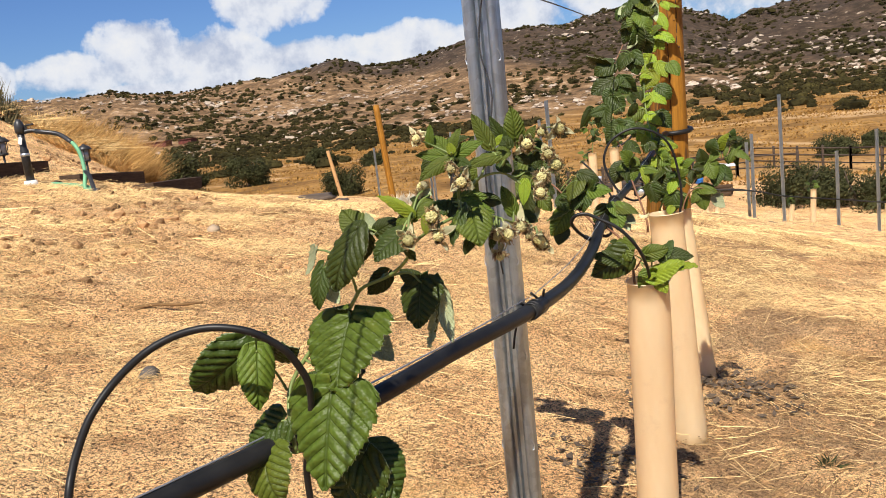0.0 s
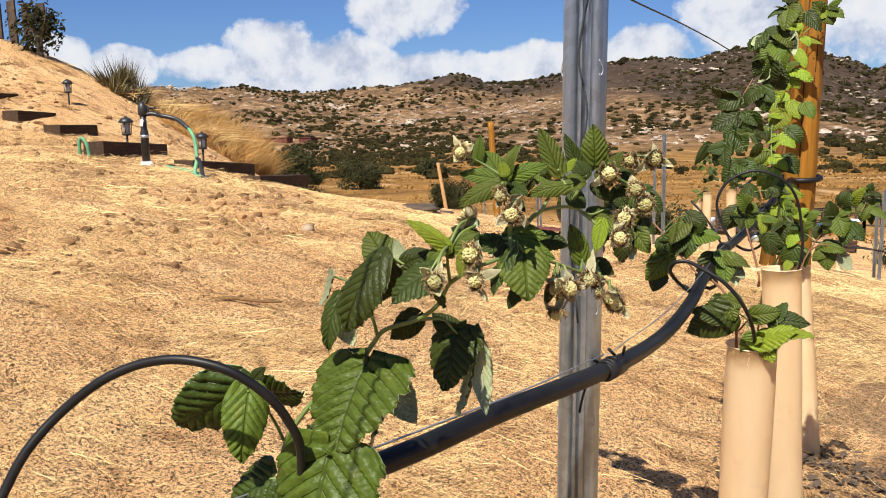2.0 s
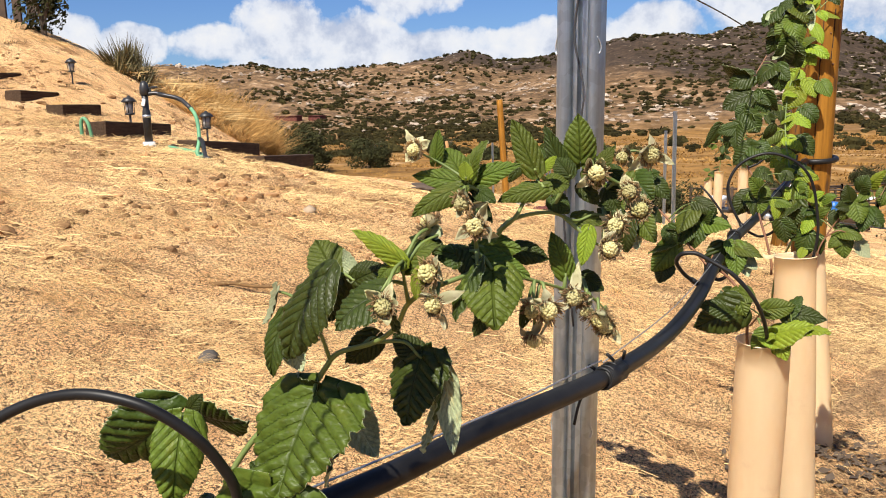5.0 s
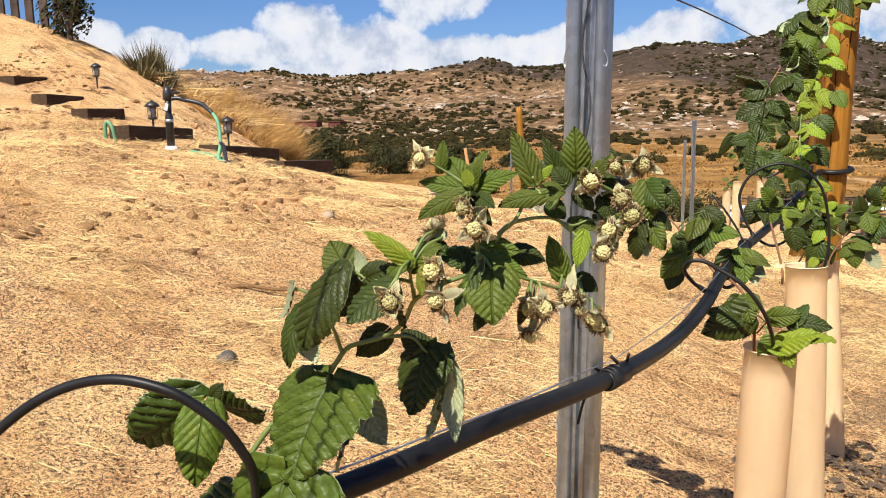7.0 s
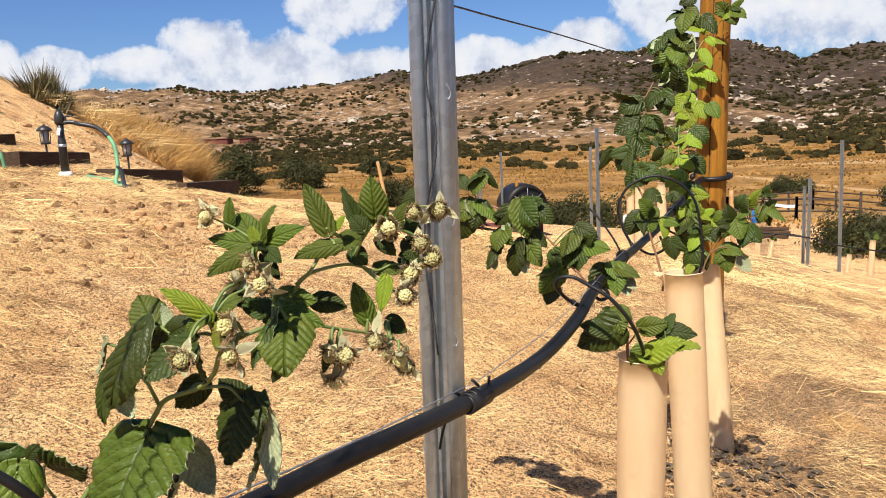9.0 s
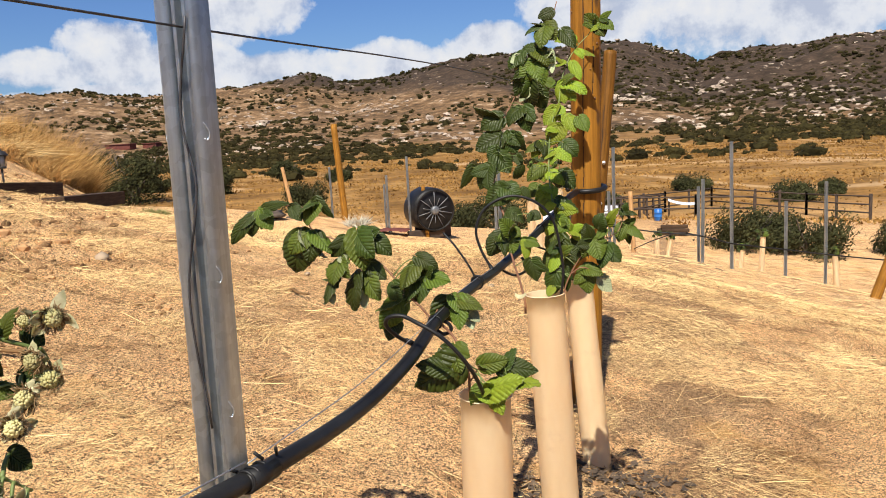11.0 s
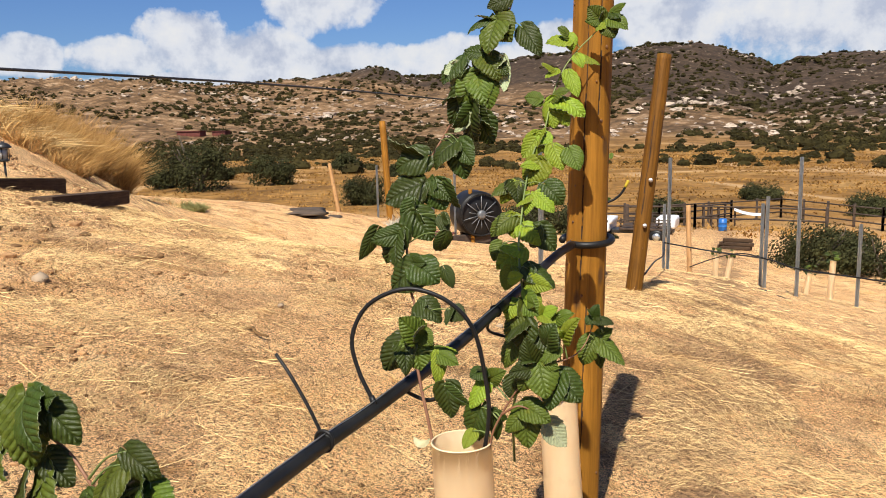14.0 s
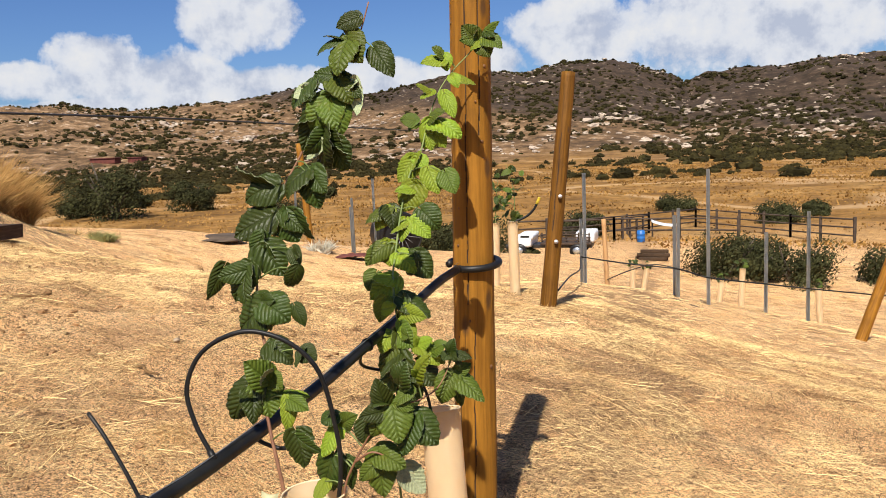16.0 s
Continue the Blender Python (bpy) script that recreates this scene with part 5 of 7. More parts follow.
def leaf_mesh(name, top, seed, flat=1.0, grooves=1.0, full=0.0, nu=72, nv=24):
    """An ovate, doubly toothed leaflet, pleated between sunken side veins: length 1 along +y, half width 0.42, upper side +z, with a pale underside."""
    rnd = random.Random(seed)
    arch, cup, twist = rnd.uniform(0.25, 1.25) * flat, rnd.uniform(0.2, 1.1) * flat, rnd.uniform(-0.45, 0.45) * flat
    lean = rnd.uniform(-0.35, 0.35)
    full = full or rnd.uniform(0.27, 0.40)
    pleat = rnd.uniform(0.056, 0.078) * grooves
    peak = (full / (full + 0.82)) ** full * (0.82 / (full + 0.82)) ** 0.82
    spine, a = [Vector((0, 0, 0))], 0.0
    for i in range(nu):
        a = arch * ((i + 0.5) / nu) ** 1.5
        spine.append(spine[-1] + Vector((0, math.cos(a), -math.sin(a))) / nu)
    verts, uvs, faces, mats = [], [], [], []
    for i in range(nu + 1):
        u = i / nu
        w = 0.42 * max(0.004, u ** full * (1 - u) ** 0.82 / peak)
        if i == 0:
            w = 0.02
        saw = (i % 4) / 3
        tooth = 1 + (0.050 * saw + (0.030 if i % 12 > 6 else 0.0) - 0.04) * (1 if 0 < i < nu else 0)
        a = arch * u ** 1.5
        along, up = Vector((0, math.cos(a), -math.sin(a))), Vector((0, math.sin(a), math.cos(a)))
        for j in range(nv + 1):
            s = 2 * j / nv - 1
            edge = abs(s) > 0.99
            d = abs(s) * w * (tooth if edge else 1.0)
            # across the blade the surface rolls down round the midrib
            bend = cup * (1 + (lean if s > 0 else -lean))
            roll = max(0.05, bend * 1.5)
            x = math.sin(roll * d) / roll * (1 if s > 0 else -1)
            z = -(1 - math.cos(roll * d)) / roll
            y = (0.016 * saw if edge else 0.0) - 0.17 * abs(s) ** 1.5 * (1 - u) ** 4
            ph = u - LEAF_SLOPE * abs(s) * w
            z += pleat * (abs(math.sin(ph * LEAF_VEINS)) ** 0.65 - 0.6) * min(1.0, abs(s) * 3.0) * (1 - 0.5 * u) * (1 - 0.35 * abs(s) ** 4)
            z += -0.022 * (1 - abs(s)) ** 6
            z += 0.020 * math.sin(31 * u + 6 * s + seed) * abs(s) ** 5 + 0.03 * math.sin(5 * u + seed) * s * abs(s) ** 2
            z += 0.009 * noise.noise((x * 14 + seed, u * 14, 0.0)) + 0.004 * noise.noise((x * 34, u * 34, seed))
            k = twist * (u - 0.3)
            x, z = x * math.cos(k) - z * math.sin(k), x * math.sin(k) + z * math.cos(k)
            verts.append(spine[i] + along * y + up * z + Vector((x, 0, 0)))
            uvs.append((u, 0.5 + s * w))
    # lay the chord along +y at length 1
    end = spine[-1]
    fit = Matrix.Rotation(-math.atan2(end.z, end.y), 4, "X") @ Matrix.Scale(1 / max(0.82, end.length), 4)
    verts = [tuple(fit @ v) for v in verts]
    n1 = len(verts)
    W = nv + 1
    for i in range(nu):
        for j in range(nv):
            faces.append((i * W + j, i * W + j + 1, (i + 1) * W + j + 1, (i + 1) * W + j))
            mats.append(0)
    under = [(x, y, z - 0.008) for x, y, z in verts]
    for i in range(nu):
        for j in range(nv):
            faces.append(tuple(n1 + k for k in (i * W + j, (i + 1) * W + j, (i + 1) * W + j + 1, i * W + j + 1)))
            mats.append(1)
    for i in range(nu):
        for a, b in ((i * W, (i + 1) * W), ((i + 1) * W + nv, i * W + nv)):
            faces.append((a, b, n1 + b, n1 + a))
            mats.append(1)
    me = bpy.data.meshes.new(name)
    me.from_pydata(verts + under, [], faces)
    layer = me.uv_layers.new(name="uv")
    alluv = uvs + uvs
    flat = []
    for loop_ in me.loops:
        flat.extend(alluv[loop_.vertex_index])
    layer.data.foreach_set("uv", flat)
    me.polygons.foreach_set("material_index", mats)
    me.polygons.foreach_set("use_smooth", [True] * len(me.polygons))
    me.materials.append(top)
    me.materials.append(M_UNDER)
    return me


LEAF = {}
for key, mm in (("g", M_LEAF), ("d", M_LEAF_DARK), ("y", M_LEAF_YOUNG)):
    LEAF[key] = [leaf_mesh("leaf", mm, 11 * i + ord(key)) for i in range(8)]
LEAF["w"] = [leaf_mesh("leaf", M_LEAF_MID, 3, 0.6, 1.25, 0.22), leaf_mesh("leaf", M_LEAF_MID, 8, 0.6, 1.25, 0.22)]
# leaves in shade (s) share the dark green, so their shade is partly colour
LEAF["u"] = LEAF["s"] = LEAF["d"]
leaf_rnd = random.Random(5)


def put_leaf(plant, kind, foot, tip, roll, wide=0.0, face=(0.05, -0.80, 0.60)):
    """A leaf from its foot to its tip, wide in metres or by chance, its upper side turned to the light and the path."""
    foot, tip = Vector(foot), Vector(tip)
    y = tip - foot
    if not wide:
        foot, y = foot - y * 0.06, y * 1.12
    size = y.length
    y.normalize()
    n = Vector(face)
    if kind == "u":
        n = Vector((0.10, 0.78, -0.62))
    elif kind == "s":
        n = Vector((-0.25, -0.72, -0.62))
    n = (n - y * n.dot(y)).normalized()
    n = Matrix.Rotation(radians(roll * 1.5), 3, y) @ n
    x = y.cross(n)
    m = Matrix((x, y, n)).transposed().to_4x4()
    ob = new("leaf", leaf_rnd.choice(LEAF[kind]))
    ob.parent = plant
    across = wide / 0.74 if wide else size * leaf_rnd.uniform(0.74, 1.04)
    ob.matrix_basis = Matrix.Translation(foot - Vector(plant.location)) @ m @ Matrix.Diagonal((across, size, (size + across) / 2, 1))
    return ob


def raspberry(foot, label, canes, leaves, mat, radius=0.0042, flowers=(), more=0.0, shrink=1.0):
    plant = thing("raspberry_plant", foot, label, "raspberry plant", "raspberry plants in the row")
    o = Vector(foot)
    samples = []
    for n, pts in enumerate(canes):
        line = curve_points(pts, 6)
        samples += line
        r = radius if n == 0 else radius * 0.62
        bm = bmesh.new()
        add_tube(bm, [p - o for p in line], lambda s, r=r: r * (1 - 0.62 * s), 8)
        part("cane", bm, mat, plant)
    for row in leaves:
        kind, a, b, roll = row[0], Vector(row[1:4]), Vector(row[4:7]), row[7]
        put_leaf(plant, kind, a, b, roll, row[8] if len(row) > 8 else 0.0)
        for side in (-1, 1):
            if more and leaf_rnd.random() < more:
                turn = Matrix.Rotation(radians(side * leaf_rnd.uniform(38, 80)), 3, Vector((0, -1, 0)))
                start = a + (b - a) * leaf_rnd.uniform(-0.05, 0.18)
                tip = start + turn @ (b - a) * leaf_rnd.uniform(0.45, 0.75) * shrink
                tip.y += leaf_rnd.uniform(-0.4, 0.5) * (b - a).length
                tip.z -= leaf_rnd.uniform(0.0, 0.3) * (b - a).length
                put_leaf(plant, leaf_rnd.choice((kind, kind, "d" if kind == "g" else kind)), start, tip, leaf_rnd.uniform(-40, 40))
        near = min(samples, key=lambda p: (p - a).length)
        if (near - a).length > 0.006:
            bend = (near + a) * 0.5 + Vector((0, 0, 0.12 * (near - a).length))
            bm = bmesh.new()
            add_tube(bm, [p - o for p in curve_points([near, bend, a + (b - a) * 0.02], 4)], lambda s: 0.0016 - 0.0007 * s, 6)
            part("leaf_stalk", bm, M_CANE, plant)
    for p in flowers:
        p = Vector(p)
        near = min(samples, key=lambda q: (q - p).length)
        if (near - p).length > 0.006:
            bm = bmesh.new()
            add_tube(bm, [q - o for q in curve_points([near, (near + p) * 0.5 + Vector((0, 0, 0.006)), p], 4)], 0.0011, 6)
            part("flower_stalk", bm, M_CANE, plant)
        flower(plant, p, (p - near).normalized() if (p - near).length > 0.001 else Vector((0, -0.5, 0.5)))
    return plant


flower_rnd = random.Random(9)


def flower(plant, p, way):
    """A spent bloom: knobbly beige drupelets in a tuft of brown stamens, with five cupped papery sepals."""
    r = flower_rnd.uniform
    way = (way * 0.8 + Vector((r(-0.7, 0.7), -0.6, r(-0.9, 0.4)))).normalized()
    turn = way.to_track_quat("Z", "Y").to_matrix().to_4x4()
    at = Matrix.Translation(p - Vector(plant.location)) @ turn
    k = r(0.55, 1.0)
    bm = bmesh.new()
    for i in range(74):
        zz = 1 - 1.5 * i / 73
        a = i * 2.399
        rr = math.sqrt(max(0.0, 1 - zz * zz))
        bmesh.ops.create_icosphere(bm, subdivisions=1, radius=0.00125 * k * r(0.7, 1.25), matrix=Matrix.Translation((rr * math.cos(a) * 0.0046 * k + r(-1, 1) * 0.0004, rr * math.sin(a) * 0.0046 * k + r(-1, 1) * 0.0004, 0.0032 + zz * 0.0050 * k)))
    bm.transform(at)
    core = part("flower", bm, M_DRUPE, plant, "pale beige unripe berry with withered sepals")
    sb = bmesh.new()
    for i in range(5):
        a = 2 * math.pi * i / 5 + r(-0.45, 0.45)
        bend = r(-1.0, 1.3)
        L = 0.0138 * k * r(0.5, 1.25)
        curl = r(-1.2, 1.6)
        wide = r(0.8, 1.35)
        rows = []
        for q in range(7):
            s = q / 6
            wv = 0.0040 * k * wide * math.sin(math.pi * (0.25 + 0.75 * s)) ** 0.8 + 0.0002
            rad = 0.002 + L * (s - 0.25 * abs(bend) * s * s)
            z = -0.001 - bend * L * s * s + 0.0008 * math.sin(9 * s + a)
            swing = 0.0022 * k * curl * s * s
            rows.append([sb.verts.new((rad * math.cos(a) - (d * wv + swing) * math.sin(a), rad * math.sin(a) + (d * wv + swing) * math.cos(a), z + (0.0020 * curl + 0.0008) * abs(d) + 0.0006 * d * math.sin(5 * s))) for d in (-1, -0.5, 0, 0.5, 1)])
        for r0, r1 in zip(rows, rows[1:]):
            for c in range(4):
                sb.faces.new((r0[c], r0[c + 1], r1[c + 1], r1[c]))
    bmesh.ops.solidify(sb, geom=sb.faces[:], thickness=0.0005)
    sb.transform(at)
    part("calyx", sb, M_PETAL, core)
    st = bmesh.new()
    for i in range(80):
        a = i * 2.4 + r(-0.3, 0.3)
        q = Vector((0.0055 * k * math.cos(a), 0.0055 * k * math.sin(a), 0.001))
        d = Vector((math.cos(a) * r(0.3, 1.0), math.sin(a) * r(0.3, 1.0), r(0.0, 1.2)))
        add_tube(st, [q, q + d * 0.004 * k, q + d * 0.0055 * k + Vector((r(-1, 1), r(-1, 1), r(-1, 1))) * 0.0012], 0.0003, 3)
    st.transform(at)
    part("stamen_ring", st, M_STAMEN, core)


drip_tube([*LOOP_C, (-0.072, 2.465, 0.60)], "thin black drip tube in a wide loop into a plant shelter")
raspberry((-0.375, 0.66, 0.60), "raspberry cane with pleated leaves and pale unripe flower heads", [CANE_A, CANE_A1, CANE_A2, CANE_A3, CANE_A4, CANE_A5, CANE_A6, CANE_A7, CANE_A8, CANE_A9, CANE_A10], LEAVES_A, M_CANE, 0.0025, FLOWERS, 0.0)
raspberry((-0.110, 1.80, 0.67), "raspberry cane with drooping dark green leaves leaning over the hose", [CANE_B, CANE_B1, CANE_B2], LEAVES_B + LEAVES_B_LOW, M_CANE_RED, 0.0030, (), 0.40, 0.95)
raspberry((-0.088, 2.465, 0.70), "tall raspberry cane with dark pleated leaves growing out of its shelter", [CANE_C, CANE_D, CANE_D1], LEAVES_C + LEAVES_D, M_CANE_RED, 0.0034, (), 0.42, 0.95)
raspberry((-0.072, 3.17, 0.60), "raspberry cane with yellow-green leaves climbing beside the wooden post", [CANE_E], LEAVES_E, M_CANE, 0.0034, (), 0.42, 0.95)
drip_tube([(-0.205, 2.52, 0.79), (-0.215, 2.535, 0.765), (-0.18, 2.55, 0.745), (-0.145, 2.54, 0.765), (-0.155, 2.52, 0.80)], "small black drip tube loop hanging under the hose")
curl = thing("dry_leaf", (-0.150, 2.44, 0.722), "curled pale dry leaf caught beside a shelter", "leaf")
bm = bmesh.new()
rows = []
for i in range(9):
    a = radians(200 + i * 20)
    w = 0.010 * math.sin(math.pi * (i + 0.5) / 9.0)
    rows.append([bm.verts.new((0.015 * math.cos(a), d * w * 0.7, 0.012 * math.sin(a) + 0.004 * d)) for d in (-1, 0, 1)])
for r0, r1 in zip(rows, rows[1:]):
    for c in range(2):
        bm.faces.new((r0[c], r0[c + 1], r1[c + 1], r1[c]))
bmesh.ops.solidify(bm, geom=bm.faces[:], thickness=0.001)
part("blade", bm, M_PETAL, curl)

# ---------- the second row and loose posts ----------
def far_steel_post(x, y, h, lean=0.0):
    p = steel_post("steel_post", h, "galvanised steel trellis post standing in dry straw", "steel posts of the far rows")
    p.matrix_basis = pose(x, y, land(x, y), 0, lean, random.uniform(-30, 30))


for x, y, h, lean in [(-0.568, 14.30, 1.78, 0.4), (-0.726, 15.61, 1.17, 0), (1.271, 13.62, 2.0, -0.2), (0.835, 15.0, 1.33, 0), (0.856, 14.08, 1.38, 0.5), (2.145, 14.25, 1.25, 0), (2.898, 15.09, 1.78, -0.5),
                      (-8.259, 20.34, 1.36, 0), (-6.057, 18.51, 1.36, 0), (-5.48, 18.36, 1.85, 0), (-6.389, 19.27, 1.07, 0), (-2.757, 15.03, 1.95, 0.3), (4.4, 16.2, 1.8, 0.4), (-1.93, 11.25, 1.62, 0)]:
    far_steel_post(x, y, h, lean)

leaning = round_post("wooden_post", at_ground(-0.455, 8.40, -0.03), (-0.257, 8.774, 1.74), 0.074, 0.064, M_POST_SHADED, "leaning round pine post with white wire insulators", rows=50, sides=120, knots=9, cracks=((262, 0.35, 0.8),))
for z in (0.62, 1.02):
    bm = lathe([(0.012, 0), (0.018, 0.004), (0.018, 0.02), (0.010, 0.03), (0.014, 0.036)], 10, Matrix.Rotation(radians(90), 4, "X"), (0.03, -0.070, z))
    part("insulator", bm, M_WHITE, leaning, "white wire insulator")
round_post("wooden_post", at_ground(3.02, 12.35, -0.03), (3.62, 12.72, -0.05), 0.075, 0.062, M_POST, "leaning round pine end post", rows=14, sides=16)
round_post("wooden_post", at_ground(-7.6, 19.6, -0.03), (-7.86, 19.9, 1.18), 0.085, 0.08, M_POST, "upright round pine post in the far row", rows=14, sides=16)
round_post("wooden_stake", at_ground(-9.41, 20.37, -0.03), (-9.695, 20.5, 0.11), 0.055, 0.045, M_STAKE, "pale leaning wooden stake", rows=12, sides=12)
round_post("wooden_stake", at_ground(-0.294, 15.81, -0.03), (-0.35, 15.97, -0.38), 0.045, 0.04, M_STAKE, "short weathered wooden stake", rows=12, sides=12)
round_post("wooden_stake", at_ground(-5.1, 18.45, -0.03), (-5.16, 18.5, -0.35), 0.05, 0.045, M_POST, "short pine stake beside a black reel", rows=12, sides=12)

FAR_SHELTERS = [(-0.845, 9.046, -0.02, 0.1, 0.72), (-1.219, 9.995, 0.0, 0.1, 0.72), (0.121, 17.14, 0.0, 0.05, 0.49), (0.311, 17.34, 0.08, 0.09, 0.49), (1.723, 17.41, 0.06, 0.08, 0.49), (1.968, 15.95, 0.04, 0.1, 0.70), (3.309, 16.26, -0.03, 0.08, 0.62), (-1.45, 10.9, 0.0, 0.05, 0.70)]
far_rnd = random.Random(21)
for n, (x, y, dx, dy, h) in enumerate(FAR_SHELTERS):
    g = at_ground(x, y, -0.01)
    top = g + Vector((dx, dy, h))
    shelter_tube(g, top, 0.050, "beige plastic plant shelter tube in the far row")
    tall = 0.55 if n < 2 else 0.16
    cane = [top - Vector((0, 0, 0.1)), top + Vector((0.02, 0.03, tall * 0.5)), top + Vector((far_rnd.uniform(-0.08, 0.08), 0.05, tall))]
    rows = []
    for k in range(22 if n < 2 else 8):
        c = top + Vector((far_rnd.uniform(-0.09, 0.09), far_rnd.uniform(-0.05, 0.08), far_rnd.uniform(0.0, tall)))
        d = Vector((far_rnd.uniform(-1, 1), far_rnd.uniform(-0.6, 0.3), far_rnd.uniform(-0.9, 0.3))).normalized() * far_rnd.uniform(0.05, 0.085)
        rows.append((far_rnd.choice("gdd"), *c, *(c + d), far_rnd.uniform(-30, 30)))
    raspberry(tuple(top), "small raspberry plant growing out of a far shelter", [cane], rows, M_CANE, 0.005)

end = [(-0.882, 9.142, 0.30), (-0.86, 9.146, 0.372), (-0.808, 9.156, 0.385), (-0.724, 9.172, 0.423), (-0.662, 9.186, 0.481), (-0.632, 9.195, 0.534), (-0.611, 9.201, 0.577)]
spur = thing("drip_tube", end[0], "black drip tube with a yellow end curving out of a shelter", "drip tube")
part("tube", tube(local(end, spur), 0.012, 8, 4), M_POLY, spur)
part("end_plug", tube(local([end[-2], end[-1], (-0.603, 9.203, 0.60)], spur), 0.015, 8, 2), M_YELLOW, spur, "yellow plastic end plug")
wire("far_drip_line", [(-0.62, 14.2, -0.78), (0.1, 14.0, -0.86), (0.86, 14.0, -0.95), (1.27, 13.55, -1.0), (2.14, 14.2, -1.22), (2.9, 15.0, -1.45), (4.4, 16.1, -1.8)], 0.012, M_POLY, "black drip hose along the far row")
wire("far_drip_line", [(-0.38, 8.6, -0.2), (-0.45, 10.5, -0.42), (-0.5, 12.5, -0.68), (-0.62, 14.2, -0.78)], 0.009, M_POLY, "black drip hose sloping towards the far row")
wire("far_drip_line", [(-0.30, 15.8, -1.45), (0.1, 15.3, -1.2), (0.5, 14.6, -0.98), (0.86, 14.05, -0.95)], 0.009, M_POLY, "black drip tube rising from the ground")


# ---------- black reel beyond the row ----------
def reel():
    g = at_ground(-5.15, 18.8)
    root = thing("hose_reel", g, "big black drum reel with a spoked grey end", "hose reel")
    axis = Matrix.Rotation(radians(-52), 4, "Z") @ Matrix.Rotation(radians(90), 4, "Y")
    c = Vector((0, 0, 0.66))
    bm = lathe([(0.40, -0.40), (0.49, -0.36), (0.52, -0.28), (0.52, 0.28), (0.50, 0.36), (0.47, 0.38)], 40, axis, c)
    part("drum", bm, M_POLY, root)
    bm = bmesh.new()
    add_tube(bm, [axis @ Vector((0.47 * math.cos(a), 0.47 * math.sin(a), 0.43)) + c for a in (2 * math.pi * k / 36 for k in range(37))], 0.02, 8, cap=False)
    part("rim", bm, M_POLY, root)
    for k in range(14):
        a = 2 * math.pi * k / 14
        bm = bmesh.new()
        add_tube(bm, [axis @ Vector((r * math.cos(a), r * math.sin(a), 0.42)) + c for r in (0.08, 0.25, 0.30 + 0.14 * (k % 2))], 0.009, 6)
        part("spoke", bm, M_DULL, root)
    part("hub", lathe([(0.10, 0.38), (0.11, 0.42), (0.09, 0.47), (0.05, 0.48)], 16, axis, c), M_DULL, root)
    for s in (-0.3, 0.3):
        part("skid", box((0.9, 0.12, 0.30), (0, s, 0.06), Matrix.Rotation(radians(38), 4, "Z"), 0.01), M_RAIL, root)


reel()
tarp = thing("red_tarp", at_ground(-5.9, 18.2, 0.0), "faded red cloth lying on the ground", "cloth")
bm = bmesh.new()
bmesh.ops.create_grid(bm, x_segments=14, y_segments=8, size=1.0)
for v in bm.verts:
    v.co = Vector((v.co.x * 0.42, v.co.y * 0.25, 0.05 + 0.05 * noise.noise((v.co.x * 3, v.co.y * 3, 1.0)) + 0.03 * (1 - abs(v.co.x)) + 0.04))
bmesh.ops.solidify(bm, geom=bm.faces[:], thickness=0.01)
part("cloth", bm, M_RUST, tarp)


# ---------- terraced bank: timber steps, lanterns, standpipe ----------
def timber_step(a, b, h, d):
    """A dark railway-sleeper riser between its lower front corners a and b."""
    a, b = Vector(a), Vector(b)
    way = b - a
    ang = math.atan2(way.y, way.x)
    root = thing("timber_step", (a + b) / 2, "dark creosoted timber step set into the bank", "timber step", "timber steps up the bank")
    root.matrix_basis = Matrix.Translation((a + b) / 2) @ Matrix.Rotation(ang, 4, "Z") @ Matrix.Rotation(-math.asin(way.z / way.length), 4, "Y")
    bm = box((way.length, d, h), (0, d / 2, h / 2), None, 0.012)
    for v in bm.verts:
        v.co += Vector((0, 1, 1)) * 0.012 * noise.noise(v.co * 6 + Vector(a))
    part("timber", bm, M_TIE, root, smooth_shade=False)


STEPS = [((-4.70, 6.20, 0.62), (-5.05, 7.48, 0.55), 0.13), ((-5.363, 6.05, 0.76), (-5.60, 7.27, 0.66), 0.15), ((-5.829, 5.30, 0.95), (-6.306, 6.725, 0.88), 0.17), ((-6.98, 5.55, 1.13), (-7.205, 6.65, 1.11), 0.16),
         ((-7.70, 5.65, 1.31), (-7.955, 6.75, 1.265), 0.16), ((-8.50, 5.9, 1.52), (-8.705, 6.87, 1.52), 0.16), ((-9.25, 6.2, 1.71), (-9.464, 7.08, 1.72), 0.16)]
for a, b, h in STEPS:
    a = Vector(a).lerp(Vector(b), {0.16: 0.46, 0.17: 0.15}.get(h, 0.0))
    timber_step(Vector(a) - Vector((0, 0, 0.05)), Vector(b) - Vector((0, 0, 0.05)), h, 0.2)


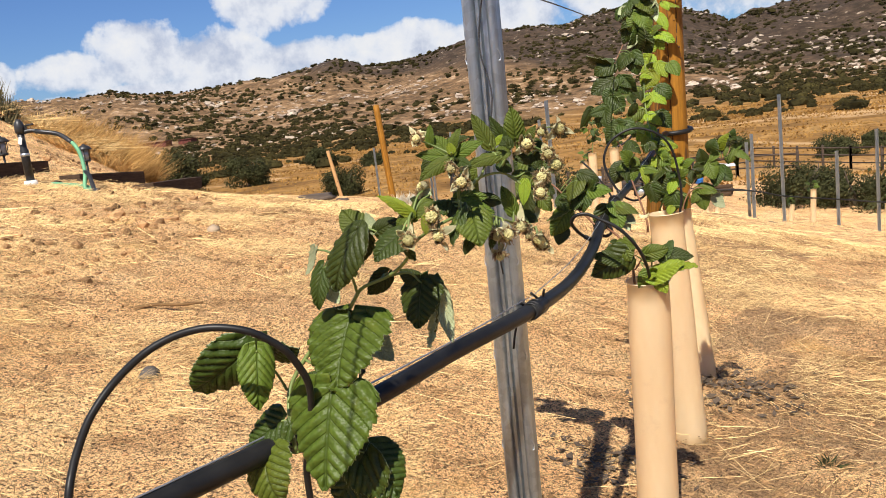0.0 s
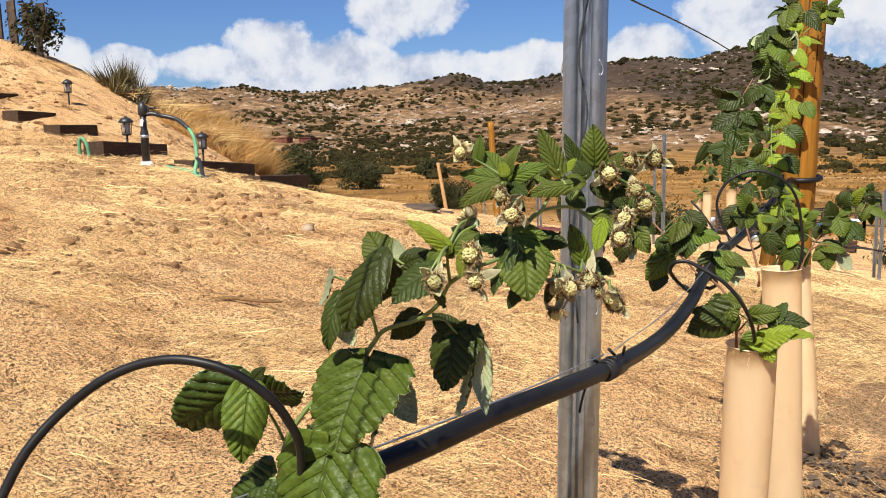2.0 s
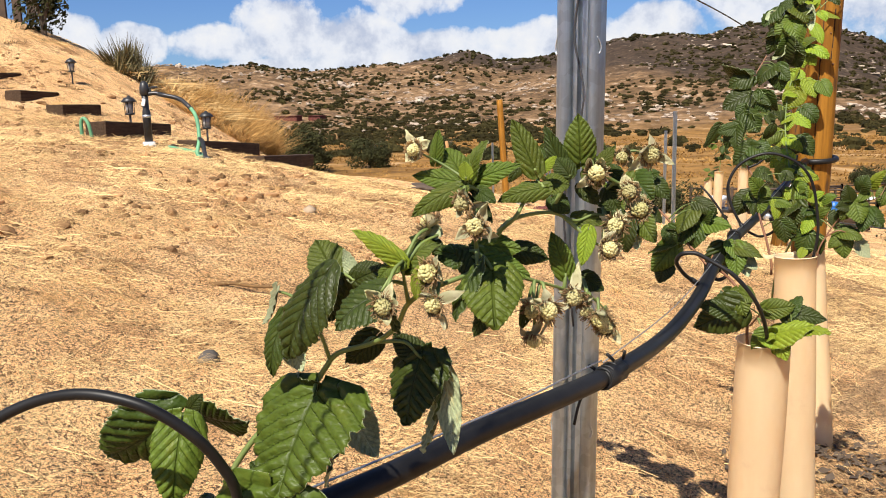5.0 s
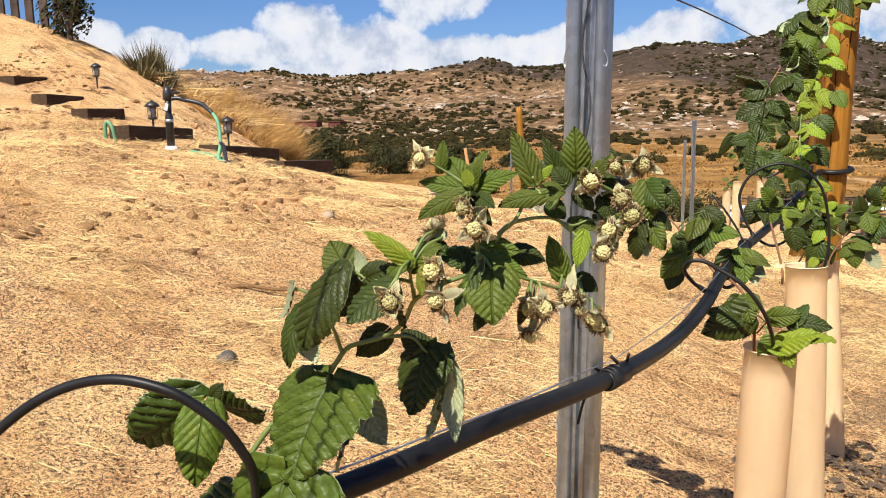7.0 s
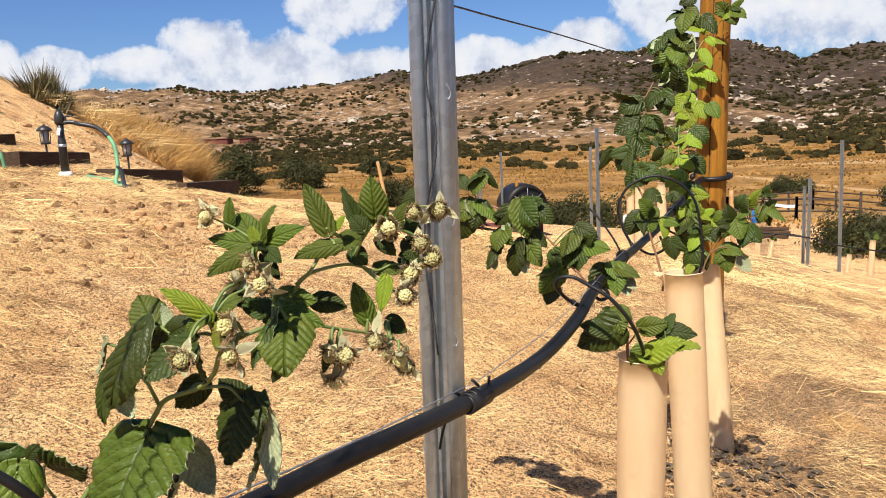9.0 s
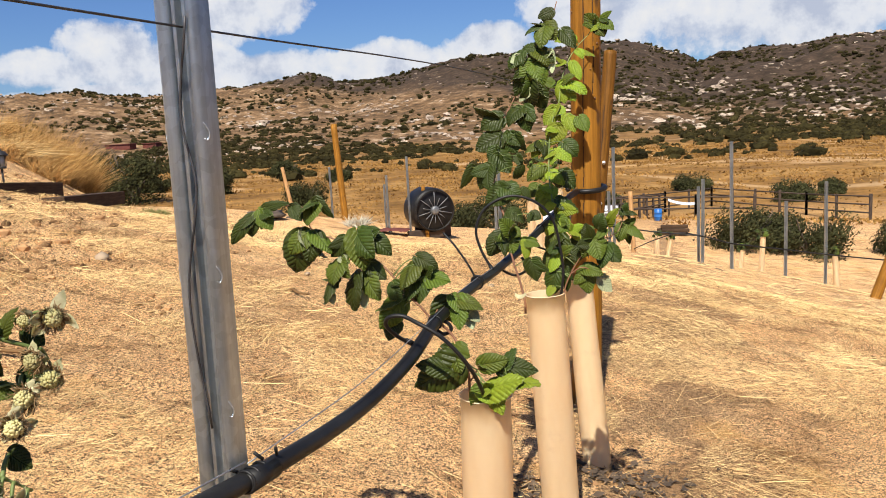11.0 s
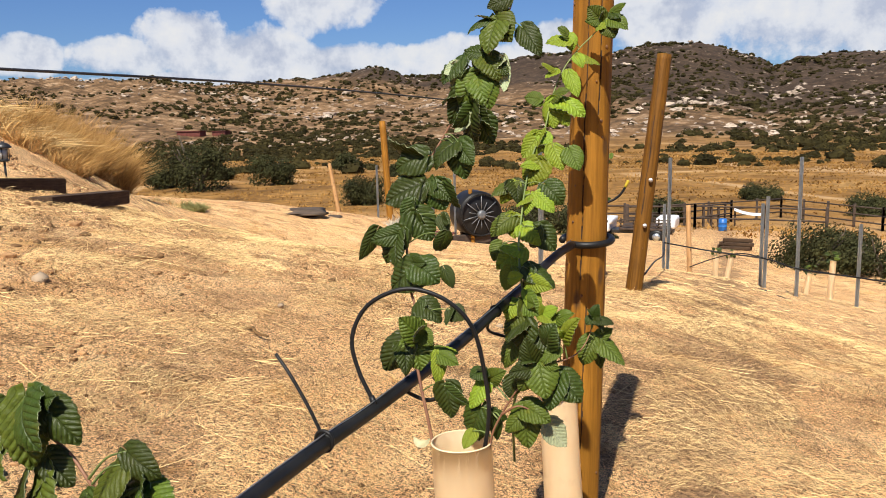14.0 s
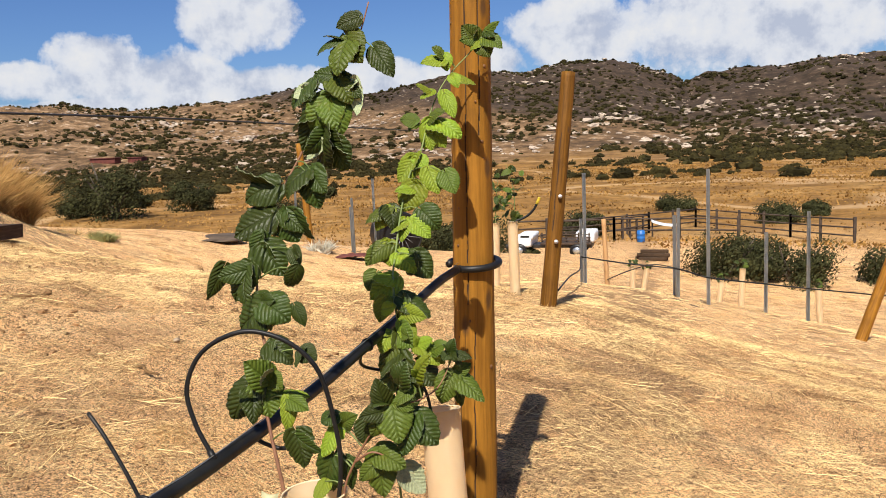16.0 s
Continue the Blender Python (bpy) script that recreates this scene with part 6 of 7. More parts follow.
def lantern(x, y, z, k=1.0):
    root = thing("path_lantern", (x, y, z), "small black solar path lantern on a stake", "path light", "solar lanterns on the bank")
    part("stake", tube([(0, 0, -0.06), (0, 0, 0.16 * k)], 0.011 * k, 8, 2), M_BLACK, root)
    part("base", lathe([(0.012, 0.155), (0.045, 0.16), (0.050, 0.175), (0.04, 0.18)], 12), M_BLACK, root) if k == 1.0 else part("base", lathe([(0.012 * k, 0.155 * k), (0.05 * k, 0.165 * k), (0.04 * k, 0.18 * k)], 12), M_BLACK, root)
    part("glass", lathe([(0.034 * k, 0.18 * k), (0.040 * k, 0.285 * k)], 12), M_GLASSY, root)
    for i in range(6):
        a = 2 * math.pi * i / 6
        part("bar", tube([(0.044 * k * math.cos(a), 0.044 * k * math.sin(a), 0.178 * k), (0.05 * k * math.cos(a), 0.05 * k * math.sin(a), 0.288 * k)], 0.004 * k, 5, 1), M_BLACK, root)
    part("cap", lathe([(0.074 * k, 0.285 * k), (0.078 * k, 0.295 * k), (0.045 * k, 0.33 * k), (0.018 * k, 0.338 * k), (0.012 * k, 0.352 * k)], 12), M_BLACK, root)


lantern(-6.2, 7.15, land(-6.2, 7.15))
lantern(-6.40, 6.28, land(-6.40, 6.28), 1.0)
lantern(-8.36, 7.29, land(-8.36, 7.29), 0.88)
bpy.context.view_layer.update()


def standpipe(x, y):
    z = land(x, y)
    root = thing("standpipe", (x, y, z), "black garden standpipe with a tap and hose", "standpipe")
    part("sleeve", lathe([(0.060, -0.05), (0.056, 0.02), (0.046, 0.045)], 16), M_WHITE, root, "white base collar")
    part("pipe", lathe([(0.034, 0.02), (0.034, 0.30), (0.027, 0.32), (0.027, 0.46)], 16), M_BLACK, root)
    part("head", lathe([(0.030, 0.44), (0.040, 0.45), (0.040, 0.50), (0.032, 0.53), (0.014, 0.56)], 16), M_BLACK, root)
    part("band", lathe([(0.0365, 0.25), (0.0365, 0.275)], 16), M_STEEL, root, "bright metal band")
    part("tap", tube([(0, 0, 0.44), (0.06, 0.03, 0.455), (0.12, 0.06, 0.445)], 0.018, 10, 4), M_BLACK, root)
    part("tap_handle", tube([(0.05, 0.02, 0.46), (0.05, 0.02, 0.50), (0.11, 0.04, 0.505)], 0.009, 6, 4), M_BLACK, root)
    part("label_plate", box((0.035, 0.004, 0.06), (0.015, -0.036, 0.38), Matrix.Rotation(radians(20), 4, "Y"), 0.001), M_WHITE, root, "small white tag")
    return Vector((x, y, z))


o = standpipe(-5.36, 5.48)
hose = thing("garden_hose", o + Vector((0.12, 0.06, 0.44)), "green garden hose hanging from the standpipe to the ground", "hose")
pts = [o + Vector((0.11, 0.05, 0.445)), o + Vector((0.28, 0.11, 0.40)), o + Vector((0.44, 0.07, 0.315)), o + Vector((0.54, 0.02, 0.22)), o + Vector((0.64, -0.08, 0.07))]
pts += [Vector((p.x, p.y, land(p.x, p.y) + 0.018)) for p in (Vector((-4.66, 5.30, 0)), Vector((-4.60, 5.33, 0)), Vector((-4.78, 5.42, 0)), Vector((-5.02, 5.53, 0)), Vector((-5.30, 5.65, 0)))]
part("hose", tube(local(pts, hose), 0.016, 10, 6), M_HOSE, hose)
part("coupling", tube(local(pts[:3], hose), 0.019, 10, 3), M_BLACK, hose)
part("dark_end", tube(local([pts[4], pts[4] + Vector((0.06, -0.03, -0.03)), at_ground(-4.55, 5.27, 0.018), at_ground(-4.47, 5.22, 0.016)], hose), 0.018, 8, 3), M_BLACK, hose)
hose2 = thing("garden_hose", at_ground(-6.0, 5.34), "short loop of green hose showing above the bank", "hose")
part("hose", tube([(0.0, 0, -0.05), (0.0, 0, 0.12), (0.03, 0.01, 0.16), (0.07, 0.02, 0.10), (0.09, 0.03, -0.05)], 0.016, 8, 5), M_HOSE, hose2)


# ---------- plants of the bank and the field ----------
def blade_bush(name, place, label, category, mat, count, radius, height, seed, width=0.006, spread=0.8, droop=0.35, kind="", wild=0.6):
    rnd = random.Random(seed)
    root = thing(name, place, label, category, kind=kind)
    verts, faces = [], []
    heads = []
    for _ in range(max(1, min(26, count // 60))):
        a, r = rnd.uniform(0, 2 * math.pi), radius * math.sqrt(rnd.random()) * 0.8
        x, y = r * math.cos(a), r * math.sin(a)
        heads.append((x, y, land(place[0] + x, place[1] + y) - place[2] - 0.03, rnd.gauss(0, 0.5) + spread * x / radius, rnd.gauss(0, 0.5) + spread * y / radius, rnd.uniform(0.4, 1.08)))
    for _ in range(count):
        hx, hy, hz, lx, ly, tall = rnd.choice(heads)
        s = radius * 0.10
        p = Vector((hx + rnd.gauss(0, s), hy + rnd.gauss(0, s), hz))
        d = Vector((lx * 0.6 + rnd.gauss(0, wild), ly * 0.6 + rnd.gauss(0, wild), 1)).normalized()
        L = height * rnd.uniform(0.4, 1.0) * tall
        side = d.cross(Vector((rnd.gauss(0, 1), rnd.gauss(0, 1), 0.2))).normalized() * width * rnd.uniform(0.6, 1.4)
        fall = Vector((d.x + rnd.gauss(0, 0.3), d.y + rnd.gauss(0, 0.3), -0.4)) * droop * L
        b = len(verts)
        mid, tip = p + d * L * 0.55, p + d * L + fall
        back = side.cross(d).normalized() * width * 0.6
        verts += [p - side, p + side, p + back, mid - side * 0.8, mid + side * 0.8, mid + back * 0.8, tip]
        faces += [(b, b + 1, b + 4, b + 3), (b + 1, b + 2, b + 5, b + 4), (b + 2, b, b + 3, b + 5), (b + 3, b + 4, b + 6), (b + 4, b + 5, b + 6), (b + 5, b + 3, b + 6)]
    me = bpy.data.meshes.new("tuft")
    me.from_pydata(verts, [], faces)
    me.materials.append(mat)
    ob = new("tuft", me)
    ob.parent = root
    return root


def clump_tree(name, place, width, height, label, mat, seed, leaf=0.12, count=2600, trunk=True, category="tree"):
    """A low, many-stemmed tree: forked limbs and a ragged crown of small leaf sprays with gaps."""
    rnd = random.Random(seed)
    root = thing(name, place, label, category)
    if trunk:
        bm = bmesh.new()
        for k in range(4):
            a = rnd.uniform(0, 6.28)
            e = Vector((math.cos(a) * width * 0.28, math.sin(a) * width * 0.28, height * rnd.uniform(0.5, 0.75)))
            add_tube(bm, curve_points([(0, 0, -0.2), (e.x * 0.2, e.y * 0.2, e.z * 0.35), (e.x * 0.7, e.y * 0.6, e.z * 0.7), tuple(e)], 4), lambda s: height * 0.035 * (1 - 0.8 * s), 7)
        part("trunk", bm, M_TRUNK, root)
    lobes = []
    for k in range(22):
        a, r = rnd.uniform(0, 6.28), width * 0.38 * math.sqrt(rnd.random())
        lobes.append((Vector((r * math.cos(a), r * math.sin(a), height * rnd.uniform(0.12, 0.76) * (1 - 0.7 * r / width))), width * rnd.uniform(0.10, 0.22)))
    verts, faces = [], []
    for _ in range(count):
        c, r = rnd.choice(lobes)
        d = Vector((rnd.gauss(0, 1), rnd.gauss(0, 1), rnd.gauss(0, 1))).normalized()
        p = c + Vector((d.x, d.y, d.z * height / width * 1.25)) * r * rnd.uniform(0.60, 1.12) * (1.3 if rnd.random() < 0.06 else 1.0)
        if p.z < 0.03 * height:
            continue
        n = (d + Vector((rnd.gauss(0, 0.6), rnd.gauss(0, 0.6), rnd.gauss(0, 0.6) + 0.3))).normalized()
        x = n.orthogonal().normalized() * leaf * rnd.uniform(0.5, 1.2)
        y = n.cross(x) * rnd.uniform(0.5, 1.0)
        b = len(verts)
        verts += [p - x, p + y * 0.6 + n * leaf * 0.2, p + x, p - y * 0.6 + n * leaf * 0.15]
        faces += [(b, b + 1, b + 3), (b + 1, b + 2, b + 3)]
    me = bpy.data.meshes.new("crown")
    me.from_pydata(verts, [], faces)
    me.materials.append(mat)
    ob = new("crown", me)
    ob.parent = root
    return root


blade_bush("dry_grass_bush", at_ground(-8.3, 9.6), "big mound of golden dry feathery grass", "dry bush", M_DRYBUSH, 3600, 0.7, 0.50, 1, 0.0042, 0.5, 0.25, wild=0.8)
blade_bush("dry_grass_bush", at_ground(-9.3, 10.7), "golden dry brush leaning over the bank", "dry bush", M_DRYBUSH, 5000, 0.6, 0.75, 2, 0.0042, 0.3, 0.2, wild=0.7)
blade_bush("dry_grass_bush", at_ground(-9.0, 9.6), "pale dry grass hanging down the bank", "dry bush", M_STRAW, 2600, 0.8, 0.60, 3, 0.0045, 0.8, 0.8, wild=1.0)
blade_bush("dry_grass_bush", at_ground(-9.65, 11.7), "golden dry brush leaning over the bank", "dry bush", M_DRYBUSH, 6000, 0.6, 1.0, 4, 0.0042, 0.3, 0.12, wild=0.5)
blade_bush("dry_grass_bush", at_ground(-10.55, 13.3), "tall feathery golden bush behind the timber steps", "dry bush", M_DRYBUSH, 6000, 0.45, 1.35, 14, 0.0042, 0.3, 0.10, wild=0.5)
blade_bush("dry_grass_bush", at_ground(-10.4, 12.5), "tall feathery golden bush behind the timber steps", "dry bush", M_DRYBUSH, 6000, 0.55, 1.25, 15, 0.0042, 0.35, 0.10, wild=0.5)
blade_bush("dry_grass_bush", at_ground(-10.5, 12.2), "rounded feathery golden bush at the bank's end", "dry bush", M_DRYBUSH, 7000, 0.5, 1.1, 16, 0.0040, 0.5, 0.12, wild=0.6)
blade_bush("dry_grass_bush", at_ground(-11.9, 14.2), "rounded feathery golden bush at the bank's end", "dry bush", M_DRYBUSH, 6000, 0.55, 1.5, 17, 0.0040, 0.5, 0.12, wild=0.6)
blade_bush("upright_shrub", at_ground(-9.2, 9.02), "stiff olive upright shrub on the bank's crest", "shrub", M_SAGE, 1100, 0.30, 0.62, 5, 0.009, 0.35, 0.03, wild=0.24)
clump_tree("shrub", at_ground(-10.2, 8.45), 0.75, 1.0, "sparse leafy green shrub at the top of the bank", M_OAK, 6, 0.045, 900, True, "shrub")
fence = thing("old_fence", at_ground(-10.9, 8.1), "weathered brown board fence on the bank", "fence")
for k in range(7):
    part("board", box((0.16, 0.03, 0.55 + 0.06 * math.sin(k * 2.0)), (-0.6 + 0.18 * k, 0.10 * k, 0.22), Matrix.Rotation(radians(2.0 * math.sin(k * 3.1)), 4, "Y"), 0.004), M_RAIL, fence)
blade_bush("weed", at_ground(-10.0, 15.05), "low lime-green weed in dry grass", "weed", M_LIME, 900, 0.28, 0.38, 7, 0.008, 0.9, 0.3)
blade_bush("weed", at_ground(-10.5, 14.9), "low pale dry weed", "weed", M_STRAW, 500, 0.4, 0.30, 8, 0.005, 1.2, 0.3)
blade_bush("weed", at_ground(-6.8, 18.3), "whitish dried wildflower clump", "weed", M_BLOOM, 700, 0.24, 0.50, 9, 0.010, 0.5, 0.1, wild=0.7)
blade_bush("weed", at_ground(-7.67, 14.82), "single dry weed stalk", "weed", M_TWIG, 30, 0.06, 0.38, 10, 0.003, 0.6, 0.05)
blade_bush("weed", at_ground(0.35, 2.35), "small dull green weed in the shade of the row", "weed", M_OAK, 120, 0.08, 0.10, 12, 0.004, 1.2, 0.4)
for k, (x, y) in enumerate([(-1.9, 3.3), (-2.35, 3.9), (-1.3, 3.0), (-2.2, 2.5), (-0.95, 4.3), (-1.6, 5.4), (-3.4, 4.1), (-2.6, 5.6)]):
    blade_bush("grass_tuft", at_ground(x, y), "small tuft of dry yellow grass", "grass tuft", M_STRAW, 60, 0.06, 0.10, 30 + k, 0.0022, 1.2, 0.3)

bank_rnd = random.Random(62)
for k in range(30):
    x = bank_rnd.uniform(-10.2, -6.0)
    y = bank_rnd.uniform(5.6, 8.4) - 0.25 * (x + 6.0)
    blade_bush("dead_tuft", at_ground(x, y), "dark withered grass tuft on the bank", "grass tuft", M_DEAD, 130, bank_rnd.uniform(0.07, 0.16), bank_rnd.uniform(0.07, 0.12), 140 + k, 0.004, 1.6, 0.6, wild=1.4)

tuft_rnd = random.Random(61)
for k in range(18):
    x, y = tuft_rnd.uniform(-4.6, -1.0), tuft_rnd.uniform(2.6, 6.4)
    blade_bush("grass_tuft", at_ground(x, y), "trodden clump of brown dry stubble" if k % 2 else "small tuft of dry yellow grass", "grass tuft", M_TWIG if k % 2 else M_STRAW, 90, tuft_rnd.uniform(0.06, 0.14), tuft_rnd.uniform(0.05, 0.10), 80 + k, 0.0024, 1.4, 0.5, wild=1.3)

# oaks and large bushes in the field
OAKS = [(-62.0, 86.0, 10.5, 9.6, 0.38), (-57.9, 96.3, 7.2, 5.4, 0.32), (-32.0, 70.0, 4.6, 4.0, 0.24), (-70.0, 90.0, 7.0, 5.2, 0.36), (-78.0, 112.0, 6.0, 4.0, 0.4), (-62.0, 128.0, 7.0, 4.2, 0.4), (-48.0, 118.0, 4.5, 3.0, 0.36),
        (2.5, 24.6, 2.5, 1.9, 0.10), (4.2, 24.5, 2.4, 1.8, 0.10), (3.3, 25.4, 2.0, 1.75, 0.10), (6.95, 25.4, 2.2, 1.7, 0.10), (2.9, 80.0, 5.0, 2.5, 0.20), (10.2, 68.5, 4.4, 2.1, 0.20), (13.9, 73.5, 2.4, 1.8, 0.20), (-4.2, 60.0, 4.0, 2.6, 0.22),
        (-6.2, 32.0, 3.2, 2.2, 0.14), (-8.2, 34.0, 3.0, 2.0, 0.14), (-3.9, 30.0, 1.2, 0.6, 0.10)]
for k, (x, y, w, h, lf) in enumerate(OAKS):
    clump_tree("oak_tree", at_ground(x, y, -0.25), w, h, "low grey-green live oak with a ragged crown", M_OAK, 50 + k, lf * 0.5, 9000)


def bushes_and_rocks():
    """Brush and pale boulders over the far field and hills."""
    rnd = random.Random(77)
    base = bmesh.new()
    bmesh.ops.create_icosphere(base, subdivisions=2, radius=1.0)
    full_ball = [v.co.copy() for v in base.verts], [tuple(v.index for v in f.verts) for f in base.faces]
    base.free()
    base = bmesh.new()
    bmesh.ops.create_icosphere(base, subdivisions=1, radius=1.0)
    hill_ball = [v.co.copy() for v in base.verts], [tuple(v.index for v in f.verts) for f in base.faces]
    base.free()

    def sow(name, label, cat, mat, count, pick, size, squash, rough, shape=None, where=None):
        ball, tris = shape or full_ball
        verts, faces = [], []
        made = 0
        for _ in range(count * 12):
            if made >= count:
                break
            az, r = radians(rnd.uniform(-22, 64)), pick(rnd)
            x, y = next(where) if where else (-r * math.sin(az), r * math.cos(az))
            thick = noise.noise((x * 0.011, y * 0.011, 4.0 if mat is M_ROCK else 9.0)) + 0.5 * noise.noise((x * 0.04, y * 0.04, 2.0))
            if not where and thick < (0.10 if mat is M_ROCK else -0.1) and rnd.random() < 0.93:
                continue
            made += 1
            z = land(x, y)
            s = size * rnd.uniform(0.45, 1.25) * (1.0 if rnd.random() < 0.85 else 1.7)
            sx, sy = s * rnd.uniform(0.8, 1.6), s
            off = Vector((rnd.uniform(0, 50), rnd.uniform(0, 50), 0))
            b = len(verts)
            for c in ball:
                k = 1 + rough * (noise.noise(c * 1.7 + off) + 0.7 * noise.noise(c * 4.1 + off))
                verts.append((x + c.x * sx * k, y + c.y * sy * k, z + (c.z * squash + 0.25 * squash) * s * k))
            faces += [(b + i, b + j, b + q) for i, j, q in tris]
            if mat is M_BRUSH:
                # sprays of twigs break the outline
                for _ in range(26 if shape else 90):
                    d = Vector((rnd.gauss(0, 1), rnd.gauss(0, 1), abs(rnd.gauss(0, 1)))).normalized()
                    c = Vector((x + d.x * sx * rnd.uniform(0.8, 1.25), y + d.y * sy * rnd.uniform(0.8, 1.25), z + (d.z * rnd.uniform(0.8, 1.3) + 0.25) * squash * s))
                    L = s * (0.30 if shape else 0.20) * rnd.uniform(0.5, 1.2)
                    u = Vector((rnd.gauss(0, 1), rnd.gauss(0, 1), rnd.gauss(0, 1))).normalized() * L
                    v = u.orthogonal().normalized() * L * 0.8
                    b = len(verts)
                    verts += [tuple(c - u), tuple(c + v), tuple(c + u)]
                    faces.append((b, b + 1, b + 2))
        me = bpy.data.meshes.new(name)
        me.from_pydata(verts, [], faces)
        me.materials.append(mat)
        tagged(new(name, me), label, cat, kind="stuff")

    sow("hill_brush", "dark scrub scattered over the far hills", "brush", M_BRUSH, 9200, lambda r: 225 + 400 * r.random() ** 1.0, 0.95, 0.75, 0.5, hill_ball)
    sow("field_brush", "low bushes dotted over the golden field", "brush", M_BRUSH, 600, lambda r: 130 + 170 * r.random() ** 0.7, 0.85, 0.85, 0.5)
    sow("hill_boulders", "pale granite boulders on the far hills", "boulders", M_ROCK, 1300, lambda r: 290 + 300 * r.random(), 0.85, 0.5, 0.9)

    # dry grass clumps that roughen the golden field
    verts, faces = [], []
    for _ in range(15000):
        az, r = radians(rnd.uniform(-22, 64)), 40 + 190 * rnd.random() ** 0.9
        x, y = -r * math.sin(az), r * math.cos(az)
        if noise.noise((x * 0.05, y * 0.05, 3.0)) < -0.05 and rnd.random() < 0.8:
            continue
        z, h = land(x, y) - 0.05, rnd.uniform(0.10, 0.28) * (0.6 + r / 180)
        for _ in range(5):
            a, lean, w = rnd.uniform(0, 6.28), rnd.uniform(0.2, 1.1) * h, 0.45 * h
            px, py = x + rnd.gauss(0, 2.2 * h), y + rnd.gauss(0, 2.2 * h)
            b = len(verts)
            verts += [(px - w, py, z), (px + w, py, z), (px + lean * math.cos(a), py + lean * math.sin(a), z + h * rnd.uniform(0.6, 1.1))]
            faces.append((b, b + 1, b + 2))
    me = bpy.data.meshes.new("field_grass")
    me.from_pydata(verts, [], faces)
    me.materials.append(M_FIELD)
    tagged(new("field_grass", me), "golden dry grass clumps over the field", "grass", kind="stuff")
    # bare outcrops, each a huddle of boulders
    huddle = [(-166, 360), (-191, 365), (-15, 382), (-22, 373), (23, 432), (-395, 421), (-329, 414), (-262, 414), (-98, 349), (-65, 495), (-35, 358)]
    where = iter([(x + rnd.gauss(0, 9), y + rnd.gauss(0, 5)) for x, y in huddle for _ in range(8)])
    sow("outcrops", "pale bare rock outcrops on the far slope", "boulders", M_ROCK, 8 * len(huddle), lambda r: 0, 1.5, 0.55, 0.8, None, where)


bushes_and_rocks()


# ---------- corral, truck, barrel and timber in the hollow ----------
def rail_fence(name, pts, h, rails, label):
    root = thing(name, at_ground(*pts[0]), label, "fence")
    o = Vector(root.location)
    for (x0, y0), (x1, y1) in zip(pts, pts[1:]):
        n = max(1, round(math.hypot(x1 - x0, y1 - y0) / 2.6))
        for k in range(n + 1):
            s = k / n
            g = at_ground(x0 + (x1 - x0) * s, y0 + (y1 - y0) * s)
            part("post", box((0.16, 0.16, h + 0.3), tuple(g - o + Vector((0, 0, h / 2 - 0.05))), None, 0.015), M_RAIL, root)
        a, b = at_ground(x0, y0), at_ground(x1, y1)
        for q in range(rails):
            z = h * (q + 1) / rails - 0.05
            part("rail", tube([tuple(a - o + Vector((0, 0, z))), tuple(b - o + Vector((0, 0, z)))], 0.05, 6, 3), M_RAIL, root)


rail_fence("corral_fence", [(-8.0, 52.0), (-4.0, 56.0), (0.5, 62.0), (4.0, 66.0)], 1.45, 3, "dark timber corral fence")
rail_fence("corral_fence", [(4.0, 66.0), (9.5, 58.0), (12.0, 52.0)], 1.45, 3, "dark timber corral fence")
rail_fence("corral_fence", [(-5.2, 48.5), (-1.5, 49.5), (2.2, 50.0), (5.5, 50.5)], 1.35, 2, "dark timber corral fence with open rails")
rail_fence("corral_fence", [(-1.5, 49.5), (0.5, 62.0)], 1.35, 2, "dark timber dividing rails in the corral")

barrel = thing("barrel", at_ground(0.04, 47.5), "upright blue plastic barrel in the corral", "barrel")
part("body", lathe([(0.26, 0), (0.29, 0.05), (0.295, 0.3), (0.31, 0.32), (0.295, 0.34), (0.295, 0.6), (0.31, 0.62), (0.295, 0.64), (0.28, 0.86), (0.25, 0.88)], 20), M_BLUE, barrel)
part("lid", lathe([(0.245, 0.88), (0.245, 0.895), (0.05, 0.897)], 20), M_BLUE, barrel)

barrel.scale = (0.75, 0.75, 0.75)
awning = thing("awning", at_ground(1.5, 54.0), "white sagging shade sheet on two poles", "awning")
bm = bmesh.new()
bmesh.ops.create_grid(bm, x_segments=10, y_segments=6, size=1.0)
for v in bm.verts:
    v.co = Vector((v.co.x * 0.85, v.co.y * 0.3, 0.95 - 0.14 * v.co.x + 0.12 * v.co.x ** 2 + 0.05 * v.co.y))
bmesh.ops.solidify(bm, geom=bm.faces[:], thickness=0.015)
part("sheet", bm, M_WHITE, awning)
for s in (-0.8, 0.8):
    part("pole", tube([(s, 0, -0.1), (s, 0, 1.06 - 0.16 * s)], 0.05, 8, 2), M_RAIL, awning)


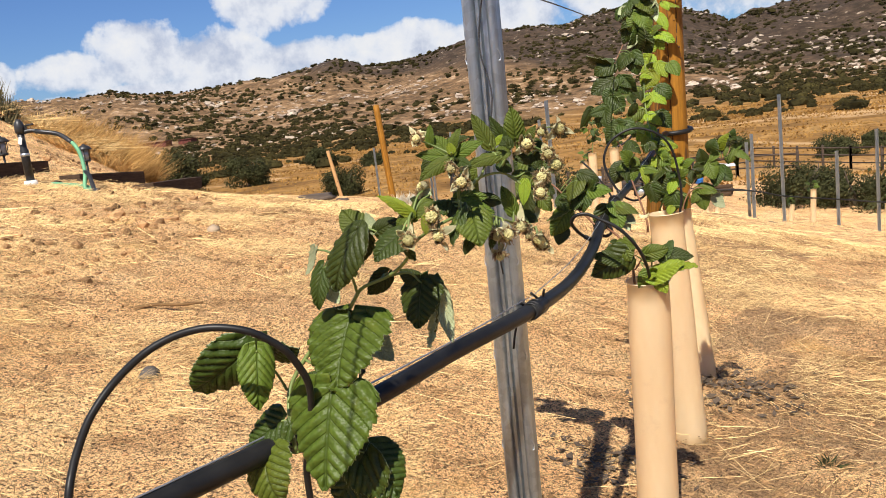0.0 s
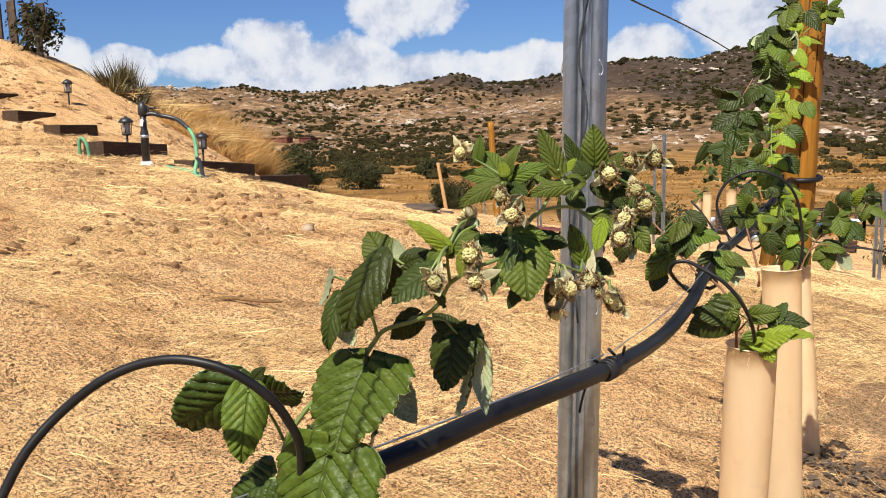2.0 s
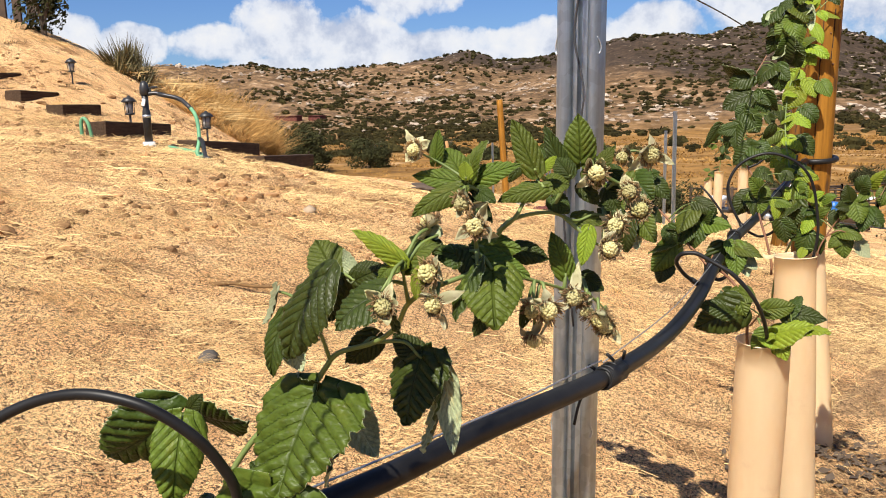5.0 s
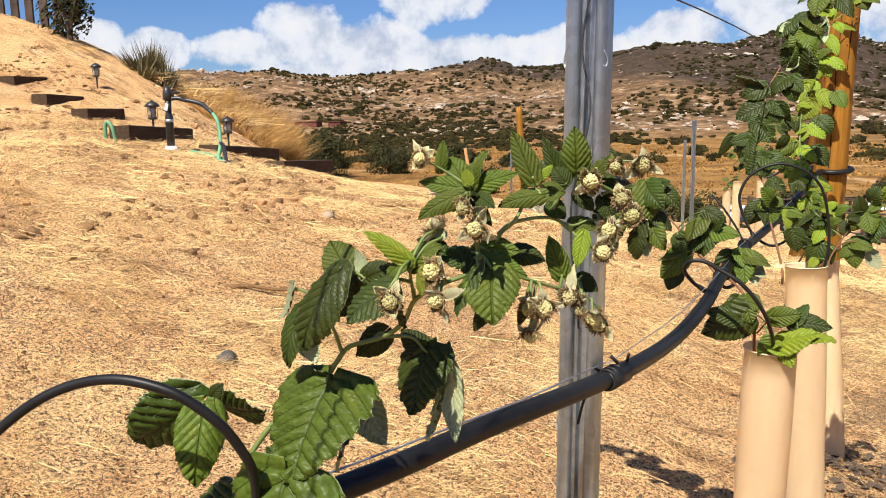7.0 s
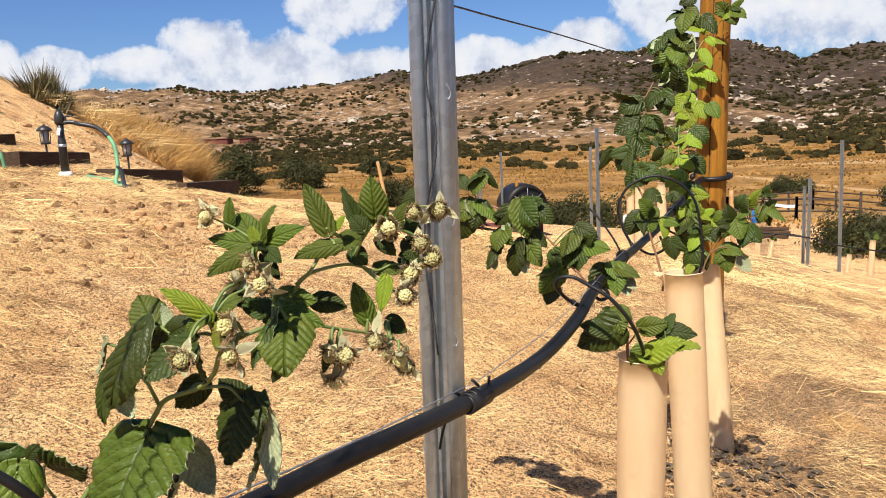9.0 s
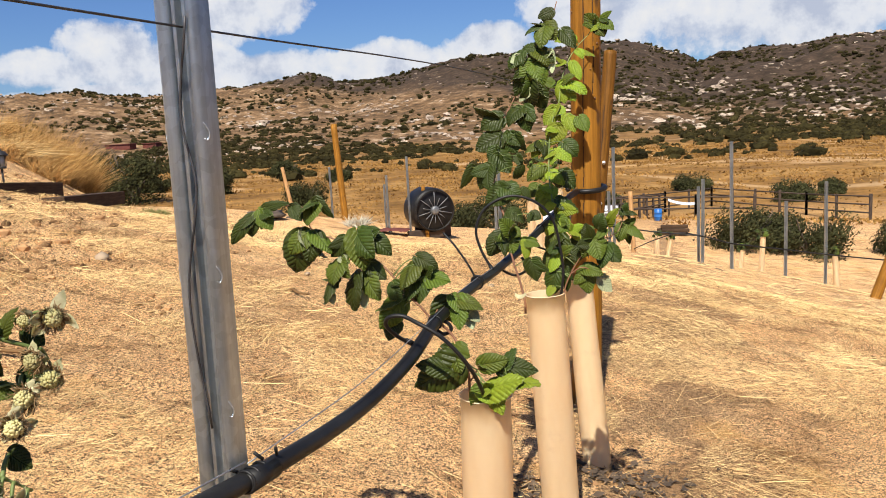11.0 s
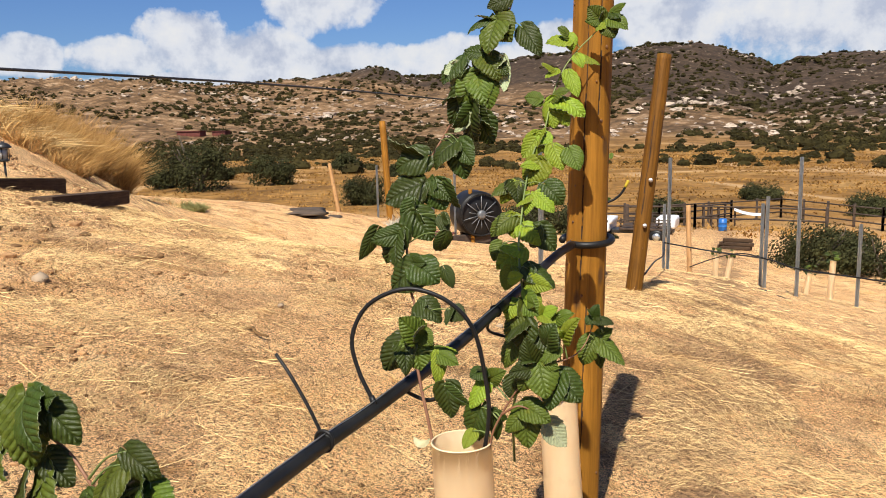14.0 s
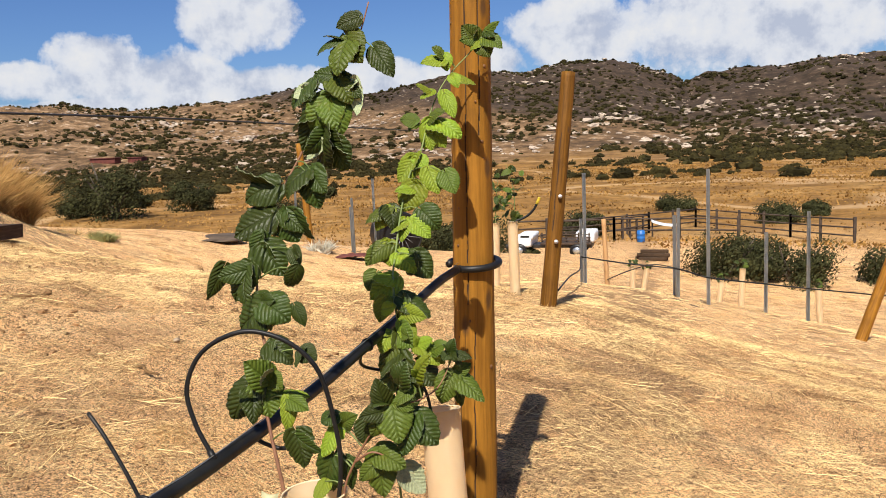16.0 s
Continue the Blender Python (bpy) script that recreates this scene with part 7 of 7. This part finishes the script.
def truck():
    g = at_ground(-2.82, 30.2)
    root = thing("flatbed_truck", g, "white flatbed truck with dark slatted sides", "truck", rz=-4)
    bm = bmesh.new()
    add_box(bm, (1.25, 1.7, 0.50), (-1.75, 0, 0.80), None, 0.12)
    add_box(bm, (0.85, 1.5, 0.34), (-1.45, 0, 1.12), None, 0.14)
    part("cab", bm, M_WHITE, root)
    part("window", box((0.50, 1.53, 0.14), (-1.45, 0, 1.17), None, 0.04), M_POLY, root, "dark side window")
    part("bumper", box((0.16, 1.75, 0.2), (-2.42, 0, 0.6), None, 0.04), M_BLACK, root)
    part("chassis", box((3.9, 0.9, 0.2), (0.1, 0, 0.55), None, 0.03), M_BLACK, root)
    part("bed", box((2.7, 1.8, 0.14), (0.75, 0, 0.78), None, 0.03), M_RAIL, root)
    for z in (0.98, 1.15, 1.32):
        for s in (-0.88, 0.88):
            part("slat", box((2.65, 0.05, 0.06), (0.75, s, z), None, 0.01), M_RAIL, root)
    for x in (-0.5, 0.15, 0.8, 1.45, 2.0):
        for s in (-0.84, 0.84):
            part("stanchion", box((0.07, 0.05, 0.62), (x, s, 1.1), None, 0.01), M_RAIL, root)
    part("load", box((1.0, 1.5, 0.62), (1.75, 0, 1.10), None, 0.16), M_WHITE, root, "white load on the bed")
    for x in (-1.75, 1.35):
        for s in (-0.82, 0.82):
            w = part("wheel", lathe([(0.2, -0.11), (0.36, -0.11), (0.39, -0.06), (0.39, 0.06), (0.36, 0.11), (0.2, 0.11)], 22, Matrix.Rotation(radians(90), 4, "X"), (x, s, 0.38)), M_POLY, root)
            part("rim", lathe([(0.05, -0.115), (0.2, -0.118), (0.21, 0.118), (0.05, 0.115)], 16, Matrix.Rotation(radians(90), 4, "X"), (x, s, 0.38)), M_STEEL, w)

    root.scale = (0.66, 0.82, 0.61)


truck()
pile = [(0.0, 0.0, 0.04, 3), (0.05, 0.17, 0.04, -7), (-0.1, 0.34, 0.04, 9), (0.1, 0.08, 0.15, -9), (-0.05, 0.25, 0.15, 6), (0.06, 0.16, 0.26, -4)]
for dx, dy, dz, rz in pile:
    g = at_ground(0.55, 27.0)
    log = thing("stacked_timber", g + Vector((dx, dy, dz)), "dark old timber lying in a stack", "timber", "stack of old timbers", rz=rz)
    part("timber", box((0.85, 0.12, 0.11), (0, 0, 0), None, 0.02), M_TIE, log)
for x, y, w in ((-203.0, 275.0, 11.0), (-193.0, 281.0, 6.0)):
    shed = thing("red_shed", at_ground(x, y, -0.3), "long low rust-red shed on the far slope", "shed")
    part("wall", box((w, 4.0, 2.0), (0, 0, 1.0), None, 0.05), M_RUST, shed)
    part("roof", box((w + 0.8, 4.8, 0.2), (0, 0, 2.1), None, 0.04), M_RUST, shed)

# ---------- stones, straw and twigs ----------
STONES = [(-2.855, 4.26, 0.042, M_STONE), (-1.82, 2.19, 0.040, M_BASALT), (-0.9, 5.6, 0.022, M_STONE), (-1.9, 4.9, 0.02, M_STONE)]
for k, (x, y, s, m) in enumerate(STONES):
    st = obj("stone", rock_bm(s, k + 1), m)
    st.location = at_ground(x, y, s * 0.3)
    tagged(st, "pale weathered stone lying in straw" if m is M_STONE else "dark grey rounded stone lying in straw", "stone", "loose stones")
for x, y, L, rz in ((-2.18, 2.79, 0.34, 12), (-1.75, 4.4, 0.22, -30), (-2.9, 5.0, 0.3, 40)):
    tw = thing("stick", at_ground(x, y, 0.012), "short dark dry stick on the ground", "stick", rz=rz)
    part("wood", tube([(-L / 2, 0, 0), (-L / 6, 0.012, 0.012), (L / 5, -0.008, 0.006), (L / 2, 0.015, 0.0)], lambda s: 0.011 - 0.006 * s, 6, 3), M_TWIG, tw)
for k, (x, y, w) in enumerate(((-9.1, 17.6, 1.15), (-8.45, 18.0, 0.45), (-9.9, 17.2, 0.22), (0.75, 13.2, 0.24), (0.95, 12.9, 0.2))):
    sl = obj("flat_stone", rock_bm(w * 0.62, 40 + k, 0.10, 0.75, 3), M_BARK_DARK)
    sl.location = at_ground(x, y, -0.03)
    tagged(sl, "flat dark weathered slab lying in dry grass", "stone", "flat stones")


def litter(name, label, cat, mat, count, length, thick, seed, reach=9.5, clump=0.0, lift=0.012, start=0.5):
    """Straws lying about, thickest in drifts."""
    rnd = random.Random(seed)
    verts, faces = [], []
    made = 0
    while made < count:
        az, r = radians(rnd.uniform(-26, 66)), start + (reach - start) * rnd.random() ** 0.72
        x, y = -r * math.sin(az) + 0.2, r * math.cos(az) + 0.3
        if noise.noise((x * 1.5, y * 1.5, seed)) < clump - 0.25 and rnd.random() < 0.88:
            continue
        made += 1
        L = length * rnd.uniform(0.35, 1.3)
        a = 2.6 * noise.noise((x * 0.9, y * 0.9, 31.0)) + rnd.gauss(0.25, 0.45) if rnd.random() < 0.72 else rnd.uniform(0, math.pi)
        d = Vector((math.cos(a), math.sin(a), 0)) * L * 0.5
        th = thick * rnd.uniform(0.6, 1.4) * (1 + r * 0.22)
        p = Vector((x, y, 0))
        q0, q1 = p - d, p + d
        q0.z, q1.z = land(q0.x, q0.y) + rnd.uniform(0.001, lift), land(q1.x, q1.y) + rnd.uniform(0.001, lift * 1.6)
        s = Vector((-d.y, d.x, 0)).normalized() * th
        up = Vector((0, 0, th * 1.4))
        b = len(verts)
        verts += [q0 - s, q0 + s, q0 + up, q1 - s * 0.6, q1 + s * 0.6, q1 + up * 0.8]
        faces += [(b, b + 3, b + 5, b + 2), (b + 1, b + 2, b + 5, b + 4)]
    me = bpy.data.meshes.new(name)
    me.from_pydata(verts, [], faces)
    me.materials.append(mat)
    tagged(new(name, me), label, cat, kind="stuff")


litter("straw_litter", "loose pale straw strewn over the ground", "straw", M_STRAW, 120000, 0.046, 0.00027, 3, clump=0.30, lift=0.024)
litter("far_straw", "dry straw covering the ground further off", "straw", M_STRAW, 20000, 0.08, 0.0006, 13, 19.0, start=5.5)
litter("long_straw", "long bleached grass stems lying flat", "straw", M_STRAW, 3400, 0.15, 0.0006, 5, 9.0, 0.25, 0.035)
litter("twig_litter", "small brown twigs and stubble on the ground", "twigs", M_TWIG, 56000, 0.026, 0.0007, 8, clump=0.1, lift=0.02)


def pebbles(count, seed):
    """Angular crumbs of earth, most of them tiny, in patches."""
    rnd = random.Random(seed)
    ball = [Vector(c) for c in ((1, 0, 0), (-1, 0, 0), (0, 1, 0), (0, -1, 0), (0, 0, 1), (0, 0, -1))]
    tris = [(0, 2, 4), (2, 1, 4), (1, 3, 4), (3, 0, 4), (2, 0, 5), (1, 2, 5), (3, 1, 5), (0, 3, 5)]
    verts, faces = [], []
    made = 0
    while made < count:
        az, r = radians(rnd.uniform(-26, 66)), 0.6 + 8 * rnd.random() ** 0.75
        x, y = -r * math.sin(az) + 0.2, r * math.cos(az) + 0.3
        if noise.noise((x * 1.1, y * 1.1, 21.0)) < 0.0 and rnd.random() < 0.7:
            continue
        made += 1
        s = (0.0016 + 0.0022 * rnd.random() + 0.009 * rnd.random() ** 9) * (0.9 + 0.03 * r)
        z = land(x, y) + s * 0.15
        b = len(verts)
        for c in ball:
            verts.append((x + c.x * s * rnd.uniform(0.7, 1.6), y + c.y * s * rnd.uniform(0.7, 1.5), z + c.z * s * rnd.uniform(0.6, 1.2)))
        faces += [(b + i, b + j, b + q) for i, j, q in tris]
    me = bpy.data.meshes.new("pebbles")
    me.from_pydata(verts, [], faces)
    me.materials.append(M_CLOD)
    tagged(new("pebbles", me), "small clods and crumbs of earth scattered over the ground", "pebbles", kind="stuff")


pebbles(36000, 4)


def shadow_litter(spots, count, seed):
    """Crumpled dark leaf scraps added at the feet of the shelters, for the leaf shadows and debris there."""
    rnd = random.Random(seed)
    verts, faces = [], []
    for x0, y0, spread in spots:
        for _ in range(count):
            x, y = x0 + rnd.gauss(0, spread), y0 + rnd.gauss(0, spread * 0.7)
            z, L, a = land(x, y) + rnd.uniform(0.002, 0.010), rnd.uniform(0.008, 0.026), rnd.uniform(0, 6.28)
            u, v = Vector((math.cos(a), math.sin(a), 0)) * L, Vector((-math.sin(a), math.cos(a), 0)) * L * rnd.uniform(0.3, 0.6)
            c, b = Vector((x, y, z)), len(verts)
            lift = [Vector((0, 0, rnd.uniform(-0.001, 0.012))) for _ in range(4)]
            verts += [c - u + lift[0], c - v + lift[1], c + u + lift[2], c + v + lift[3], c + Vector((0, 0, 0.003))]
            faces += [(b, b + 1, b + 4), (b + 1, b + 2, b + 4), (b + 2, b + 3, b + 4), (b + 3, b, b + 4)]
    me = bpy.data.meshes.new("shadow_litter")
    me.from_pydata(verts, [], faces)
    me.materials.append(M_BARK_DARK)
    tagged(new("shadow_litter", me), "dark leaf scraps standing in for leaf shadows and debris at the shelters' feet", "leaf litter", kind="stuff")


shadow_litter([(0.04, 3.0, 0.10), (0.16, 2.9, 0.12), (-0.14, 2.75, 0.08), (-0.30, 2.2, 0.10)], 110, 9)


def bank_clods(count, seed):
    """Broken lumps of earth on the cut face of the bank."""
    rnd = random.Random(seed)
    base = bmesh.new()
    bmesh.ops.create_icosphere(base, subdivisions=1, radius=1.0)
    ball, tris = [v.co.copy() for v in base.verts], [tuple(v.index for v in f.verts) for f in base.faces]
    base.free()
    verts, faces = [], []
    while len(faces) < count * len(tris):
        x, y = rnd.uniform(-9.6, -1.2), rnd.uniform(2.4, 8.8)
        if noise.noise((x * 0.8, y * 0.8, 12.0)) + 0.5 * noise.noise((x * 2.3, y * 2.3, 2.0)) < 0.10 and rnd.random() < 0.92:
            continue
        s = 0.005 + (0.030 if x < -2.6 else 0.016) * rnd.random() ** 4
        turn = rnd.uniform(0, 6.28)
        sx, sy, sz = s * rnd.uniform(0.8, 1.8), s * rnd.uniform(0.7, 1.2), s * rnd.uniform(0.4, 0.9)
        z = land(x, y) + sz * 0.25
        b = len(verts)
        for c in ball:
            k = rnd.uniform(0.75, 1.25)
            verts.append((x + (c.x * sx * math.cos(turn) - c.y * sy * math.sin(turn)) * k, y + (c.x * sx * math.sin(turn) + c.y * sy * math.cos(turn)) * k, z + c.z * sz * k))
        faces += [(b + i, b + j, b + q) for i, j, q in tris]
    me = bpy.data.meshes.new("bank_clods")
    me.from_pydata(verts, [], faces)
    me.materials.append(M_CLOD)
    tagged(new("bank_clods", me), "broken lumps of dry earth on the bank", "clods", kind="stuff")


bank_clods(4200, 14)
